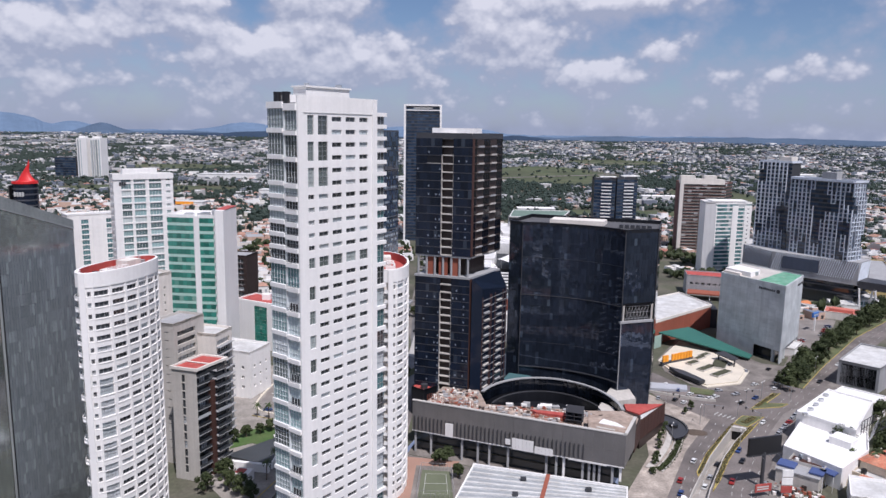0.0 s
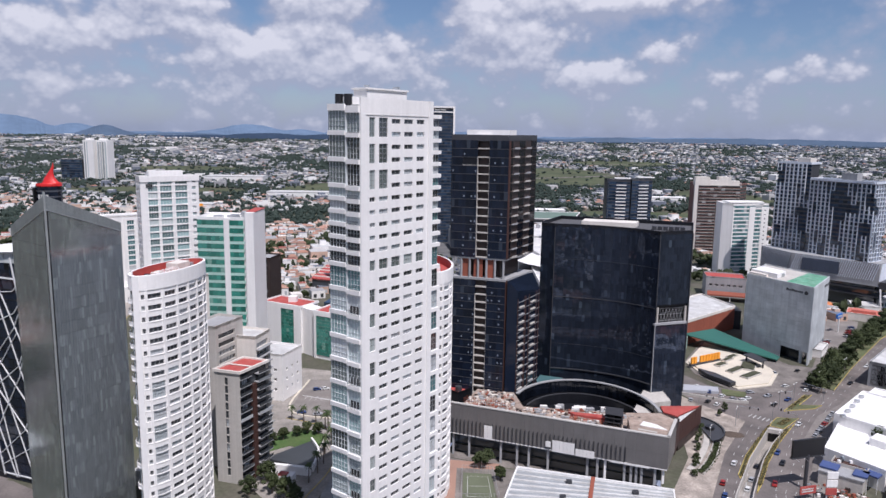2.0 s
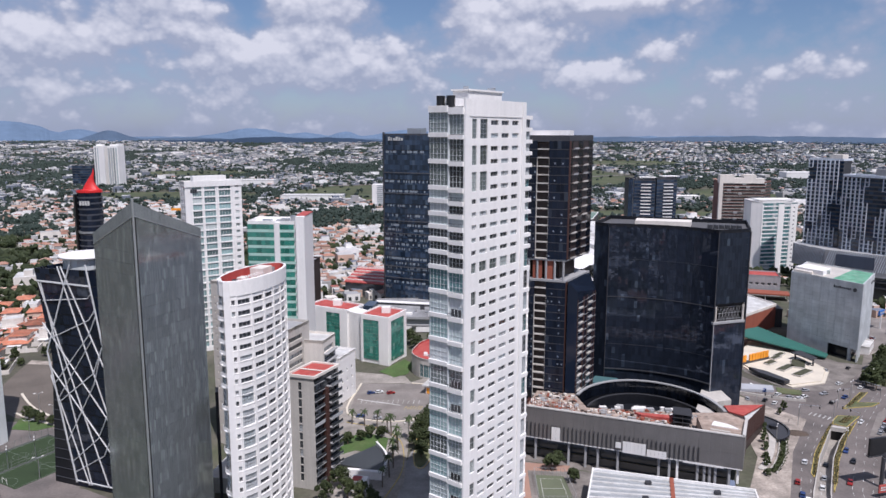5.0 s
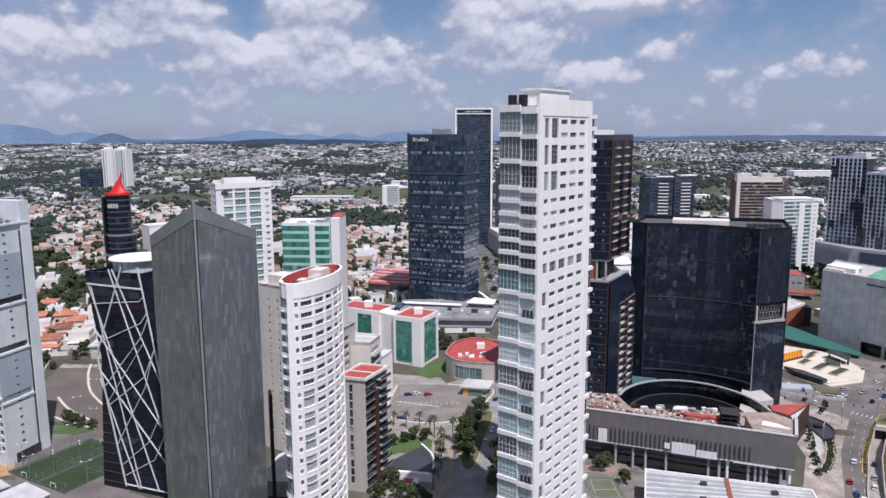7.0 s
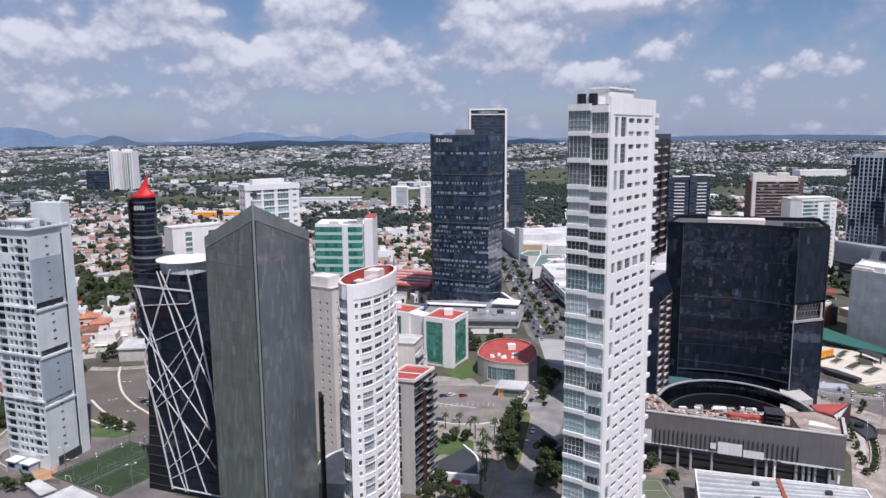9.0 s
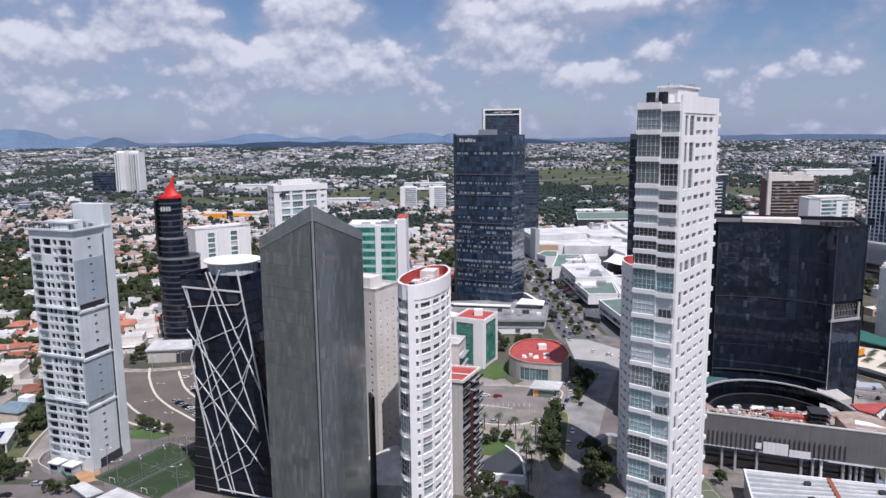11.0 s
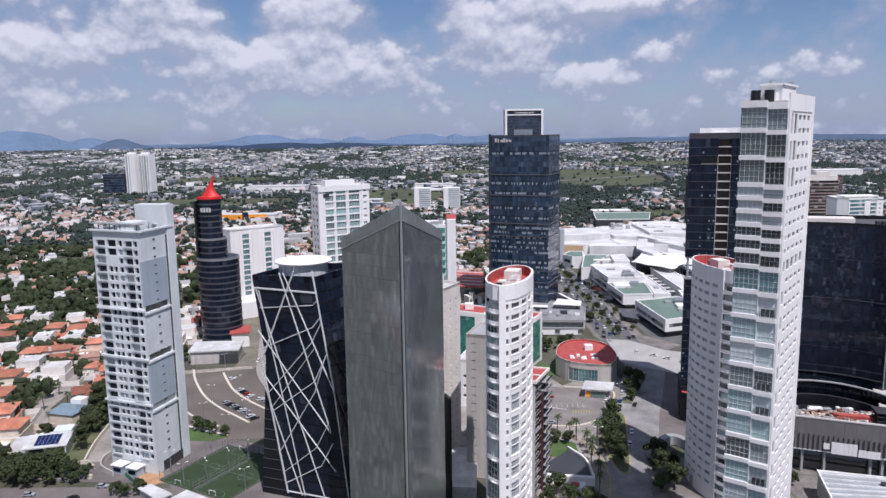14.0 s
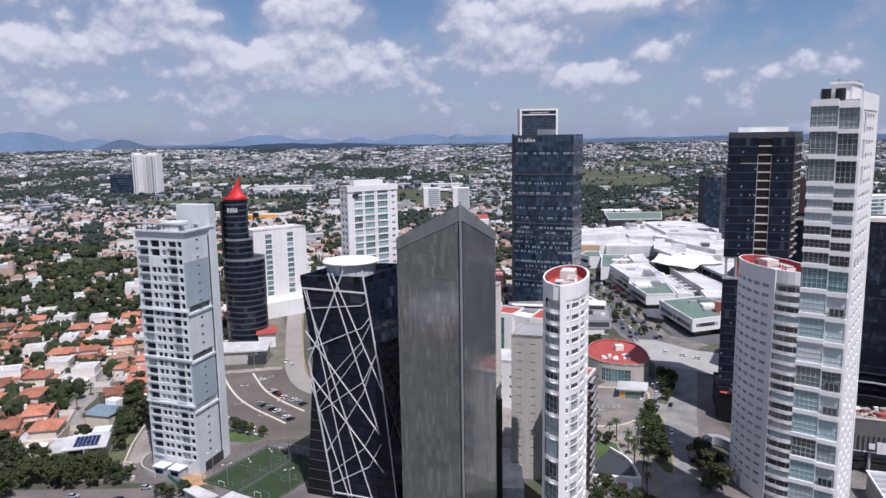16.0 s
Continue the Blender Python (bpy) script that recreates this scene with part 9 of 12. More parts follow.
prism_part("ground_floor", [(3, 644), (11, 643), (12, 652), (38, 704), (17, 707)], 0, 2.8, G_DARK, _b)
roof_units(_b, 14.2, ((18, 676, 16, 5, 0.7, WHITE), (22, 690, 12, 4, 0.5, GREY)))
_b = shop_hall([(37, 692), (33, 656), (47, 656), (52, 696)], 16.4, MALL_ROOF, "white stair block of the mall", False)
_b = shop_hall([(-2, 730), (4.5, 713.5), (16, 712.5), (22, 748), (8, 750)], 11.5, GREEN_ROOF, "small white shopping hall with a green roof", False)
strip_windows(_b, (-2, 730), (4.5, 713.5), 5.0, 8.0)
# department store
_b = shop_hall([(-10, 850), (0, 762), (26, 757), (60, 765), (64, 850)], 17, MALL_ROOF, "department store with a tan stone front", False)
prism_part("stone_front", [(1.2, 761.6), (24, 757), (24, 759), (1.2, 763.4)], 5, 16, surface("tan_stone", (0.55, 0.38, 0.22), 0.8, streak=0.08), _b, "tan stone front panel")
prism_part("upper_store", [(-9, 846), (-1, 790), (30, 786), (62, 800), (62, 848)], 16.8, 23, MALL_ROOF, _b)
prism_part("side_cladding", [(-10.6, 848), (-1, 768), (-0.6, 768), (-10.2, 848)], 1, 20, GREY, _b, "grey side cladding")
prism_part("glass_corner", [(-3, 776), (0.2, 760), (4.5, 759.5), (2, 778)], 0, 33, G_TEAL, _b)
# the great hall behind, stepped roofs and long white fronts
_b = shop_hall([(62, 770), (64, 762), (84, 755), (90, 700), (122, 680), (176, 700), (200, 860), (150, 940), (66, 900)], 16.5, MALL_ROOF, "vast white roofs of the shopping centre", False)
prism_part("front_range", [(30, 753), (84, 748), (86, 772), (30, 772)], 0, 16, MALL_ROOF, _b)
for _p, _t in (([(88, 786), (100, 754), (112, 752), (104, 790)], 21), ([(70, 720), (76, 684), (84, 690), (98, 756), (84, 770)], 17.5), ([(66, 800), (104, 784), (108, 896), (66, 880)], 19.5), ([(108, 896), (106, 800), (160, 780), (172, 872), (158, 905)], 22.5), ([(100, 752), (120, 690), (150, 700), (140, 770), (110, 790)], 20)):
    prism_part("roof_volume", _p, 15.5, _t, MALL_ROOF, _b)
    _m = bmesh.new()
    rim(_m, _p, _t - 0.2, _t + 0.7, 0.5)
    part("parapet", _m, WHITE, _b)
random.seed(77)
for _i in range(22):
    _x, _y = random.uniform(70, 160), random.uniform(705, 890)
    _w, _l = random.uniform(4, 13), random.uniform(2, 5)
    prism_part("roof_unit", [(_x, _y), (_x + _w, _y - _w * 0.25), (_x + _w + _l * 0.25, _y - _w * 0.25 + _l), (_x + _l * 0.25, _y + _l)], 16.5, 22.9 + random.uniform(0.3, 1.6), (WHITE, GREY, SLATE, CREAM, MALL_ROOF)[_i % 5], _b)
# dark low roofs added to darken the alley and the court under the canopy
DARK_ROOF = surface("dark_roof_sheet", (0.030, 0.032, 0.036), 0.7, grain=(1, 0.2), stain=(0.1, 0.3))
for _p, _h in (([(49, 542), (60, 560), (64, 650), (48.5, 655), (51, 600)], 4.5), ([(53, 662), (64, 657), (92, 690), (84, 740), (44, 748), (46, 702)], 6.0), ([(80, 585), (90, 590), (90, 655), (79, 655)], 4.0)):
    _b = thing("market_hall", _p[0][0], _p[0][1], 0, 0, "low dark-roofed block added to darken gaps between white roofs", "building")
    prism_part("body", inset(_p, 0.5), 0, _h - 0.4, G_DARK, _b)
    prism_part("roof", _p, _h - 0.4, _h, DARK_ROOF, _b)
# white roofs on the far side of the alley
_b = shop_hall([(66, 655), (78, 653), (84, 585), (82, 564), (64, 562)], 10.5, MALL_ROOF, "long white roof along a dark alley", False)
_b = shop_hall([(56, 534), (60, 557), (92, 558), (88, 530)], 10.5, MALL_ROOF, "low white mall wing", False)
_b = shop_hall([(92, 655), (95, 598), (124, 596), (128, 660)], 13, MALL_ROOF, "grey-sided market hall of the mall", False)
strip_windows(_b, (92, 655), (95, 598), 4, 11)
_b = shop_hall([(95, 590), (92, 540), (120, 540), (126, 588)], 11, MALL_ROOF, "white mall wing with roof lights", False)
roof_units(_b, 11, ((98, 552, 14, 3, 0.6, G_DARK), (100, 566, 14, 3, 0.6, G_DARK)))
for _k in range(6):
    _c = thing("pergola", 60, 575 + 13 * _k, 0, 0, "pale slatted pergola over a mall alley", "pergola", "pergolas of the alley")
    for _j in range(4):
        boxed("slat", [(51.5, 64.5, 573 + 13 * _k + _j * 1.4, 573.4 + 13 * _k + _j * 1.4, 6.0, 6.3)], WHITE, _c)
    for _x in (51.7, 64.2):
        drum("post", _x, 575 + 13 * _k, 0, 6, 0.15, METAL, _c, "", 6)
_t = thing("tensile_canopy", 86, 672, 0, 0, "white tensile canopy over a mall court", "canopy")
_m = bmesh.new()
_cc, _rim2 = Vector((86, 680)), smooth([(50, 663), (62, 648), (76, 627), (92, 646), (113, 652), (112, 672), (115, 692), (96, 708), (80, 738), (70, 704), (50, 663)], 4)[:-1]
_rings = [[_m.verts.new((_cc.x + (p[0] - _cc.x) * k, _cc.y + (p[1] - _cc.y) * k, 14.6 + 4.5 * (1 - k) ** 1.6 + 0.5 * math.sin(i * 1.26) * k)) for i, p in enumerate(_rim2)] for k in (1.0, 0.66, 0.33, 0.08)]
for _r0, _r1 in zip(_rings, _rings[1:]):
    for _i in range(len(_r0)):
        _m.faces.new((_r0[_i], _r0[(_i + 1) % len(_r0)], _r1[(_i + 1) % len(_r0)], _r1[_i]))
part("membrane", _m, WHITE, _t)
for _x, _y in ((86, 680), (54, 663), (76, 632), (110, 654), (108, 690)):
    drum("mast", _x, _y, 0, 18.8 if _x == 86 else 14.7, 0.4, METAL, _t, "", 8)
banded("office_building", "navy glass slab behind the mall", [(192, 925), (224, 925), (224, 945), (192, 945)], 75, 3.8, BLACK, G_NAVY, (0,), 0.6, 4, 0)
shop_hall([(92, 1015), (166, 1012), (192, 1100), (106, 1105)], 13, GREEN_ROOF, "dark navy hall with a teal roof", False)
_o = [o for o in scene.objects if o.name.startswith("body") and o.parent and o.parent.get("label") == "dark navy hall with a teal roof"][0]
_o.data.materials[0] = DARK_GREY
# red numbered hoarding by the mall, its figure drawn as a ring pair
_b = thing("hoarding", 50, 486, 0, 0, "brown-red advertising tower by the mall", "hoarding")
prism_part("panel", [(42, 481), (54, 478), (54.6, 481), (42.6, 484)], 10, 19, BRICK_RED, _b)
for _z in (13.2, 15.8):
    _m = bmesh.new()
    _c = Vector((48, 479.2, _z))
    for _k in range(14):
        _q, _r = 6.2832 * _k / 14, 6.2832 * (_k + 1) / 14
        tube(_m, _c + Vector((1.2 * math.cos(_q), 0, 1.2 * math.sin(_q))), _c + Vector((1.2 * math.cos(_r), 0, 1.2 * math.sin(_r))), 0.35, sides=5)
    part("ring_mark", _m, PAINT_WHITE, _b)
drum("post", 48, 481.5, 0, 10.2, 0.8, DARK_GREY, _b, "", 8)


# ---- roadside buildings near the boulevard ----
CLEAN_ROOF = surface("clean_white_roof", (0.76, 0.75, 0.74), 0.8, grain=(0.8, 0.05), stain=(0.1, 0.08))


def roadside():
    b = thing("clinic", 165, 295, 0, 0, "white flat-roofed roadside building in stepped blocks", "building")
    for pts, top in (([(139, 277), (152, 257), (172, 274), (182, 292), (160, 305)], 8.5), ([(157, 304), (172, 284), (199, 318), (186, 333)], 12.5), ([(186, 333), (198, 320), (214, 332), (200, 346)], 9.5)):
        prism_part("block", pts, 0, top - 0.8, WHITE, b)
        prism_part("roof", inset(pts, 0.4), top - 0.8, top - 0.5, CLEAN_ROOF, b)
        bm = bmesh.new()
        rim(bm, pts, top - 1, top + 0.4, 0.4)
        part("parapet", bm, WHITE, b)
    prism_part("roof_house", [(160, 282), (165, 275), (171, 280), (166, 287)], 8, 11, WHITE, b)
    for i in range(7):
        bm = bmesh.new()
        x, y = 176 + i * 1.9, 282 + i * 2.6
        tube(bm, (x, y, 8), (x + 1.5, y - 1.2, 13), 0.18, sides=5)
        part("steel_strut", bm, METAL, b)
    for i in range(5):
        bm = bmesh.new()
        box(bm, 158 + i * 5.4, 160 + i * 5.4, 300 + i * 6, 301.4 + i * 6, 12.4, 13.4)
        part("roof_unit", bm, METAL, b)
    s = thing("shop", 140, 262, 0, 0, "small roadside shop with blue awnings", "shop")
    prism_part("body", [(130, 263), (142, 254), (149, 262), (137, 271)], 0, 5.4, BEIGE, s)
    prism_part("roof", [(129.6, 263), (142, 253.6), (149.4, 262), (137, 271.4)], 5.4, 5.9, GREY, s)
    blue = surface("blue_canvas", (0.06, 0.09, 0.22), 0.8)
    for pts in (([(131, 265), (136, 261), (140, 266), (135, 270)]), ([(148, 255), (156, 262), (152, 267), (145, 260)]), ([(140, 258), (144, 255), (148, 260), (144, 263)])):
        prism_part("awning", pts, 6.2, 6.8, blue, s, "blue canvas awning")
        for p in pts:
            drum("awning_post", p[0], p[1], 0, 6.2, 0.1, WHITE, s, "", 6)
    for i in range(3):
        bm = bmesh.new()
        box(bm, 126.5, 130.5, 250.5 + i * 0.0, 251.0, 2.0 + i * 3.2, 4.6 + i * 3.2)
        part("sign_panel", bm, WHITE if i else RED_ROOF, s)
    drum("sign_post", 127, 251, 0, 11, 0.18, WHITE, s, "", 6)
    drum("sign_post", 130, 251, 0, 11, 0.18, WHITE, s, "", 6)
    g = block("office_building", [(214, 376), (228, 362), (262, 392), (244, 408)], 14, GREY, "grey concrete office with a dark glass corner", roof=WHITE_ROOF)
    path = Line((214, 376), (228, 362))
    pieces(g, "window", window_mesh(17, 11, G_BLACK, DARK_GREY, 6, 4), [spot(path, 10, 1.5, 0.1)])
    t = thing("billboard", 122.9, 258.8, 0, 0, "black billboard on a single dark pole", "billboard")
    drum("pole", 122.9, 258.8, 0, 14, 0.7, DARK_GREY, t, "", 12)
    bm = bmesh.new()
    prism(bm, [(116.0, 256.6), (130.0, 260.6), (129.8, 261.5), (115.8, 257.5)], 13.2, 20.2)
    part("board", bm, TANK, t)
    bm = bmesh.new()
    rim(bm, [(115.8, 256.2), (130.3, 260.3), (130.0, 261.8), (115.5, 257.7)], 13.0, 13.5, 0.2)
    part("board_frame", bm, DARK_GREY, t)
    for i in range(4):
        bm = bmesh.new()
        p = Vector((117.5, 256.6)).lerp(Vector((128.5, 259.8)), i / 3)
        tube(bm, (p.x, p.y, 13.2), (p.x + 0.5, p.y - 1.8, 12.8), 0.08, sides=4)
        part("lamp_arm", bm, METAL, t)
    block("shop", [(146, 240), (176, 232), (182, 246), (154, 256)], 7, WHITE, "low white flat-roofed workshop by the road", {3: dict(n=3, w=2, h=1.6, f=3, z0=0.4)})


roadside()

# tennis court beside the hall
_b = thing("tennis_court", -2, 256, 0, 0, "small green tennis court inside a fence", "court")
prism_part("court_slab", [(-8, 246), (5, 246), (4, 267), (-7, 268)], 0, 0.2, surface("court_green", (0.12, 0.135, 0.085), 0.9), _b)
for _l in ([(-6, 249), (3, 249), (2.4, 264.5), (-5.4, 265), (-6, 249)], [(-5.7, 257), (2.7, 257)]):
    _m = bmesh.new()
    ribbon(_m, _l, 0.16, 0.18, 0.215)
    part("court_line", _m, PAINT_WHITE, _b)
for _l in ([(-8.4, 245.6), (5.4, 245.6), (4.4, 267.4), (-7.4, 268.4), (-8.4, 245.6)],):
    _m = bmesh.new()
    ribbon(_m, _l, 0.1, 3.1, 3.2)
    part("fence_rail", _m, GREY, _b)
    for _i in range(4):
        for _k in range(8):
            _p = Vector(_l[_i]).lerp(Vector(_l[_i + 1]), _k / 8)
            drum("fence_post", _p.x, _p.y, 0, 3.2, 0.06, GREY, _b, "", 5)
sheet("pavement", [(-16, 240), (-11, 240), (-9.5, 272), (6, 271), (8, 276), (-16, 280)], 0.12, surface("red_paving", (0.33, 0.20, 0.15), 0.9), "reddish paved path round the court", "pavement")

# ---- low white hall by the round car park ----
_b = thing("hall", -260, 430, 0, 0, "low white-roofed hall beside the round tower", "building")
prism_part("body", [(-273, 420), (-246, 424), (-248, 441), (-276, 440)], 0, 7.4, BEIGE, _b)
prism_part("roof", [(-274, 419), (-245, 423), (-247, 442), (-277, 441)], 7.4, 8.2, WHITE_ROOF, _b)
prism_part("porch", [(-256, 420), (-246, 421.5), (-246, 424.5), (-256, 423)], 0, 6, DARK_GREY, _b)
prism_part("roof", [(-259, 452), (-247, 456), (-251, 474), (-263, 470)], 9, 9.8, RED_ROOF, thing("shop", -255, 462, 0, 0, "small white shop with a red roof", "shop"))
_o = [o for o in scene.objects if o.get("label") == "small white shop with a red roof"][0]
prism_part("body", [(-258, 453), (-248, 457), (-252, 473), (-262, 469)], 0, 9, WHITE, _o)


# ---- houses ----
PEACH = surface("peach_render", (0.60, 0.43, 0.31), 0.85, grain=(1.5, 0.08), stain=(0.15, 0.15), streak=0.1)
SAND_WALL = surface("sand_render", (0.66, 0.57, 0.45), 0.85, grain=(1.5, 0.08), stain=(0.15, 0.15), streak=0.1)


def house(w, l, kinds, wall, label, seed):
    """A villa of several volumes, each with a hipped tile roof or a flat roof behind a parapet; windows, a terrace
    canopy, a garden wall, a chimney and a water tank. kinds: roof of the main, upper and side volume."""
    rnd = random.Random(seed)
    b = thing("villa", 0, 0, 0, 0, label, "house", "villas of the quarter")

    def tiled(x0, x1, y0, y1, z, rise):
        bm = bmesh.new()
        o = 0.55
        c = [bm.verts.new(p) for p in ((x0 - o, y0 - o, z), (x1 + o, y0 - o, z), (x1 + o, y1 + o, z), (x0 - o, y1 + o, z))]
        if x1 - x0 > y1 - y0:
            k = min(0.45, (y1 - y0) * 0.5 / (x1 - x0))
            ends = ((x0 + (x1 - x0) * k, (y0 + y1) / 2), (x1 - (x1 - x0) * k, (y0 + y1) / 2))
            order = ((3, 0, "a"), (0, 1, "b", "a"), (1, 2, "b"), (2, 3, "a", "b"))
        else:
            k = min(0.45, (x1 - x0) * 0.5 / (y1 - y0))
            ends = (((x0 + x1) / 2, y0 + (y1 - y0) * k), ((x0 + x1) / 2, y1 - (y1 - y0) * k))
            order = ((0, 1, "a"), (1, 2, "b", "a"), (2, 3, "b"), (3, 0, "a", "b"))
        r = {"a": bm.verts.new((*ends[0], z + rise)), "b": bm.verts.new((*ends[1], z + rise))}
        for q in order:
            bm.faces.new([r[i] if isinstance(i, str) else c[i] for i in q])
        bm.faces.new(c[::-1])
        return bm

    def volume(name, x0, x1, y0, y1, z0, z1, kind):
        v = lbox(name, [(x0, x1, y0, y1, z0, z1)], wall, b)
        if kind == "tiled":
            local("tiled_roof", tiled(x0, x1, y0, y1, z1, min(x1 - x0, y1 - y0) * 0.2), TERRACOTTA, v)
        else:
            bm = bmesh.new()
            rim(bm, [(x0, y0), (x1, y0), (x1, y1), (x0, y1)], z1 - 0.1, z1 + 0.7, 0.28)
            local("parapet", bm, wall, v)
            lbox("flat_roof", [(x0 + 0.28, x1 - 0.28, y0 + 0.28, y1 - 0.28, z1, z1 + 0.15)], RED_ROOF if kind == "red" else WHITE_ROOF, v)
        return v

    s = rnd.choice((-1, 1))
    volume("ground_floor", -w / 2, w / 2, -l / 2, l / 2, 0, 3.3, kinds[0])
    ux0, ux1 = sorted((-s * w * 0.46, s * w * 0.18))
    volume("upper_floor", ux0, ux1, -l * 0.30, l * 0.46, 3.3, 6.6, kinds[1])
    sx0, sx1 = sorted((s * w * 0.5, s * w * 0.86))
    volume("side_wing", sx0, sx1, -l * 0.42, l * 0.22, 0, 3.0 + rnd.uniform(0, 1.6), kinds[2])
    lbox("terrace_canopy", [(-s * w * 0.1 - w * 0.24, -s * w * 0.1 + w * 0.24, -l / 2 - 2.4, -l / 2 + 0.1, 2.7, 2.95)], WHITE, b)
    q = rnd.uniform(-0.3, 0.1) * w
    lbox("chimney", [(q, q + 0.9, l * 0.2, l * 0.2 + 0.9, 6.4, 8.4)], wall, b)
    drum_bm = bmesh.new()
    tube(drum_bm, (s * w * 0.34, l * 0.3, 3.3), (s * w * 0.34, l * 0.3, 5.0), 0.7, sides=10)
    local("water_tank", drum_bm, TANK, b, "black plastic roof water tank")
    for x, y, z, ww in ((-w * 0.28, -l / 2 - 0.02, 0.9, 2.0), (w * 0.25, -l / 2 - 0.02, 0.9, 2.4), ((ux0 + ux1) / 2 - 1.7, -l * 0.30 - 0.02, 4.2, 1.5), ((ux0 + ux1) / 2 + 1.7, -l * 0.30 - 0.02, 4.2, 1.5)):
        ob = new("window", window_mesh(ww, 1.5, G_DARK, WHITE, 2))
        ob.parent = b
        ob.matrix_basis = pose(x, y, z)
    bm = bmesh.new()
    rim(bm, [(-w * 0.75, -l * 0.85), (w * 0.95, -l * 0.85), (w * 0.95, l * 0.68), (-w * 0.75, l * 0.68)], 0, 2.1, 0.22)
    local("garden_wall", bm, wall, b)
    return b


VILLAS = [house(12, 12, ("flat", "tiled", "tiled"), SAND_WALL, "sand-coloured villa with hipped terracotta roofs", 1), house(13, 10, ("flat", "flat", "tiled"), CREAM, "cream villa with stepped flat roofs and a tiled wing", 2),
          house(11, 13, ("tiled", "tiled", "tiled"), CREAM, "cream villa with a cluster of terracotta roofs", 3), house(14, 11, ("red", "tiled", "flat"), SAND_WALL, "sand-coloured villa with a red coated roof terrace", 4),
          house(12, 11, ("flat", "tiled", "red"), PEACH, "peach villa with a tiled roof and a flat wing", 6), house(10, 12, ("tiled", "flat", "flat"), WHITE, "white villa with a tiled ground floor roof", 9)]


def villa_rows():
    """Villas along the curving lanes of the quarter, with gaps for gardens, and a few beside the boulevard."""
    rnd = random.Random(23)
    spots = []
    for _ in range(1500):
        x, y = rnd.uniform(-446, -294), rnd.uniform(316, 588)
        if x > -338 and y < 366 or x > -300 and y < 430 or -342 < x < -316 and y < 470:
            continue
        if all(math.hypot(x - a, (y - b) * 0.9) > 16.8 for a, b, _, _ in spots):
            spots.append((x, y, rnd.choice((10, 15, 20, 25, 110)), rnd.choice((0, 0, 1, 1, 2, 2, 3, 4, 5))))
    spots = sorted(spots, key=lambda s: s[1])[:60]
    spots += [(-319, 312, 10, 0), (-333, 330, 15, 2), (-340, 312, 20, 3)]
    spots += [(172, 262, 35, 0), (186, 270, 30, 3), (196, 284, 35, 1), (188, 250, 20, 0), (204, 262, 30, 3), (210, 300, 35, 2), (222, 316, 30, 0), (216, 280, 25, 4), (232, 340, 30, 3), (228, 296, 30, 0)]
    return spots


VILLA_SPOTS = villa_rows()
for _i, (_x, _y, _r, _k) in enumerate(VILLA_SPOTS):
    _m = pose(_x, _y, 0, 0, 0, _r) @ Matrix.Diagonal((1.22, 1.22, 1.1, 1))
    if VILLAS[_k].get("placed"):
        copy_thing(VILLAS[_k], _m)
    else:
        VILLAS[_k].matrix_basis = _m
        VILLAS[_k]["placed"] = 1
for _v in scene.objects:
    if "placed" in _v:
        del _v["placed"]
LANE = surface("pale_lane_concrete", (0.33, 0.30, 0.265), 0.9, grain=(0.9, 0.16), stain=(0.1, 0.3), tint=(0.23, 0.205, 0.18))
sheet("lane", [(-326, 326), (-310, 320), (-308, 340), (-320, 352), (-324, 400), (-334, 440), (-352, 500), (-376, 560), (-384, 556), (-361, 498), (-343, 440), (-333, 398), (-331, 352)], 0.07, LANE, "pale concrete court and lane between the villas", "lane")
street("lane", smooth([(-446, 372), (-400, 392), (-360, 398), (-329, 398)]), 7, 0.06, LANE, "pale concrete lane between the villas", "lane")
street("lane", smooth([(-452, 468), (-410, 482), (-372, 482), (-344, 470)]), 7, 0.06, LANE, "pale concrete lane between the villas", "lane")
# white house with solar panels, and its grey-roofed neighbour
_b = thing("villa", -293.5, 304, 0, 14, "white modern villa with a dark solar array", "house")
lbox("body", [(-8.4, 7.4, -7.6, 9, 0, 4.4)], WHITE, _b)
lbox("annex", [(-14.5, -8.4, -4, 5, 0, 5.0)], WHITE, _b)
lbox("annex_roof", [(-14.2, -8.7, -3.7, 4.7, 5.0, 5.25)], WHITE_ROOF, _b)
lbox("upper_block", [(0, 7.4, 3.2, 10.5, 4.4, 6.6)], COOL, _b)
_m = bmesh.new()
_c = [_m.verts.new(p) for p in ((-9.2, -9.4, 4.4), (8.2, -9.4, 4.4), (8.2, 3.0, 5.7), (-9.2, 3.0, 5.7), (-9.2, -9.4, 4.85), (8.2, -9.4, 4.85), (8.2, 3.0, 6.15), (-9.2, 3.0, 6.15))]
for _q in ((3, 2, 1, 0), (4, 5, 6, 7), (0, 1, 5, 4), (1, 2, 6, 5), (2, 3, 7, 6), (3, 0, 4, 7)):
    _m.faces.new([_c[i] for i in _q])
_rack = local("roof", _m, WHITE_ROOF, _b, "white sloping roof slab")
lbox("glass_front", [(-7, 6.6, -7.75, -7.6, 0.4, 3.8)], G_DARK, _b)
for _x in (-8.6, -0.6, 7.4):
    lbox("post", [(_x - 0.2, _x + 0.2, -9.1, -8.7, 0, 4.5)], WHITE, _b)
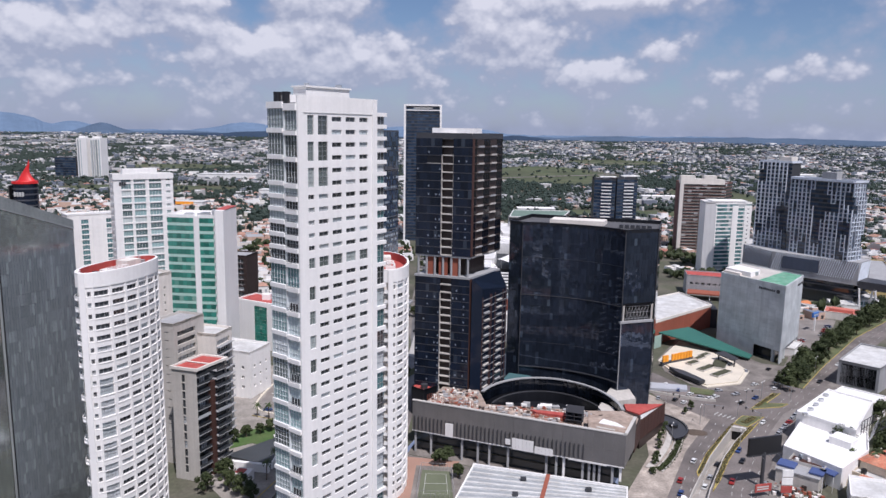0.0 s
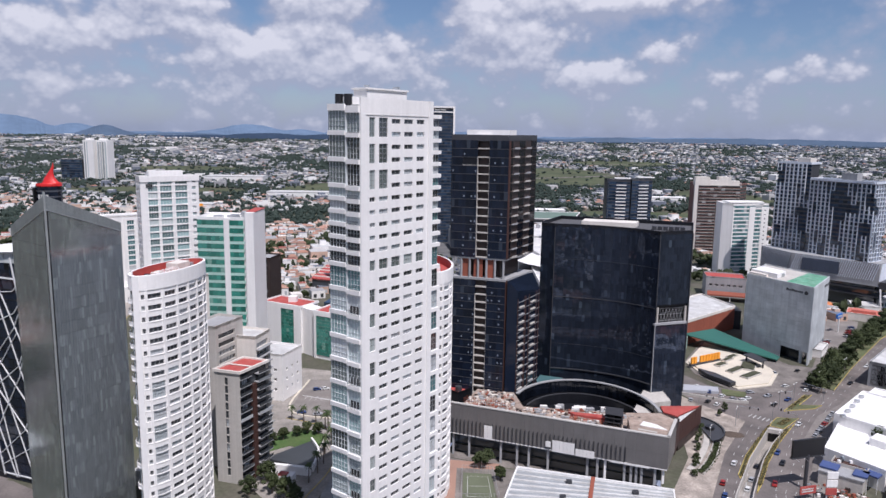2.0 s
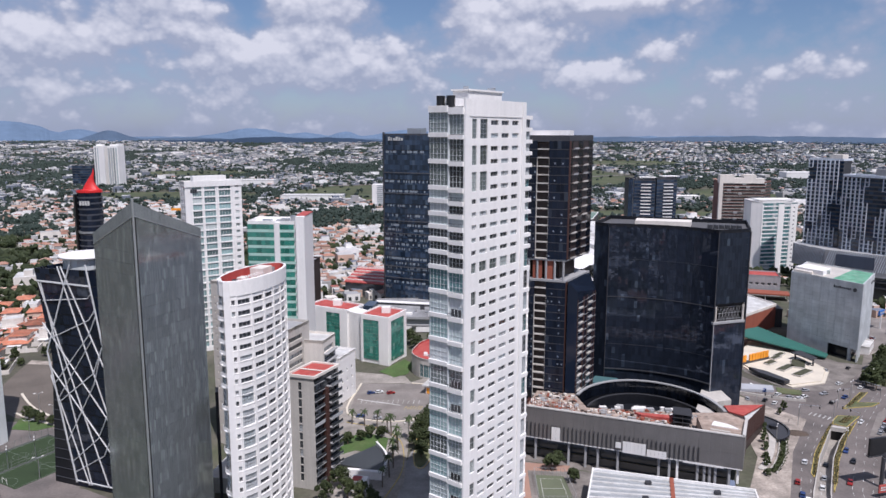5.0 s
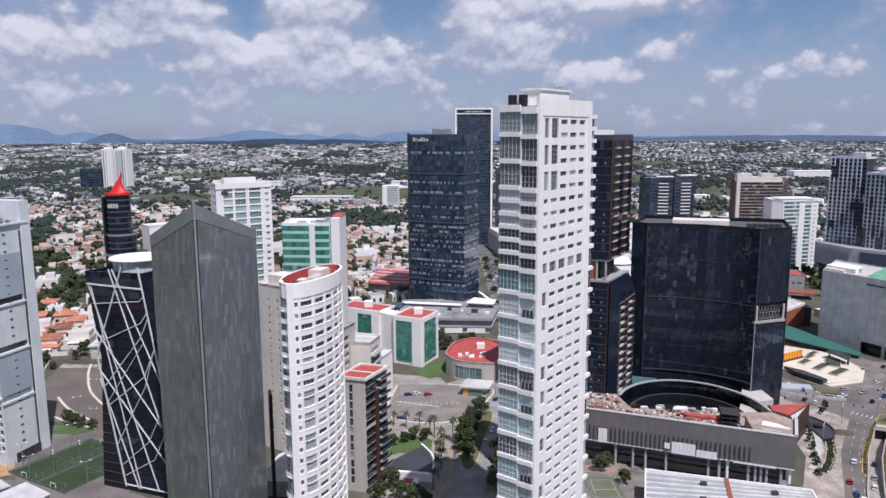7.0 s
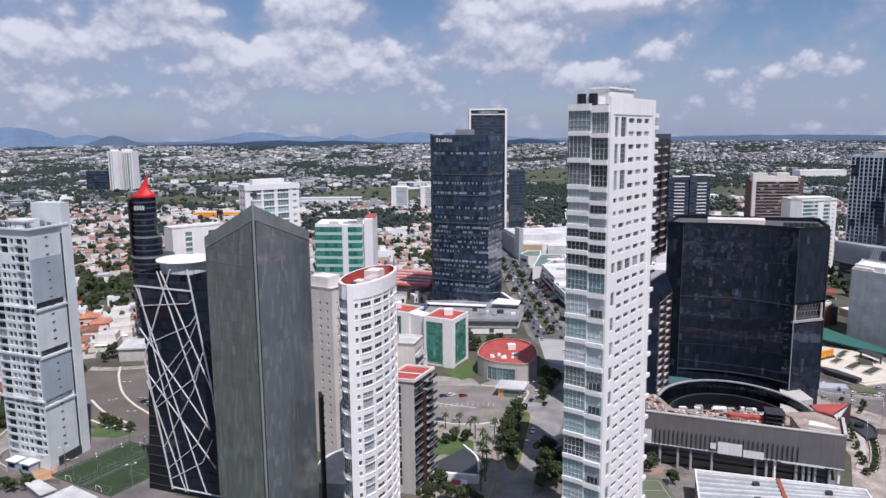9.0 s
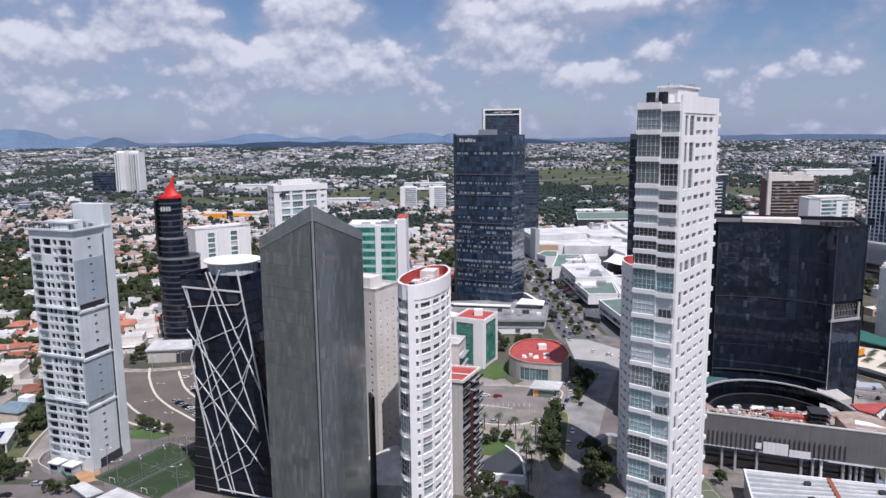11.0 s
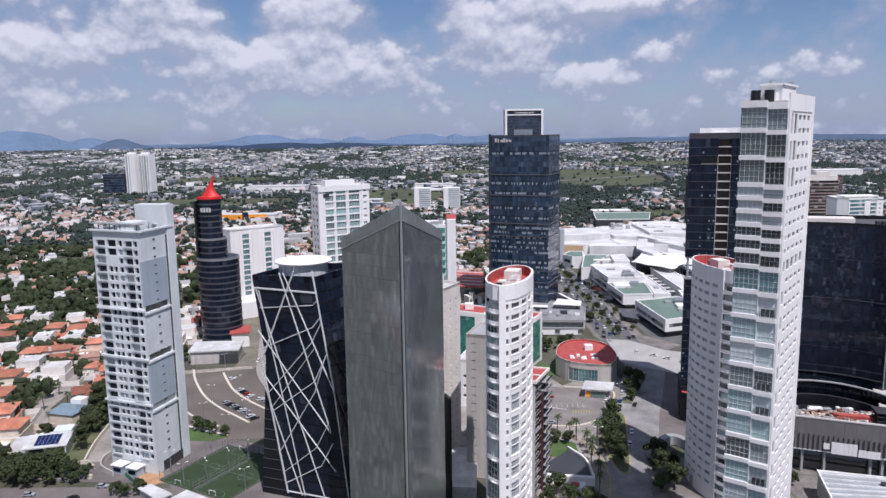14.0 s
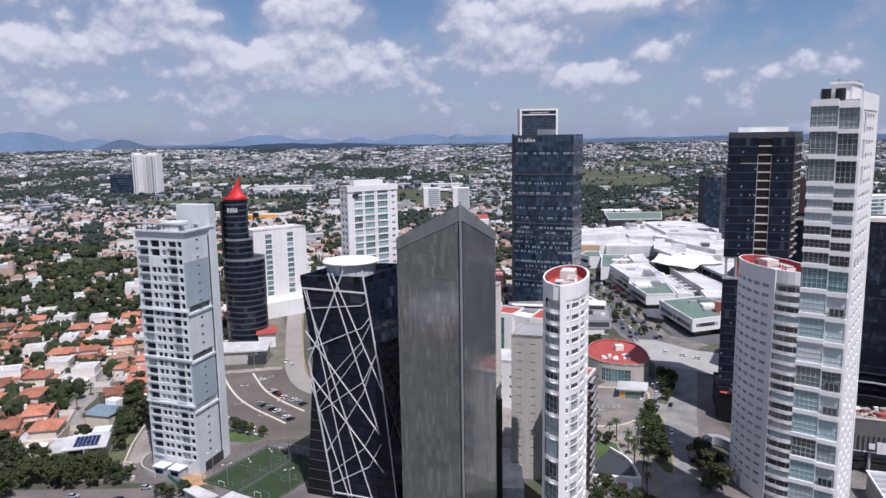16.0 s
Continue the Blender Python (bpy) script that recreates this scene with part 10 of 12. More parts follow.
for _i in range(6):
    for _j in range(4):
        _x, _y = -5.0 + _i * 1.6, -7.6 + _j * 2.25
        _z = 4.95 + (_y + 9.4) * 0.1048
        _m = bmesh.new()
        _c = [_m.verts.new(p) for p in ((_x, _y, _z), (_x + 1.45, _y, _z), (_x + 1.45, _y + 2.05, _z + 0.215), (_x, _y + 2.05, _z + 0.215))]
        _c += [_m.verts.new((v.co.x, v.co.y, v.co.z + 0.08)) for v in _c]
        for _q in ((3, 2, 1, 0), (4, 5, 6, 7), (0, 1, 5, 4), (1, 2, 6, 5), (2, 3, 7, 6), (3, 0, 4, 7)):
            _m.faces.new([_c[i] for i in _q])
        local("solar_panel", _m, G_SOLAR, _rack)
_b = thing("villa", -300.5, 334, 0, -14, "cream villa with a blue-grey hipped roof", "house")
lbox("body", [(-6.6, 6.6, -6.4, 6.4, 0, 6.5)], SAND_WALL, _b)
_m = bmesh.new()
_c = [_m.verts.new(p) for p in ((-7.2, -7.0, 6.5), (7.2, -7.0, 6.5), (7.2, 7.0, 6.5), (-7.2, 7.0, 6.5), (-4, 0, 9.2), (4, 0, 9.2))]
for _q in ((0, 1, 5, 4), (1, 2, 5), (2, 3, 4, 5), (3, 0, 4), (3, 2, 1, 0)):
    _m.faces.new([_c[i] for i in _q])
local("roof", _m, surface("slate_roof", (0.17, 0.23, 0.27), 0.7, grain=(1.5, 0.2), stain=(0.3, 0.2)), _b)
lbox("roof_house", [(-2, 4, 3, 8, 6.5, 10.2)], WHITE, _b)
for _x in (-4.4, 0.2, 4.4):
    _o = new("window", window_mesh(1.8, 1.1, G_DARK, WHITE, 2))
    _o.parent = _b
    _o.matrix_basis = pose(_x, -6.42, 3.6)
# ramp, retaining walls and steps between the bank and the panelled tower
_b = thing("ramp", -270, 300, 0, 0, "pale concrete entrance ramp with low walls", "ramp")
for _l, _h in (([(-272, 289), (-276, 306), (-279, 326)], 2.2), ([(-262, 294), (-267, 306), (-272, 324)], 3.0), ([(-283, 284), (-272, 289), (-266, 284)], 1.6)):
    _m = bmesh.new()
    ribbon(_m, smooth(_l), 0.6, 0.05, _h)
    part("retaining_wall", _m, SAND, _b)
_m = bmesh.new()
ribbon(_m, smooth([(-268, 290), (-271.5, 306), (-275.5, 325)]), 8.0, 0.02, 0.3)
part("ramp_slab", _m, LANE, _b)
for _k in range(6):
    boxed("planter", [(-280 + _k * 3.1, -278.2 + _k * 3.1, 279.5 - _k * 0.9, 281.2 - _k * 0.9, 0, 0.9 + (_k % 3) * 0.3)], SAND if _k % 2 else GREY, _b)


# ---- trees ----
BARK = surface("bark", (0.12, 0.09, 0.065), 0.9, grain=(4, 0.3))


def leaf_material(name, a, c):
    m = bpy.data.materials.new(name)
    m.use_nodes = True
    nt = m.node_tree
    n, link = nt.nodes.new, nt.links.new
    bsdf = nt.nodes["Principled BSDF"]
    bsdf.inputs["Roughness"].default_value = 0.7
    bsdf.inputs["Specular IOR Level"].default_value = 0.25
    geo, info, ramp, add, fr = n("ShaderNodeNewGeometry"), n("ShaderNodeObjectInfo"), n("ShaderNodeValToRGB"), n("ShaderNodeMath"), n("ShaderNodeMath")
    mul = n("ShaderNodeMath")
    mul.operation, mul.inputs[1].default_value = "MULTIPLY", 0.45
    link(info.outputs["Random"], mul.inputs[0])
    fr.operation, fr.inputs[1].default_value = "MULTIPLY", 0.6
    link(geo.outputs["Random Per Island"], fr.inputs[0])
    link(fr.outputs[0], add.inputs[0])
    link(mul.outputs[0], add.inputs[1])
    ramp.color_ramp.elements[0].color, ramp.color_ramp.elements[1].color = (*a, 1), (*c, 1)
    link(add.outputs[0], ramp.inputs["Fac"])
    link(ramp.outputs[0], bsdf.inputs["Base Color"])
    return m


LEAF = leaf_material("leaves", (0.022, 0.033, 0.013), (0.064, 0.079, 0.030))
# the far leaves carry the blue of distance haze in their colour
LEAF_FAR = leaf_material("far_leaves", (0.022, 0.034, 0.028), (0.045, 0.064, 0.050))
LEAF_MID = leaf_material("garden_leaves", (0.020, 0.029, 0.012), (0.056, 0.070, 0.028))
FROND = leaf_material("fronds", (0.035, 0.055, 0.02), (0.09, 0.12, 0.05))


def tree_parts(seed, h, r):
    """A broad tree: a tapered trunk with limbs, and a crown of leaf clusters with gaps."""
    rnd = random.Random(seed)
    bm = bmesh.new()
    tube(bm, (0, 0, 0), (0.15, 0.1, h * 0.45), 0.34, 0.2, 7)
    for i in range(6):
        q = i * 1.05 + rnd.random()
        e = (r * 0.55 * math.cos(q), r * 0.55 * math.sin(q), h * rnd.uniform(0.55, 0.8))
        tube(bm, (0.12, 0.08, h * rnd.uniform(0.3, 0.42)), e, 0.16, 0.05, 5)
    trunk = mesh_of(bm, BARK)
    verts, faces = [], []
    for c in range(32):
        q, t = rnd.uniform(0, 6.2832), rnd.random()
        rr = r * math.sqrt(rnd.random()) * (0.95 if t < 0.7 else 0.6)
        cz = h * (0.42 + 0.5 * t)
        cx, cy, cr = rr * math.cos(q), rr * math.sin(q), r * rnd.uniform(0.2, 0.36)
        for _ in range(48):
            d = Vector((rnd.gauss(0, 1), rnd.gauss(0, 1), rnd.gauss(0, 0.9))).normalized()
            p = Vector((cx, cy, cz)) + d * cr * rnd.uniform(0.7, 1.05)
            n = (d + Vector((rnd.gauss(0, 0.5), rnd.gauss(0, 0.5), 0.4))).normalized()
            a = n.orthogonal().normalized()
            a.rotate(Matrix.Rotation(rnd.uniform(0, 6.28), 3, n))
            b2 = n.cross(a)
            s = rnd.uniform(0.22, 0.42)
            k = len(verts)
            verts += [p - a * s - b2 * s * 0.7, p + a * s - b2 * s * 0.7, p + a * s + b2 * s * 0.7, p - a * s + b2 * s * 0.7]
            faces.append((k, k + 1, k + 2, k + 3))
    crown = bpy.data.meshes.new("crown")
    crown.from_pydata([tuple(v) for v in verts], [], faces)
    crown.materials.append(LEAF)
    return trunk, crown


def palm_parts(seed, h):
    rnd = random.Random(seed)
    bm = bmesh.new()
    tube(bm, (0, 0, 0), (0.2, 0.1, h), 0.28, 0.2, 8)
    trunk = mesh_of(bm, BARK)
    bm = bmesh.new()
    for i in range(22):
        q, up = i * 2.4, rnd.uniform(-0.5, 1.1)
        L = rnd.uniform(2.0, 2.8)
        prev = None
        for j in range(6):
            t = j / 5
            c = Vector((0.2 + L * t * math.cos(q), 0.1 + L * t * math.sin(q), h + L * (up * t - 0.9 * t * t)))
            side = Vector((-math.sin(q), math.cos(q), 0)) * (0.42 * (1 - t) + 0.06)
            row = (bm.verts.new(c - side - Vector((0, 0, 0.15))), bm.verts.new(c), bm.verts.new(c + side - Vector((0, 0, 0.15))))
            if prev:
                bm.faces.new((prev[0], prev[1], row[1], row[0]))
                bm.faces.new((prev[1], prev[2], row[2], row[1]))
            prev = row
    return trunk, mesh_of(bm, FROND)


def garden_tree_parts(seed, h, r):
    """A smaller, looser tree: a forked stem and clumps of larger leaves."""
    rnd = random.Random(seed)
    bm = bmesh.new()
    tube(bm, (0, 0, 0), (0.1, 0.1, h * 0.5), 0.24, 0.14, 6)
    for i in range(3):
        q = i * 2.1 + rnd.random()
        tube(bm, (0.06, 0.06, h * 0.35), (r * 0.5 * math.cos(q), r * 0.5 * math.sin(q), h * 0.7), 0.12, 0.04, 5)
    trunk = mesh_of(bm, BARK)
    verts, faces = [], []
    for c in range(17):
        q, t = rnd.uniform(0, 6.2832), rnd.random()
        rr = r * math.sqrt(rnd.random()) * (1.0 if t < 0.6 else 0.6)
        mid, cr = Vector((rr * math.cos(q), rr * math.sin(q), h * (0.3 + 0.62 * t))), r * rnd.uniform(0.26, 0.42)
        for _ in range(34):
            d = Vector((rnd.gauss(0, 1), rnd.gauss(0, 1), rnd.gauss(0, 0.9))).normalized()
            p = mid + d * cr * rnd.uniform(0.65, 1.1)
            n = (d + Vector((rnd.gauss(0, 0.5), rnd.gauss(0, 0.5), 0.4))).normalized()
            a = n.orthogonal().normalized()
            a.rotate(Matrix.Rotation(rnd.uniform(0, 6.28), 3, n))
            e = n.cross(a)
            s = rnd.uniform(0.3, 0.52)
            k = len(verts)
            verts += [p - a * s - e * s * 0.7, p + a * s - e * s * 0.7, p + a * s + e * s * 0.7, p - a * s + e * s * 0.7]
            faces.append((k, k + 1, k + 2, k + 3))
    crown = bpy.data.meshes.new("crown")
    crown.from_pydata([tuple(v) for v in verts], [], faces)
    crown.materials.append(LEAF)
    return trunk, crown


KINDS = [tree_parts(1, 8.5, 3.6), tree_parts(2, 10.5, 4.6), tree_parts(3, 7.0, 3.0), tree_parts(4, 12.5, 4.2), garden_tree_parts(5, 6.5, 2.8), garden_tree_parts(6, 8.5, 2.3)]
PALMS = [palm_parts(1, 7.5), palm_parts(2, 9.5)]


def tree(x, y, k, s=1.0, palm=False, group=""):
    trunk, crown = (PALMS if palm else KINDS)[k]
    b = new("palm_tree" if palm else "tree")
    b.matrix_basis = pose(x, y, 0, 0, 0, (x * 37 + y * 11) % 360) @ Matrix.Diagonal((s, s, s, 1))
    tagged(b, "tall palm with a tuft of fronds" if palm else ("round green street tree with a leafy crown", "dense dark green tree with a broad crown", "small green tree with a light crown", "tall dark green tree", "loose green garden tree", "slim green garden tree")[k], "palm" if palm else "tree", group)
    for nm, me in (("trunk", trunk), ("fronds" if palm else "crown", crown)):
        o = new(nm, me)
        o.parent = b
    return b


random.seed(14)
# boulevard median
for _i in range(44):
    _t = _i / 43
    _j = _t * (len(MEDIAN) - 2)
    _a, _c = Vector(MEDIAN[int(min(_j, 2))]), Vector(MEDIAN[int(min(_j, 2)) + 1])
    _p = _a.lerp(_c, min(1.0, _j - int(min(_j, 2))))
    tree(_p.x + random.uniform(-4.5, 1.5), _p.y + random.uniform(-1.5, 4.5), random.choice((0, 1, 1, 3)), random.uniform(0.8, 1.35), group="trees of the boulevard median")
BOULEVARD_TREES = ((0, 272, 2, 1.0), (3, 276, 2, 0.9), (7, 262, 0, 0.7), (180, 368, 0, 0.9), (183, 364, 1, 0.8), (170, 290, 1, 1.2), (184, 284, 3, 1.0), (192, 296, 1, 1.1), (200, 306, 0, 1.2), (178, 276, 0, 1.0), (206, 322, 1, 1.1), (206, 352, 0, 0.9), (200, 346, 2, 1.0))
ISLAND_TREES = ((-52, 300, 1, 1.1), (-50, 309, 1, 1.0), (-49, 317, 0, 1.0), (-53, 291, 1, 0.95), (-47, 325, 3, 0.8), (-52, 284, 0, 0.8), (-38, 282, 1, 1.0), (-40, 270, 3, 0.9), (-37, 262, 1, 0.9), (-34, 276, 0, 0.9), (-43, 258, 2, 1.0), (-84, 296, 2, 0.8), (-79, 300, 2, 0.7), (-75, 303, 2, 0.8), (-70, 302, 0, 0.7), (-88, 290, 0, 0.8), (-82, 258, 1, 0.8), (-78, 250, 0, 0.9), (-72, 246, 1, 0.8), (-68, 242, 0, 0.8), (-86, 248, 1, 0.7))
OFFICE_TREES = ((-44, 330, 3, 0.75), (-30, 352, 0, 0.8), (-26, 362, 0, 0.9), (-20, 376, 0, 0.9), (-28, 366, 1, 0.7), (-41, 392, 1, 0.8), (-24, 380, 1, 0.8), (-78, 424, 1, 0.9), (-70, 432, 1, 0.9), (-60, 436, 0, 1.0), (-50, 440, 1, 0.9), (-64, 444, 1, 1.0), (-45, 446, 0, 1.0), (-38, 440, 2, 1.0), (-84, 432, 0, 0.9))
SAPLINGS = ((96, 299, 5, 0.55), (93, 291, 5, 0.5), (90, 283, 4, 0.5), (87, 276, 5, 0.55), (84, 268, 4, 0.5), (99, 306, 5, 0.5), (103, 314, 4, 0.5), (122, 336, 5, 0.6), (117, 330, 5, 0.5))
for _x, _y, _k, _s in SAPLINGS + BOULEVARD_TREES + ISLAND_TREES + OFFICE_TREES:
    tree(_x, _y, _k, _s, group="street trees")
for _x, _y in ((-66, 305), (-68, 309), (-73, 313), (-79, 316), (-63, 297), (-62, 290), (-64, 283), (-63, 274), (-64, 266), (-66, 258), (-85, 318), (-58, 300), (-26, 398), (166, 276), (172, 270), (-380, 424), (-372, 396), (-340, 400), (-398, 420), (-356, 366)):
    tree(_x, _y, random.choice((0, 1)), random.uniform(0.8, 1.1), True, "palms of the gardens")
# belt of big trees beside the lower street and the villas
for _i in range(58):
    _t = random.random()
    if _i < 22:
        _x, _y = -350 + 74 * _t + random.uniform(-3, 3), 271 + random.uniform(-6, 10) + 4 * math.sin(_t * 9)
    elif _i < 36:
        _x, _y = -305 + 26 * _t, 386 - 88 * _t + random.uniform(-5, 5)
    else:
        _x, _y = random.uniform(-430, -300), random.uniform(310, 560)
    tree(_x, _y, random.choice((0, 1, 1, 3)) if _i < 36 else random.choice((0, 4, 5)), random.uniform(0.75, 1.1), group="garden trees of the villas")
random.seed(31)
_n = 0
while _n < 100:
    _x, _y = random.uniform(-440, -280), random.uniform(296, 560)
    if any(abs(_x - a) < 10 and abs(_y - b) < 9.5 for a, b, _, _ in VILLA_SPOTS) or _x > -310 and _y < 345:
        continue
    tree(_x, _y, random.choice((4, 4, 5, 0)), random.uniform(0.75, 1.2), group="garden trees of the villas")
    _n += 1
for _x, _y in ((-322, 350), (-311, 352), (-338, 356), (-308, 330), (-340, 380), (-326, 372), (-352, 408), (-346, 334), (-366, 350), (-318, 404), (-330, 452), (-372, 440)):
    tree(_x, _y, random.choice((0, 1)), random.uniform(0.75, 1.0), True, "palms of the gardens")
for _x, _y in ((-286, 345), (-284, 337), (-282, 330), (-285, 352), (-283, 358), (-288, 364), (-284, 322)):
    tree(_x, _y, 5, random.uniform(1.0, 1.35), group="trees at the tower foot")
LOWER_TREES = ((-302, 271, 1, 0.9), (-310, 270, 0, 0.9), (-318, 273, 1, 0.9), (-328, 271, 0, 1.0), (-338, 277, 1, 0.9), (-321, 294, 1, 1.0), (-328, 300, 3, 0.9), (-314, 298, 0, 0.75), (-307, 292, 1, 0.6), (-300, 288, 0, 0.7), (-294, 286, 1, 0.6), (-310, 280, 1, 1.1), (-318, 284, 3, 0.9), (-326, 280, 1, 1.0), (-289, 274, 1, 1.0), (-293, 279, 0, 0.8), (-284, 277, 2, 1.0), (-279, 275, 0, 0.8), (-270, 274, 1, 0.8), (-265, 276, 0, 0.7), (-247, 262, 1, 0.5), (-243, 260, 0, 0.6), (-335, 290, 1, 1.0), (-345, 298, 0, 1.0), (-291, 340, 3, 0.9), (-290, 331, 1, 0.9), (-292, 349, 1, 0.9), (-288, 324, 0, 0.8), (-327, 318, 0, 0.9), (-345, 320, 1, 0.8))
for _x, _y, _k, _s in LOWER_TREES:
    tree(_x, _y, _k, _s, group="trees of the lower street")
for _x, _y in ((-268, 272), (-238, 262), (-275, 278), (-228, 318), (-232, 320), (-236, 322), (-222, 316)):
    tree(_x, _y, random.choice((0, 2)), random.uniform(0.6, 0.9), group="trees at the tower foot")


# ---- cars ----
def car_parts(L, W, H, van=False):
    """Body, glass house and one wheel of a car, centred on its wheelbase."""
    bm = bmesh.new()
    prof = ((-L / 2, 0.35), (-L / 2, 0.85), (-L * 0.44, 0.98), (L * 0.18, 1.0), (L * 0.47, 0.82), (L / 2, 0.6), (L / 2, 0.35))
    sides = []
    for y in (-W / 2, W / 2):
        sides.append([bm.verts.new((x, y, z)) for x, z in prof])
    k = len(prof)
    for i in range(k):
        j = (i + 1) % k
        bm.faces.new((sides[0][i], sides[0][j], sides[1][j], sides[1][i]))
    bm.faces.new(sides[0][::-1])
    bm.faces.new(sides[1])
    bmesh.ops.recalc_face_normals(bm, faces=bm.faces)
    body = bm
    bm = bmesh.new()
    lo = ((-L * 0.45, -W * 0.47), (L * 0.22, -W * 0.47), (L * 0.22, W * 0.47), (-L * 0.45, W * 0.47))
    hi = ((-L * (0.44 if van else 0.33), -W * 0.38), (L * 0.06, -W * 0.38), (L * 0.06, W * 0.38), (-L * (0.44 if van else 0.33), W * 0.38))
    a = [bm.verts.new((*p, 0.96)) for p in lo]
    c = [bm.verts.new((*p, H - 0.06)) for p in hi]
    for i in range(4):
        bm.faces.new((a[i], a[(i + 1) % 4], c[(i + 1) % 4], c[i]))
    cabin = bm
    bm = bmesh.new()
    d = [bm.verts.new((*p, H - 0.06)) for p in hi]
    e = [bm.verts.new((p[0] * 0.97, p[1] * 0.95, H)) for p in hi]
    for i in range(4):
        bm.faces.new((d[i], d[(i + 1) % 4], e[(i + 1) % 4], e[i]))
    bm.faces.new(e)
    roof = bm
    bm = bmesh.new()
    tube(bm, (0, -0.11, 0), (0, 0.11, 0), 0.33, sides=10)
    return body, cabin, roof, mesh_of(bm, TANK)


CAR_KINDS = []
for _n, _rgb, _l in (("white", (0.72, 0.72, 0.71), "white parked car"), ("silver", (0.36, 0.37, 0.39), "silver-grey car"), ("black", (0.02, 0.02, 0.022), "black car"), ("red", (0.30, 0.025, 0.02), "dark red car"), ("blue", (0.03, 0.06, 0.18), "dark blue car")):
    _p = surface("car_paint_" + _n, _rgb, 0.3, 0.1, stain=(0.5, 0.05))
    _body, _cabin, _roof, _wheel = car_parts(4.4, 1.8, 1.48)
    _c = thing("car", 0, 0, 0, 0, _l + (" with dark windows"), "car", "cars of the streets")
    local("body", _body, _p, _c)
    local("glass_house", _cabin, G_BLACK, _c)
    local("car_roof", _roof, _p, _c)
    for _x in (-1.35, 1.35):
        for _y in (-0.82, 0.82):
            _o = new("wheel", _wheel)
            _o.parent = _c
            _o.matrix_basis = pose(_x, _y, 0.33)
    CAR_KINDS.append(_c)

CAR_FAR = []
for _c, _n in zip(list(CAR_KINDS), range(5)):
    _f = thing("car", 0, 0, 0, 0, _c["label"], "car", "cars of the streets")
    for _o in [o for o in scene.objects if o.parent == _c and not o.name.startswith("wheel")]:
        _p = new(_o.name.split(".")[0], _o.data)
        _p.parent = _f
    CAR_FAR.append(_f)
FAR_USED = set()

RAMP_CARS = [(102.7, 262, 60), (108.2, 271.5, 59), (116.3, 285.5, 57)]
BOULEVARD_CARS = [(93, 262, 62), (90, 252, 64), (104, 279, 58), (124, 279.5, 237), (126.5, 289.5, 235), (112.8, 261.5, 240), (150, 320, 225), (150, 345, 45), (160, 352, 220), (176, 366, 45), (195, 392, 45), (216, 418, 45), (240, 446, 45), (206, 378, 225), (232, 408, 225), (262, 440, 225)]
CROSSING_CARS = [(132, 352, 30), (136, 350, 20), (140, 353, 25), (128, 356, 40), (124, 362, 60), (120, 370, 80), (118, 348, 50), (121, 344, 50), (145, 362, 10), (152, 357, 200), (172, 394, 90), (187, 398, 45), (168, 372, 30), (110, 350, 70)]
LOT_CARS = [(-233 + 2.7 * k, 355.5 - 2.6 * k, 48) for k in range(6)] + [(-216, 337, 48), (-213.4, 334.4, 48)] + [(-231 + 2.6 * k, 374 - 3.2 * k, 50) for k in range(4)] + [(-217, 360, 50), (-214, 357, 50), (-211, 354, 50), (-241, 392, 20), (-230, 418, 85), (-234, 424, 265), (-255, 268, 0), (-280, 262, 5), (-262, 259, 180)]
STREET_CARS = [(-41, 356, 70), (-38, 362, 70), (-43, 350, 60), (-36, 350, 65), (-32, 362, 65), (-80, 357, 20), (-76, 358, 20), (-70, 357, 20), (-82, 326, 15), (-74, 324, 10), (-30, 345, 65), (-44, 300, 75), (-40, 285, 80), (-24, 384, 65), (-40, 312, 255), (-6, 432, 80), (8, 418, 150), (2, 424, 330), (-40, 340, 60)]
CAR_SPOTS = RAMP_CARS + BOULEVARD_CARS + CROSSING_CARS + LOT_CARS + STREET_CARS
for _i in range(96):
    CAR_SPOTS.append(((-16, -3, 0.5, -18.5, -13, -5.8)[_i % 6] + math.sin(_i * 3.1) * 0.5, 458 + _i * 3.2 + math.sin(_i * 1.7) * 1.5, 90 if _i % 2 else 270))
random.seed(9)
for _i, (_x, _y, _r) in enumerate(CAR_SPOTS):
    _k = random.choice((0, 0, 0, 1, 1, 2, 2, 3, 4) if _y < 450 else (0, 1, 1, 2, 2, 2, 4))
    _z = 0.13 if _y < 475 and -90 < _x < -60 else 0.06
    if (_x, _y, _r) in RAMP_CARS:
        _z = float(np.interp(_y, [p[1] - 1.4 for p in RAMP_LEFT], RAMP_LEVEL)) + 0.1
    if _i < 5:
        CAR_KINDS[_i].matrix_basis = pose(_x, _y, _z, 0, 0, _r)
    elif _y > 430 and _k not in FAR_USED:
        FAR_USED.add(_k)
        CAR_FAR[_k].matrix_basis = pose(_x, _y, _z, 0, 0, _r)
    else:
        copy_thing((CAR_FAR if _y > 430 else CAR_KINDS)[_k], pose(_x, _y, _z, 0, 0, _r))
for _k in range(5):
    if _k not in FAR_USED:
        CAR_FAR[_k].matrix_basis = pose(-3, 790 + _k * 9, 0.06, 0, 0, 90)
_b = thing("van", 89, 246, 0.06, 64, "white delivery van on the boulevard", "van")
_body, _cabin, _roof, _wheel = car_parts(6.2, 2.1, 2.6, True)
local("body", _body, WHITE, _b)
local("glass_house", _cabin, WHITE, _b)
local("van_roof", _roof, WHITE, _b)
for _x in (-1.9, 1.9):
    for _y in (-0.95, 0.95):
        _o = new("wheel", _wheel)
        _o.parent = _b
        _o.matrix_basis = pose(_x, _y, 0.33)

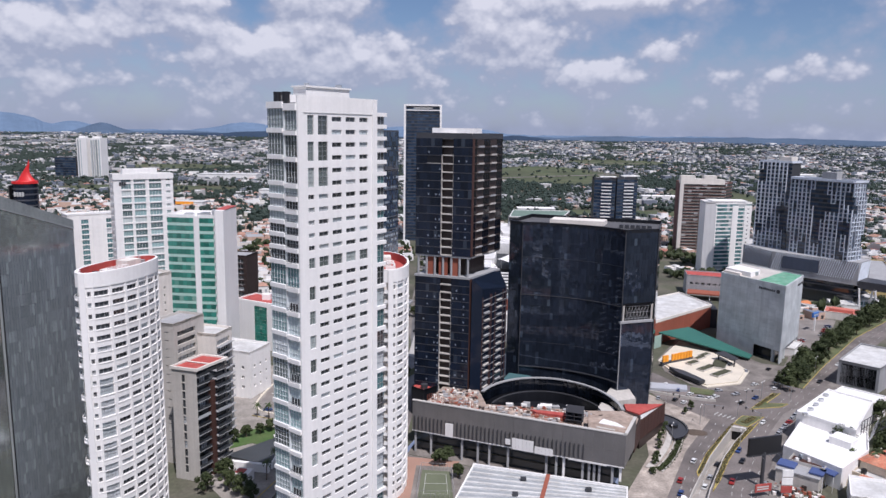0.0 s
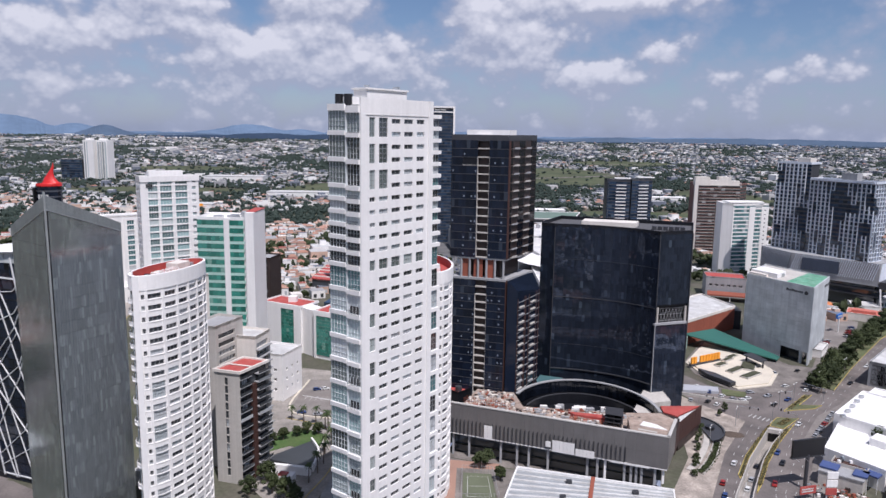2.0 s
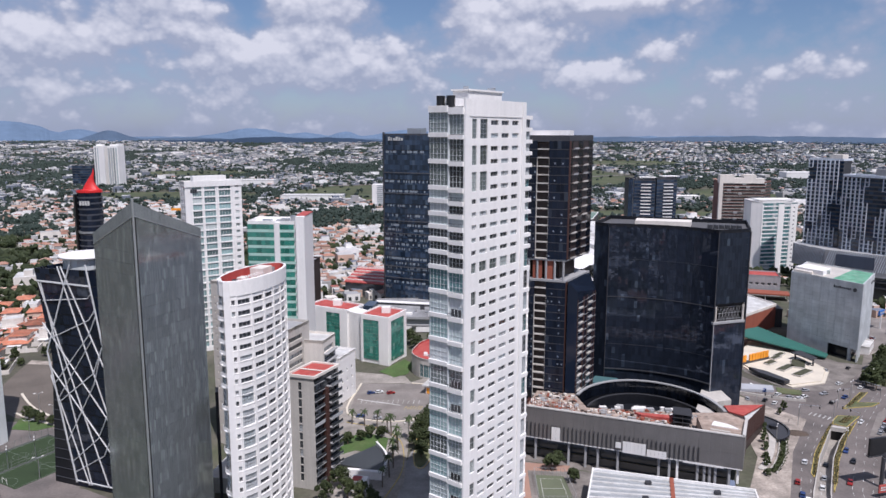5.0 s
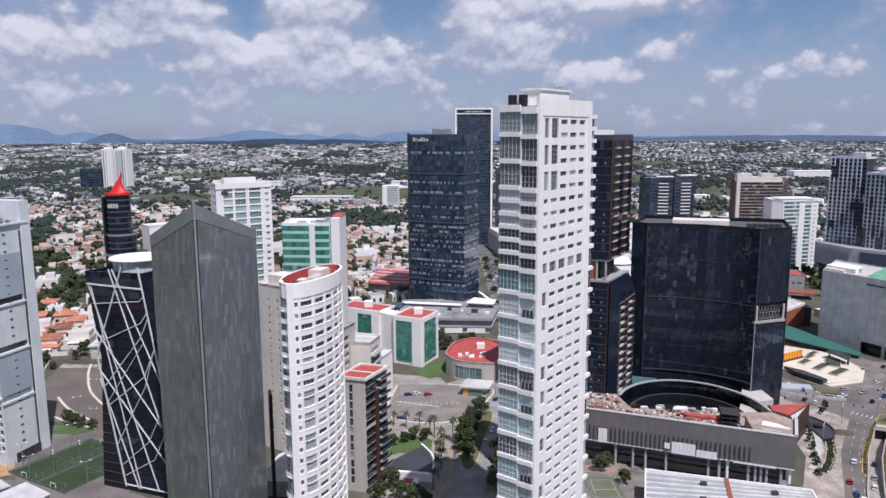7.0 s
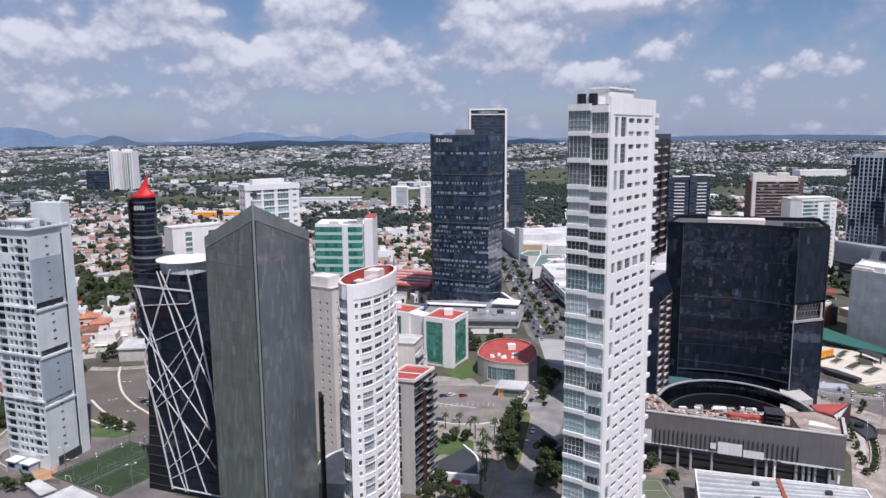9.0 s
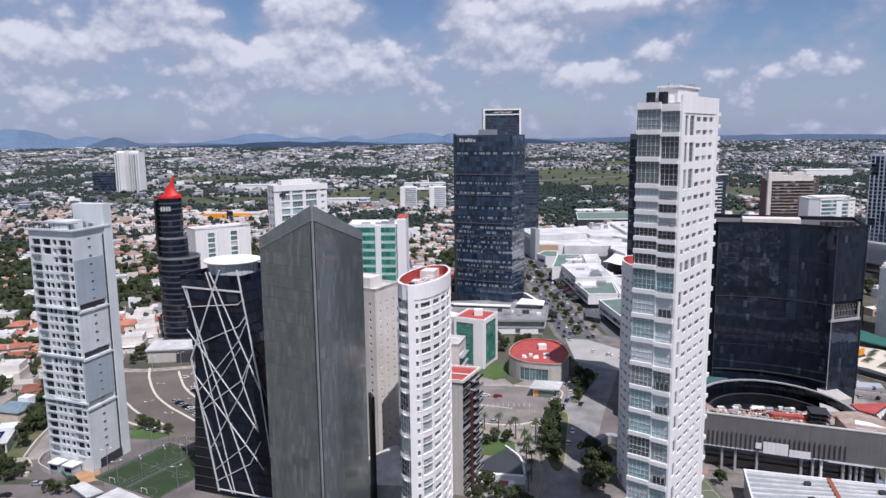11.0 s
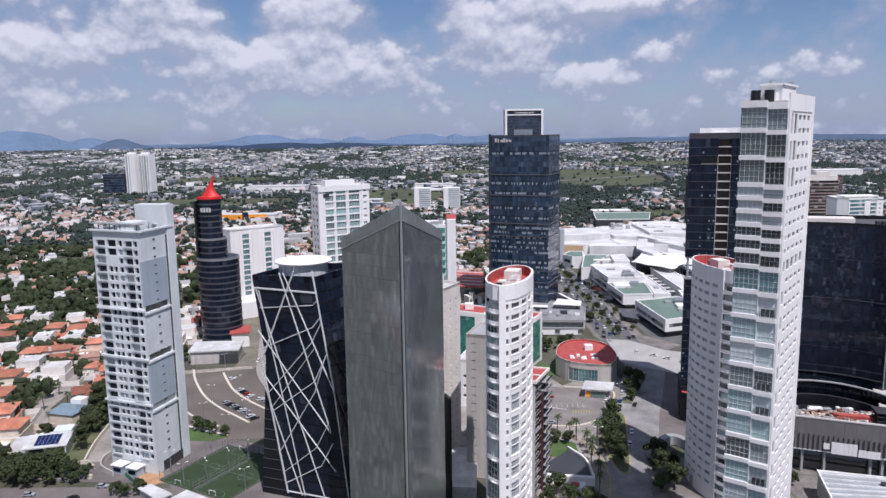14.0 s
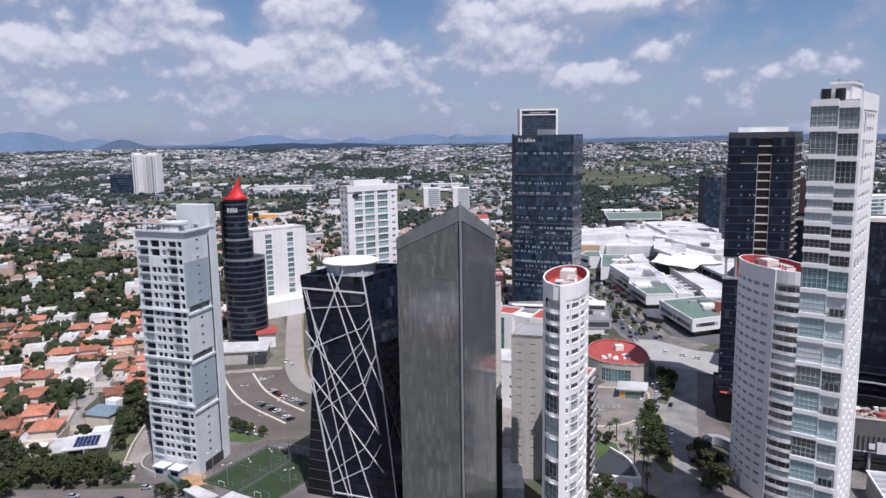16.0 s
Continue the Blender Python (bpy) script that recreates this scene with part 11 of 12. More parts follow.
# ---- the city beyond ----
KEEP_OUT = ((-322, -168, 200, 452), (-305, -222, 440, 592), (-216, -78, 190, 475), (-125, 0, 190, 560), (-30, 205, 430, 945), (-45, 135, 190, 445), (95, 262, 190, 505), (192, 244, 530, 640), (-60, 30, 840, 915), (-215, -150, 400, 470),
            (90, 200, 985, 1065), (-930, -795, 1690, 1760), (-182, -84, 1300, 1350), (180, 240, 900, 960), (195, 245, 700, 745))
FIELDS = ((300, 2050, 190, 330), (-600, 1480, 190, 90), (-240, 1560, 130, 200), (300, 1180, 120, 60), (-760, 2100, 160, 120), (560, 1500, 90, 160), (-60, 2300, 90, 120), (620, 2600, 200, 160), (-540, 800, 40, 22))
GROVES = ((-500, 735, 46, 52), (-425, 655, 24, 30), (-600, 900, 46, 36))
AVENUE = [(-330, 320), (-370, 400), (-437, 549), (-527, 778), (-689, 1147)]


def line_gap(x, y, line):
    best = 1e9
    for (ax, ay), (bx, by) in zip(line, line[1:]):
        t = max(0, min(1, ((x - ax) * (bx - ax) + (y - ay) * (by - ay)) / ((bx - ax) ** 2 + (by - ay) ** 2)))
        best = min(best, math.hypot(x - ax - t * (bx - ax), y - ay - t * (by - ay)))
    return best


FOOT = []
for _o in scene.objects:
    if _o.type == "MESH" and not _o.name.startswith(("ground", "backdrop")):
        _c = [_o.matrix_basis @ Vector(q) if _o.parent is None else (_o.parent.matrix_basis @ _o.matrix_parent_inverse @ _o.matrix_basis) @ Vector(q) for q in _o.bound_box]
        _e = (min(p.x for p in _c), max(p.x for p in _c), min(p.y for p in _c), max(p.y for p in _c))
        if max(p.z for p in _c) > 2 and _e[0] > 180 and _e[2] > 480 and _e[1] - _e[0] < 150:
            FOOT.append(_e)


def free(x, y, r):
    if x > 180 and y > 480 and any(a - r < x < b + r and c - r < y < d + r for a, b, c, d in FOOT):
        return False
    if any(a - r < x < b + r and c - r < y < d + r for a, b, c, d in KEEP_OUT):
        return False
    if y < 760 and x > 0 and (line_gap(x, y, LEFT_EDGE) < 14 + r or line_gap(x, y, RIGHT_EDGE) < 14 + r):
        return False
    if y < 1000 and line_gap(x, y, SHOP_STREET) < 14 + r:
        return False
    return True


def city():
    rnd = random.Random(40)
    hv, hf, hm = [], [], []
    tv, tf, nv, nf = [], [], [], []
    villas = [(x, y) for x, y, _, _ in VILLA_SPOTS]
    ico = bmesh.new()
    bmesh.ops.create_icosphere(ico, subdivisions=1, radius=1.0)
    ico_v = np.array([v.co for v in ico.verts])
    ico_f = np.array([[v.index for v in f.verts] for f in ico.faces])
    ico.free()
    oct_v = np.array(((1, 0, 0), (0, 1, 0), (-1, 0, 0), (0, -1, 0), (0, 0, 1), (0, 0, -1)))
    oct_f = ((0, 1, 4), (1, 2, 4), (2, 3, 4), (3, 0, 4), (1, 0, 5), (2, 1, 5), (3, 2, 5), (0, 3, 5))
    blobs = np.random.default_rng(12)
    # the first band is unseen, added behind the camera for the glass to reflect
    bands = ((-700, 190, 30), (280, 900, 13.5), (900, 1700, 15), (1700, 2900, 18), (2900, 4350, 27))

    def add_box(cx, cy, w, l, z0, z1, yaw, mw, mr):
        c, s = math.cos(yaw), math.sin(yaw)
        k = len(hv)
        for z in (z0, z1):
            for a, e in ((-w, -l), (w, -l), (w, l), (-w, l)):
                hv.append((cx + a * c - e * s, cy + a * s + e * c, z))
        for q in ((0, 1, 5, 4), (1, 2, 6, 5), (2, 3, 7, 6), (3, 0, 4, 7)):
            hf.append(tuple(k + i for i in q))
            hm.append(mw)
        hf.append((k + 4, k + 5, k + 6, k + 7))
        hm.append(mr)

    def add_gable(cx, cy, w, l, z0, z1, rise, yaw, mw):
        add_box(cx, cy, w, l, z0, z1, yaw, mw, 3)
        c, s = math.cos(yaw), math.sin(yaw)
        k = len(hv)
        for a, e, z in ((-w - 0.4, -l - 0.4, z1 + 0.05), (w + 0.4, -l - 0.4, z1 + 0.05), (w + 0.4, l + 0.4, z1 + 0.05), (-w - 0.4, l + 0.4, z1 + 0.05), (0, -l * 0.5, z1 + rise), (0, l * 0.5, z1 + rise)):
            hv.append((cx + a * c - e * s, cy + a * s + e * c, z))
        for q in ((0, 1, 4), (1, 2, 5, 4), (2, 3, 5), (3, 0, 4, 5)):
            hf.append(tuple(k + i for i in q))
            hm.append(4)

    def add_tree(cx, cy, z, r, h):
        far = cy > 1500
        for b in range(3 if r > 2.6 else 2):
            a = rnd.uniform(0, 6.28)
            p = np.array((cx + r * 0.55 * math.cos(a), cy + r * 0.55 * math.sin(a), z + h * rnd.uniform(0.45, 0.75)))
            sc = np.array((rnd.uniform(0.6, 0.95) * r, rnd.uniform(0.6, 0.95) * r, rnd.uniform(0.3, 0.48) * h))
            shape_v, shape_f = (oct_v, oct_f) if far else (ico_v, ico_f)
            v = shape_v * (1 + 0.25 * blobs.standard_normal((len(shape_v), 1))) * sc + p
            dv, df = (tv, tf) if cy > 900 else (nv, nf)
            k = len(dv)
            dv.extend(map(tuple, v))
            df.extend(tuple(int(i) + k for i in f) for f in shape_f)

    for y0, y1, cell in bands:
        ny = int((y1 - y0) / cell)
        for j in range(ny):
            yy = y0 + (j + 0.5) * cell
            half = yy * 0.66 + 190 if yy > 200 else 420
            nx = int(2 * half / cell)
            for i in range(nx):
                x = -70 - half + (i + 0.5) * cell + rnd.uniform(-0.25, 0.25) * cell
                y = yy + rnd.uniform(-0.25, 0.25) * cell
                if yy < 560 and x > 90 and not (x > 330):
                    if not free(x, y, 4) or yy > 520 and x < 190:
                        continue
                if not free(x, y, 6):
                    continue
                z = land(x, y)
                g = noise.noise(Vector((x * 0.0042, y * 0.0030, 4.2))) + 0.5 * noise.noise(Vector((x * 0.013, y * 0.010, 1.2)))
                field = any(((x - a) / w) ** 2 + ((y - b) / l) ** 2 < 1 for a, b, w, l in FIELDS)
                green = (line_gap(x, y, AVENUE) < 9 or any(((x - a) / w) ** 2 + ((y - b) / l) ** 2 < 1 for a, b, w, l in GROVES)) if x < -250 and y < 1200 else False
                near_villa = y < 620 and any(abs(x - a) < 13 and abs(y - b) < 13 for a, b in villas)
                if field:
                    if rnd.random() < 0.07:
                        add_tree(x, y, z, rnd.uniform(3, 5), rnd.uniform(5, 9))
                    continue
                wood = (0.30 if y < 1000 else 0.44 if y < 2500 else 0.42) + max(-0.2, min(0.6, g * 1.2)) + ((-0.10 if y < 560 else 0.03) if x < -230 and y < 1300 else 0)
                if -260 < x < 120 and 620 < y < 1000:
                    wood -= 0.14
                if x > -140 and 950 < y < 2100:
                    wood += 0.22 * (1 - abs(y - 1500) / 650)
                if green or rnd.random() < wood:
                    for _ in range(3 if green or y > 1700 else 2):
                        r = rnd.uniform(2.6, 4.8) * (0.95 if y < 1700 else 1.15 if y < 2900 else 1.5)
                        tx, ty = x + rnd.uniform(-0.5, 0.5) * cell, y + rnd.uniform(-0.5, 0.5) * cell
                        if free(tx, ty, 2):
                            add_tree(tx, ty, land(tx, ty), r, rnd.uniform(5, 10))
                    continue
                if near_villa or y < 400 and -348 < x < -280:
                    if rnd.random() < 0.6 and all(math.hypot(x - a, y - b) > 10.0 for a, b in villas):
                        add_tree(x, y, z, rnd.uniform(1.8, 3.2), rnd.uniform(4, 7))
                    continue
                yaw = 0.35 + 0.25 * noise.noise(Vector((x * 0.003, y * 0.003, 9))) + (1.5708 if rnd.random() < 0.3 else 0)
                big = rnd.random() < (0.03 if y < 1300 else 0.06 if y < 2900 else 0.14)
                w, l = (cell * rnd.uniform(0.24, 0.42), cell * rnd.uniform(0.24, 0.44))
                if y > 1700:
                    w, l = w * 0.8, l * 0.8
                h = rnd.uniform(3.2, 7.2) * (1.0 if y < 2500 else 1.5)
                if big:
                    w, l, h = w * rnd.uniform(1.6, 3.2), l * rnd.uniform(1.2, 2.2), rnd.uniform(6, 13)
                # far walls and roofs take greyer, bluer tones, haze put into the colour
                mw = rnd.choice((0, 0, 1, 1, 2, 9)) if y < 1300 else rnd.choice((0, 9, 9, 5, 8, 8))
                # no red roofs in the unseen band, to keep its reflections neutral
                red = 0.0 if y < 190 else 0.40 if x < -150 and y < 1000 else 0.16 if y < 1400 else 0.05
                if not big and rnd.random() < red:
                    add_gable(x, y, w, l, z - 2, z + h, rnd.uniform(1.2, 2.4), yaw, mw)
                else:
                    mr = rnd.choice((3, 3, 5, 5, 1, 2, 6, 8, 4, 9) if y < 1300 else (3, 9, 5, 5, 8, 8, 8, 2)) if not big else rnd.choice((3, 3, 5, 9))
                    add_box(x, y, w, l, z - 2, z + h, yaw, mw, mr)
                if y < 1700:
                    a = rnd.uniform(0, 6.28)
                    add_box(x + w * 0.6 * math.cos(a), y + l * 0.6 * math.sin(a), w * rnd.uniform(0.3, 0.6), l * rnd.uniform(0.3, 0.6), z - 2, z + h * rnd.uniform(0.6, 1.45), yaw, mw, rnd.choice((3, 3, 4, 5)))
                    # dark openings on the side that is seen
                    c, s = math.cos(yaw), math.sin(yaw)
                    for q in range(2):
                        a = (q - 0.5) * w
                        add_box(x + a * c + (l + 0.06) * s, y + a * s - (l + 0.06) * c, w * 0.22, 0.05, z + 0.8, z + h * 0.62, yaw, 7, 7)
                if y < 1700 and rnd.random() < 0.45:
                    tx, ty = x + cell * 0.5, y + rnd.uniform(-0.4, 0.4) * cell
                    add_tree(tx, ty, z, rnd.uniform(1.8, 3.2), rnd.uniform(4, 8))
    me = bpy.data.meshes.new("houses")
    me.from_pydata(hv, [], hf)
    me.polygons.foreach_set("material_index", hm)
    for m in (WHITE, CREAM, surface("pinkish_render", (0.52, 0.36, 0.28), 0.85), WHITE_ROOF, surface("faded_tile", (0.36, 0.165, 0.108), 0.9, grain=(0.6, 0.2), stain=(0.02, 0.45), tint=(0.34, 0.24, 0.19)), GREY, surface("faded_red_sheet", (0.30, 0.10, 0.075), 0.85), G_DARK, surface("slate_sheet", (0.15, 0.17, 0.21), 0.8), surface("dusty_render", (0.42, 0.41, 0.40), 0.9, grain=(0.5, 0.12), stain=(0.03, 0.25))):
        me.materials.append(m)
    tagged(new("houses", me), "sea of low white and terracotta-roofed houses", "houses", kind="stuff")
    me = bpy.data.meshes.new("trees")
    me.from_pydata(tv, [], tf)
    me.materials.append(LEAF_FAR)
    tagged(new("trees", me), "dark trees tinted with haze blue between the far houses", "trees", kind="stuff")
    me = bpy.data.meshes.new("trees")
    me.from_pydata(nv, [], nf)
    me.materials.append(LEAF_MID)
    tagged(new("trees", me), "green garden trees between the villas", "trees", kind="stuff")


city()


def field_sheets():
    """Open grassland and pale lots among the far houses."""
    for i, (a, b, w, l) in enumerate(FIELDS):
        bm = bmesh.new()
        pts = []
        for k in range(28):
            q = 6.2832 * k / 28
            r = 1.0 + 0.22 * noise.noise(Vector((math.cos(q) * 1.5, math.sin(q) * 1.5, i * 3.1)))
            x, y = a + w * r * math.cos(q), b + l * r * math.sin(q)
            pts.append(bm.verts.new((x, y, land(x, y) + 0.9)))
        c = bm.verts.new((a, b, land(a, b) + 0.9))
        for k in range(28):
            bm.faces.new((pts[k], pts[(k + 1) % 28], c))
        tagged(part("meadow", bm, FIELD), "open green meadow among the houses", "meadow", kind="structure")


FIELD = surface("meadow_grass", (0.048, 0.070, 0.028), 0.95, grain=(0.15, 0.2), stain=(0.012, 0.35), tint=(0.085, 0.085, 0.045))
field_sheets()


def far_roads():
    for line, w, lab in (([(-1100, 1560), (-760, 1640), (-420, 1700), (100, 1900), (900, 2300)], 26, "pale highway crossing the far plain"), ([(300, 2600), (900, 2560), (1700, 2500)], 22, "far flyover road across the plain"), ([(-640, 1300), (-300, 1330), (40, 1290)], 14, "pale street among far houses")):
        bm = bmesh.new()
        prev = None
        for x, y in smooth(line, 8):
            z = land(x, y) + 1.4
            row = (bm.verts.new((x, y - w / 2, z)), bm.verts.new((x, y + w / 2, z)))
            if prev:
                bm.faces.new((prev[0], row[0], row[1], prev[1]))
            prev = row
        tagged(part("road", bm, PAVING), lab, "road", kind="structure")
    # large sheds and the orange-fronted store far off
    for x, y, w, l, h, mat, lab in ((-440, 1190, 46, 16, 9, WHITE_ROOF, "distant white shed with an orange front"), (-300, 1420, 60, 18, 10, WHITE_ROOF, "distant white shed among the houses"), (-520, 1760, 70, 26, 12, WHITE_ROOF, "distant white shed among the houses"),
                                    (420, 1420, 34, 12, 9, WHITE, "distant white store among the houses"), (900, 1900, 60, 22, 20, WHITE, "distant white factory on the plain"), (150, 1180, 30, 12, 8, WHITE, "distant white store among the houses"), (-140, 1780, 50, 20, 11, WHITE_ROOF, "distant white shed among the houses")):
        z = land(x, y)
        b = thing("shed", x, y, z, 0, lab, "shed")
        bm = bmesh.new()
        box(bm, x - w, x + w, y - l, y + l, z - 2, z + h)
        part("body", bm, WHITE, b)
        bm = bmesh.new()
        box(bm, x - w - 0.5, x + w + 0.5, y - l - 0.5, y + l + 0.5, z + h, z + h + 1)
        part("roof", bm, mat, b)
        if "orange" in lab:
            bm = bmesh.new()
            box(bm, x - w, x + w * 0.7, y - l - 0.9, y - l - 0.1, z + 3, z + h + 1.5)
            part("fascia", bm, ORANGE, b)
            bm = bmesh.new()
            box(bm, x - 7, x + 3, y - l - 1.3, y - l - 0.95, z + 2, z + h + 5)
            part("sign_panel", bm, G_NAVY, b)


far_roads()


# ---- lots, shops and planting round the boulevard ----
sheet("parking_lot", [(205, 424), (222, 424), (244, 452), (266, 480), (286, 512), (276, 526), (258, 522), (240, 492), (226, 470), (212, 448)], 0.1, bpy.data.materials["lot_asphalt"], "asphalt parking lot beside the pale office cube", "parking lot")
sheet("parking_lot", [(146, 306), (158, 303), (178, 328), (196, 350), (190, 352), (165, 332)], 0.1, bpy.data.materials["lot_asphalt"], "narrow forecourt parking along the boulevard", "parking lot")
random.seed(52)
for _i, (_x, _y, _r) in enumerate([(215 + _k * 2.6, 432 + _k * 3.4, 128) for _k in range(9)] + [(228 + _k * 2.8, 462 + _k * 4.4, 35) for _k in range(8)] + [(254 + _k * 3.4, 470 + _k * 4.9, 120) for _k in range(6)] + [(152 + _k * 3.6, 308 + _k * 4.4, 45) for _k in range(7)]):
    copy_thing((CAR_FAR if _y > 430 else CAR_KINDS)[random.choice((0, 0, 1, 1, 2, 2, 3, 4))], pose(_x, _y, 0.11, 0, 0, _r + random.uniform(-4, 4)))


def boulevard_shops():
    salmon = surface("salmon_roof", (0.52, 0.16, 0.12), 0.8, stain=(0.2, 0.15))
    b = block("restaurant", [(281, 520), (300, 508), (311, 524), (291, 536)], 5.6, CREAM, "low cream restaurant with a salmon roof", {0: dict(n=6, w=2.2, h=2.2, f=4.0, z0=0.2)}, roof=salmon, parapet=0.5)
    prism_part("roof_ridge", [(286, 522), (299, 513.5), (303, 520), (291, 528)], 5.2, 7.0, salmon, b)
    c = thing("pavilion", 280, 546, 0, 0, "open orange pitched canopy on posts", "pavilion")
    bm = bmesh.new()
    v = [bm.verts.new(p) for p in ((272, 546, 4.2), (283, 538, 4.2), (290, 547, 4.2), (279, 555, 4.2), (281, 546.5, 7.2))]
    for q in ((0, 1, 4), (1, 2, 4), (2, 3, 4), (3, 0, 4), (3, 2, 1, 0)):
        bm.faces.new([v[i] for i in q])
    part("roof", bm, surface("orange_tiles", (0.60, 0.22, 0.09), 0.8, grain=(1.2, 0.2)), c)
    for x, y in ((273, 546), (283, 539), (289, 547), (279, 554)):
        drum("post", x, y, 0, 4.2, 0.2, BROWN, c, "", 6)
    s = thing("pole_sign", 256, 484, 0, 40, "blue box sign on a white pole", "sign")
    lbox("pole", [(-0.4, 0.4, -0.4, 0.4, 0, 10)], WHITE, s)
    box_ = lbox("sign_box", [(-4, 4, -0.6, 0.6, 10, 13)], surface("sign_blue", (0.05, 0.17, 0.50), 0.4), s)
    for i in range(4):
        lbox("sign_bar", [(-3.2 + i * 1.7, -2.0 + i * 1.7, -0.66, -0.61, 10.9, 12.1)], PAINT_WHITE, box_)
    block("shop", [(206, 430), (214, 424), (226, 440), (219, 447)], 5.0, WHITE, "small white shop with a red front", {1: dict(n=4, w=2.2, h=1.8, f=3.4, z0=0.4)})
    block("garage", [(352, 590), (378, 586), (425, 690), (392, 702)], 15, surface("tan_mesh", (0.40, 0.31, 0.13), 0.8, streak=0.15, grain=(0.6, 0.2)), "parking garage wrapped in tan mesh", {0: dict(n=3, w=7, h=0.9, f=3.2, z0=1.2), 3: dict(n=9, w=9, h=0.8, f=3.2, z0=1.2)}, roof=GREY)
    block("shop", [(326, 556), (346, 560), (345, 584), (330, 586)], 7, WHITE, "low white shop with a glass front", {0: dict(n=4, w=3.6, h=3.0, f=5, z0=0.2, glass=G_TEAL)})
    block("shop", [(250, 545), (268, 536), (276, 552), (258, 561)], 6, GREY, "grey flat-roofed shop near the pavilion", {0: dict(n=4, w=3, h=2.4, f=4.5, z0=0.2)})
    block("shop", [(300, 546), (318, 540), (322, 556), (305, 562)], 5, WHITE, "white canopy shop under the raised block", roof=WHITE_ROOF)


boulevard_shops()


def podium_garden():
    """Pale terraces and clipped planting between the podium and the boulevard."""
    g = thing("terrace", 95, 292, 0, 0, "pale curved garden terrace with low walls", "terrace", kind="structure")
    line = smooth([(84, 272), (90, 280), (97, 292), (103, 306), (104, 318)])
    bm = bmesh.new()
    ribbon(bm, offset(line, 0.6), 2.6, 0.1, 0.7)
    part("terrace_deck", bm, BEIGE, g)
    for d in (-2.2, -5.0):
        bm = bmesh.new()
        ribbon(bm, offset(line, d), 0.4, 0.1, 0.9)
        part("low_wall", bm, BEIGE, g)
    rnd = random.Random(8)
    verts, faces = [], []
    for i in range(900):
        t = rnd.random() * (len(line) - 1.001)
        a, c = Vector(line[int(t)]), Vector(line[int(t) + 1])
        p = a.lerp(c, t - int(t)) + Vector((rnd.uniform(2.4, 4.8), rnd.uniform(-2.5, -1.0)))
        for _ in range(3):
            n = Vector((rnd.gauss(0, 1), rnd.gauss(0, 1), rnd.gauss(0.6, 0.6))).normalized()
            u = n.orthogonal().normalized() * rnd.uniform(0.15, 0.3)
            w = n.cross(u)
            q = Vector((p.x + rnd.gauss(0, 0.3), p.y + rnd.gauss(0, 0.3), 0.3 + rnd.random() * 0.9))
            k = len(verts)
            verts += [tuple(q - u - w), tuple(q + u - w), tuple(q + u + w), tuple(q - u + w)]
            faces.append((k, k + 1, k + 2, k + 3))
    me = bpy.data.meshes.new("hedge")
    me.from_pydata(verts, [], faces)
    me.materials.append(LEAF)
    tagged(new("hedge", me), "loose green hedge in a raised bed", "hedge", kind="stuff")
    bm = bmesh.new()
    rings = [[bm.verts.new((115 + r * math.cos(0.524 * q) * (1.2 + 0.15 * math.sin(q * 2.3)), 308.4 + r * math.sin(0.524 * q) * (0.9 + 0.12 * math.cos(q * 1.7)), z)) for q in range(12)] for r, z in ((4.2, 0.1), (3.2, 0.5), (2.0, 0.95), (0.7, 1.2))]
    for p, q in zip(rings, rings[1:]):
        for x in range(12):
            bm.faces.new((p[x], p[(x + 1) % 12], q[(x + 1) % 12], q[x]))
    bm.faces.new(rings[-1])
    tagged(part("soil_heap", bm, surface("dark_soil", (0.10, 0.075, 0.058), 0.95, grain=(2, 0.3), bump=0.4)), "low heap of dark soil on the pavement", "heap")
    # ramp and wall between plaza and crossing
    w = thing("ramp", 122, 362, 0, 0, "pale ramp with a low wall beside the plaza", "ramp", kind="structure")
    prism_part("ramp_slab", [(106, 372), (107, 362), (128, 360), (130, 367)], 0.1, 1.4, surface("bluish_concrete", (0.38, 0.39, 0.42), 0.85), w)
    bm = bmesh.new()
    ribbon(bm, smooth([(106, 360), (118, 354), (130, 349), (138, 347)]), 0.6, 0, 1.3)
    part("low_wall", bm, BEIGE, w)
    sheet("verge", [(129, 358), (140, 355), (143, 362), (132, 367)], 0.5, GRASS, "planted traffic island with shrubs", "verge")


podium_garden()


def signal_mast(x, y, yaw, first=None):
    if first:
        return copy_thing(first, pose(x, y, 0, 0, 0, yaw))
    b = thing("traffic_signal", x, y, 0, yaw, "pale steel traffic signal mast with a long arm", "traffic signal", "signals of the crossing")
    bm = bmesh.new()
    tube(bm, (0, 0, 0), (0, 0, 7.0), 0.16, 0.12, 8)
    local("pole", bm, METAL, b)
    bm = bmesh.new()
    tube(bm, (0, 0, 6.4), (8.5, 0, 7.2), 0.11, 0.07, 6)
    rod = local("arm", bm, METAL, b)
    for s in (4.5, 8.2):
        lbox("signal_head", [(s - 0.2, s + 0.2, -0.2, 0.2, 5.8, 7.0)], TANK, rod)
    return b


_sig = signal_mast(125, 327, -30)
for _x, _y, _r in ((160, 348, 200), (147, 316, 120), (112, 344, -60), (178, 352, 140)):
    signal_mast(_x, _y, _r, _sig)


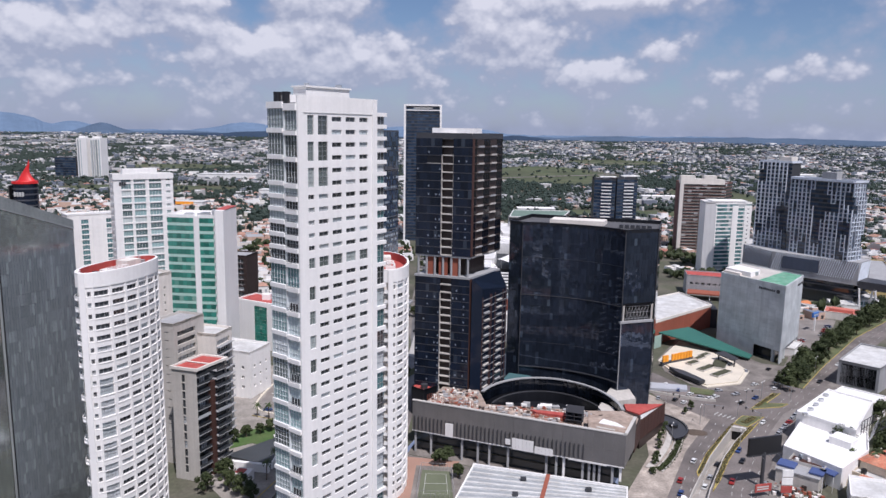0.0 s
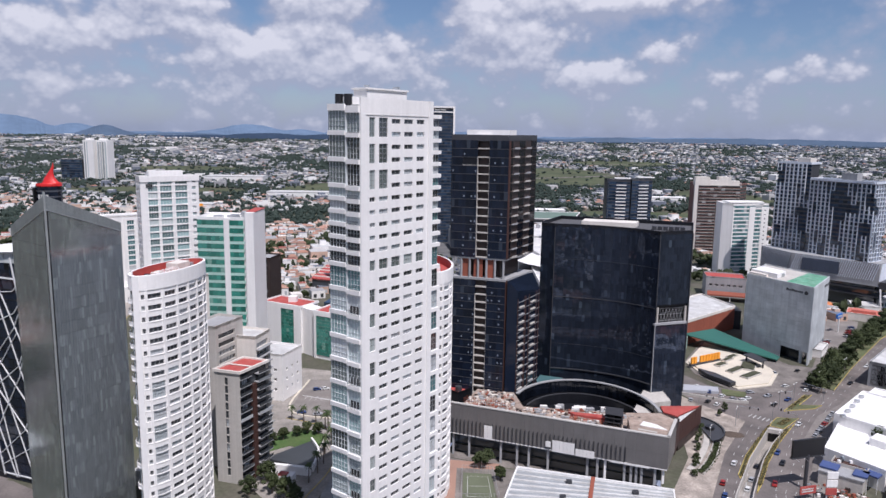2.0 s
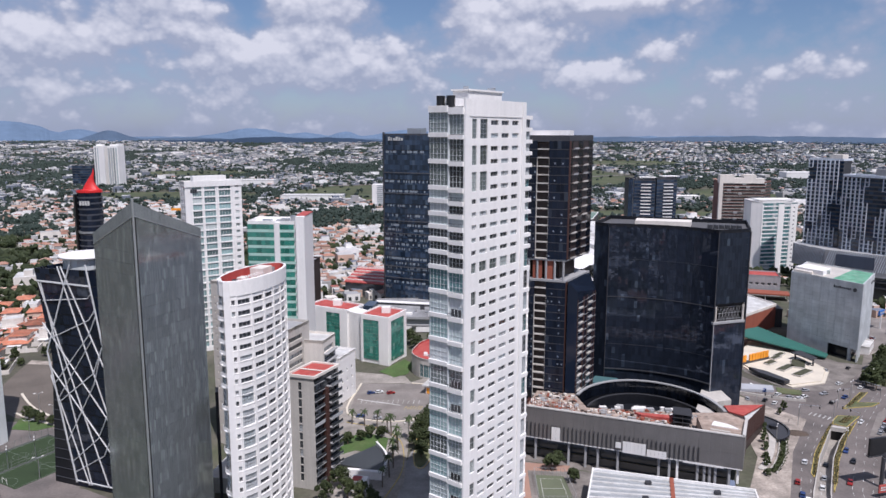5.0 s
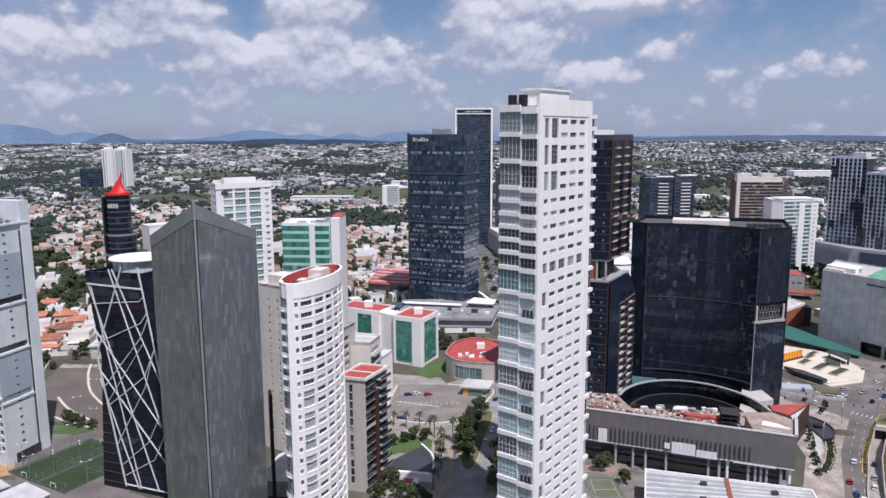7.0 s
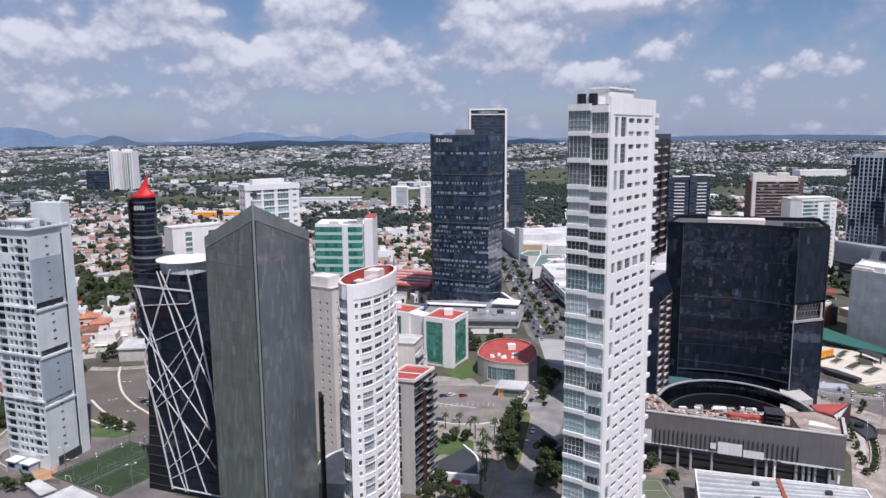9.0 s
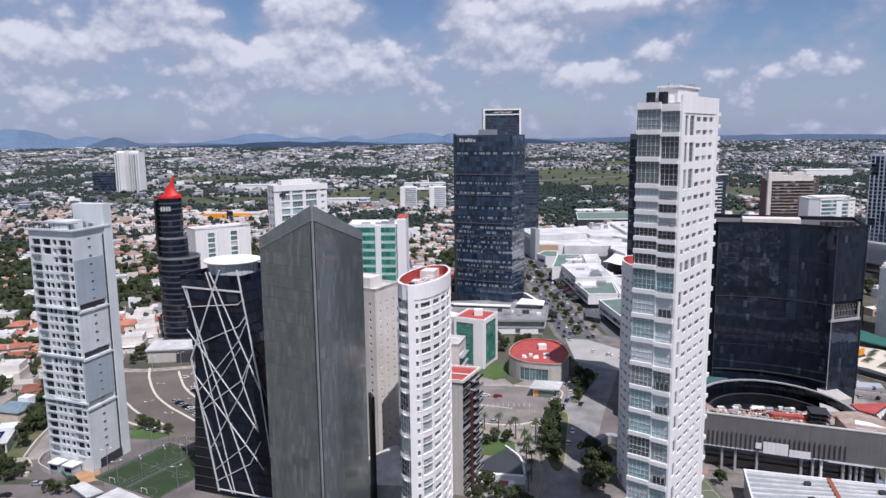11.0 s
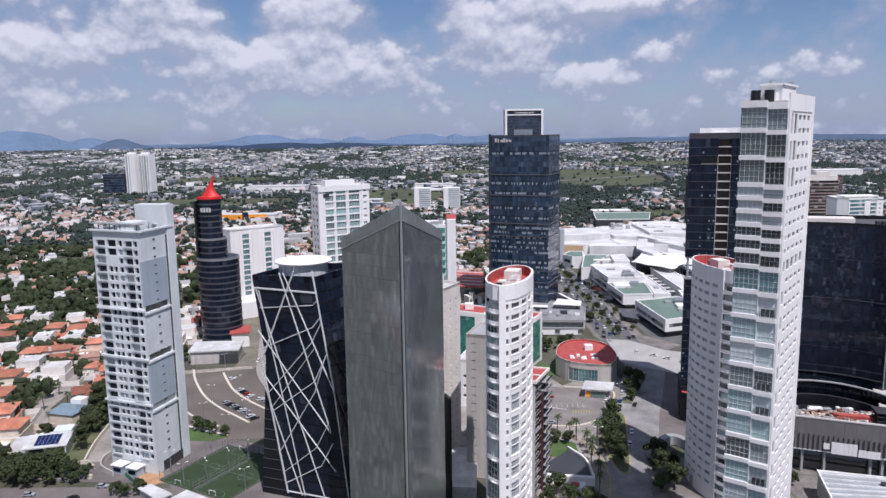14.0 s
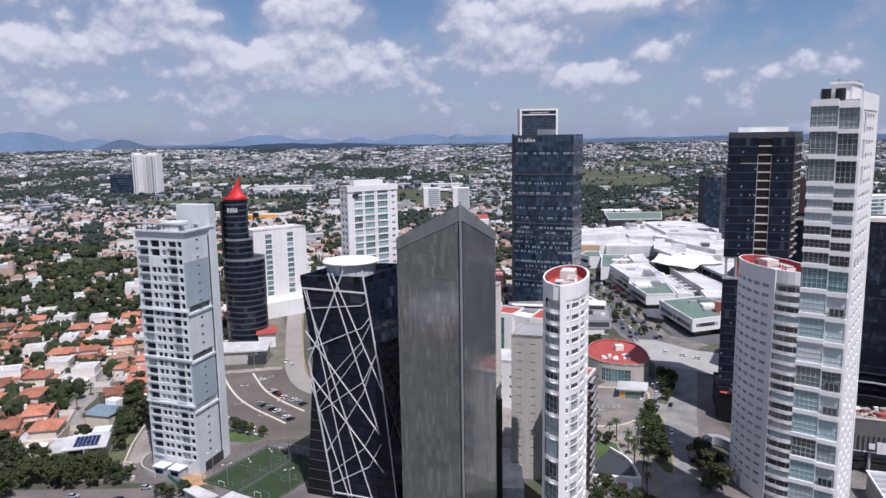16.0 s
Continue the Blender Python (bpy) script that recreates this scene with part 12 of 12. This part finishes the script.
def house_site():
    """Cluttered yards of the small shops by the boulevard."""
    random.seed(61)
    d = thing("roof_terrace", 144, 270, 0, 0, "roof terrace with planters and parasols above a shop", "terrace")
    prism_part("terrace_body", [(137, 268), (147, 260), (153, 267), (143, 275)], 0, 6.2, CREAM, d)
    prism_part("terrace_floor", [(137.4, 268), (147, 260.4), (152.6, 267), (143, 274.6)], 6.2, 6.5, RUST, d)
    bm = bmesh.new()
    rim(bm, [(137, 268), (147, 260), (153, 267), (143, 275)], 6.2, 7.4, 0.25)
    part("parapet", bm, BEIGE, d)
    for i in range(7):
        x, y = 139.5 + i * 1.6, 267.2 + (i % 3) * 1.4
        bm = bmesh.new()
        box(bm, x, x + random.uniform(0.8, 1.6), y, y + 1.0, 6.5, 7.3 + random.random())
        part("terrace_furniture", bm, (WHITE, DARK_GREY, BLUE_GREY)[i % 3], d)
    bm = bmesh.new()
    for i in range(150):
        x, y, s = random.uniform(124, 142), random.uniform(240, 262), random.uniform(0.2, 0.9)
        if (x - 122) < (y - 250) * 0.2:
            continue
        box(bm, x - s, x + s, y - s * 0.7, y + s * 0.7, 0.1, 0.3 + s * random.uniform(0.6, 2.2), random.randrange(5))
    tagged(part("yard_goods", bm, [CREAM, METAL, BROWN, WHITE, BRICK_RED]), "crowded goods in a shop yard", "goods", kind="stuff")
    m = thing("menu_sign", 120, 251, 0, 15, "dark red roadside sign board", "sign")
    board = lbox("board", [(-3.5, 3.5, -0.2, 0.2, 2.2, 5.2)], RED_ROOF, m)
    for z in (3.0, 3.9):
        lbox("sign_bar", [(-2.8, 2.2, -0.25, -0.2, z, z + 0.5)], PAINT_WHITE, board)
    for x in (-2.8, 2.8):
        lbox("post", [(x - 0.12, x + 0.12, -0.12, 0.12, 0, 2.2)], DARK_GREY, m)
    f = thing("steel_frame", 184, 292, 0, 40, "open steel frame standing on a white roof", "frame")
    for i in range(5):
        for y in (-2.5, 2.5):
            bm = bmesh.new()
            tube(bm, (i * 3 - 6, y, 8.0), (i * 3 - 6, y, 14.0), 0.16, sides=5)
            local("frame_post", bm, DARK_GREY, f)
    for z in (10.5, 14.0):
        for y in (-2.5, 2.5):
            bm = bmesh.new()
            tube(bm, (-6, y, z), (6, y, z), 0.14, sides=5)
            local("frame_beam", bm, DARK_GREY, f)


house_site()


def tower_foot():
    """Entrance lodges, ramp walls and low roofs round the foot of the panelled tower."""
    lodge = None
    for x, y in ((-253.5, 281.0), (-246.5, 278.4)):
        if lodge is None:
            lodge = thing("gate_lodge", x, y, 0, -22, "small grey gate lodge with a white roof", "lodge", "gate lodges")
            lbox("lodge_body", [(-2.4, 2.4, -2.0, 2.0, 0, 3.4)], BLUE_GREY, lodge)
            lbox("lodge_roof", [(-2.9, 2.9, -2.5, 2.5, 3.4, 3.8)], WHITE, lodge)
            lbox("lodge_window", [(-1.8, 1.8, -2.08, -2.0, 1.0, 2.6)], G_DUSK, lodge)
        else:
            copy_thing(lodge, pose(x, y, 0, 0, 0, -22))
    w = thing("ramp", -262, 292, 0, 0, "curved pale garage ramp beside the tower", "ramp", kind="structure")
    for d in (0.0, 5.0):
        bm = bmesh.new()
        ribbon(bm, offset(smooth([(-250, 312), (-260, 304), (-265, 294), (-263, 284), (-255, 277)]), d), 0.5, 0, 2.2 - 0.2 * d)
        part("ramp_wall", bm, BEIGE, w)
    for pts, lab in (([(-238, 260), (-227, 250.5), (-223, 255), (-234, 263)], "low white-roofed changing room by the pitch"), ([(-225, 248), (-209, 238), (-205, 249), (-219, 258)], "low white-roofed club room by the pitch")):
        b = thing("club_room", pts[0][0], pts[0][1], 0, 0, lab, "building")
        prism_part("body", inset(pts, 0.4), 0, 3.2, GREY, b)
        prism_part("roof", pts, 3.2, 3.7, WHITE_ROOF, b)
    f = thing("fence", -240, 272, 0, 0, "green mesh fence beside bare earth", "fence")
    bm = bmesh.new()
    ribbon(bm, [(-250, 277), (-240, 266.5)], 0.15, 0, 1.8)
    part("mesh", bm, surface("green_mesh", (0.05, 0.20, 0.12), 0.8), f)
    for i in range(6):
        drum("post", -250 + 2 * i, 277 - 2.1 * i, 0, 2.0, 0.08, GREY, f, "", 6)


tower_foot()

# street trees of the shopping street
random.seed(33)
for _i in range(24):
    tree((-9, 3.6, -9, -20.5)[_i % 4] + random.uniform(-1, 1), 470 + _i * 11.5 + random.uniform(-4, 4), random.choice((0, 1, 2)), random.uniform(0.5, 0.8), group="trees of the shopping street")
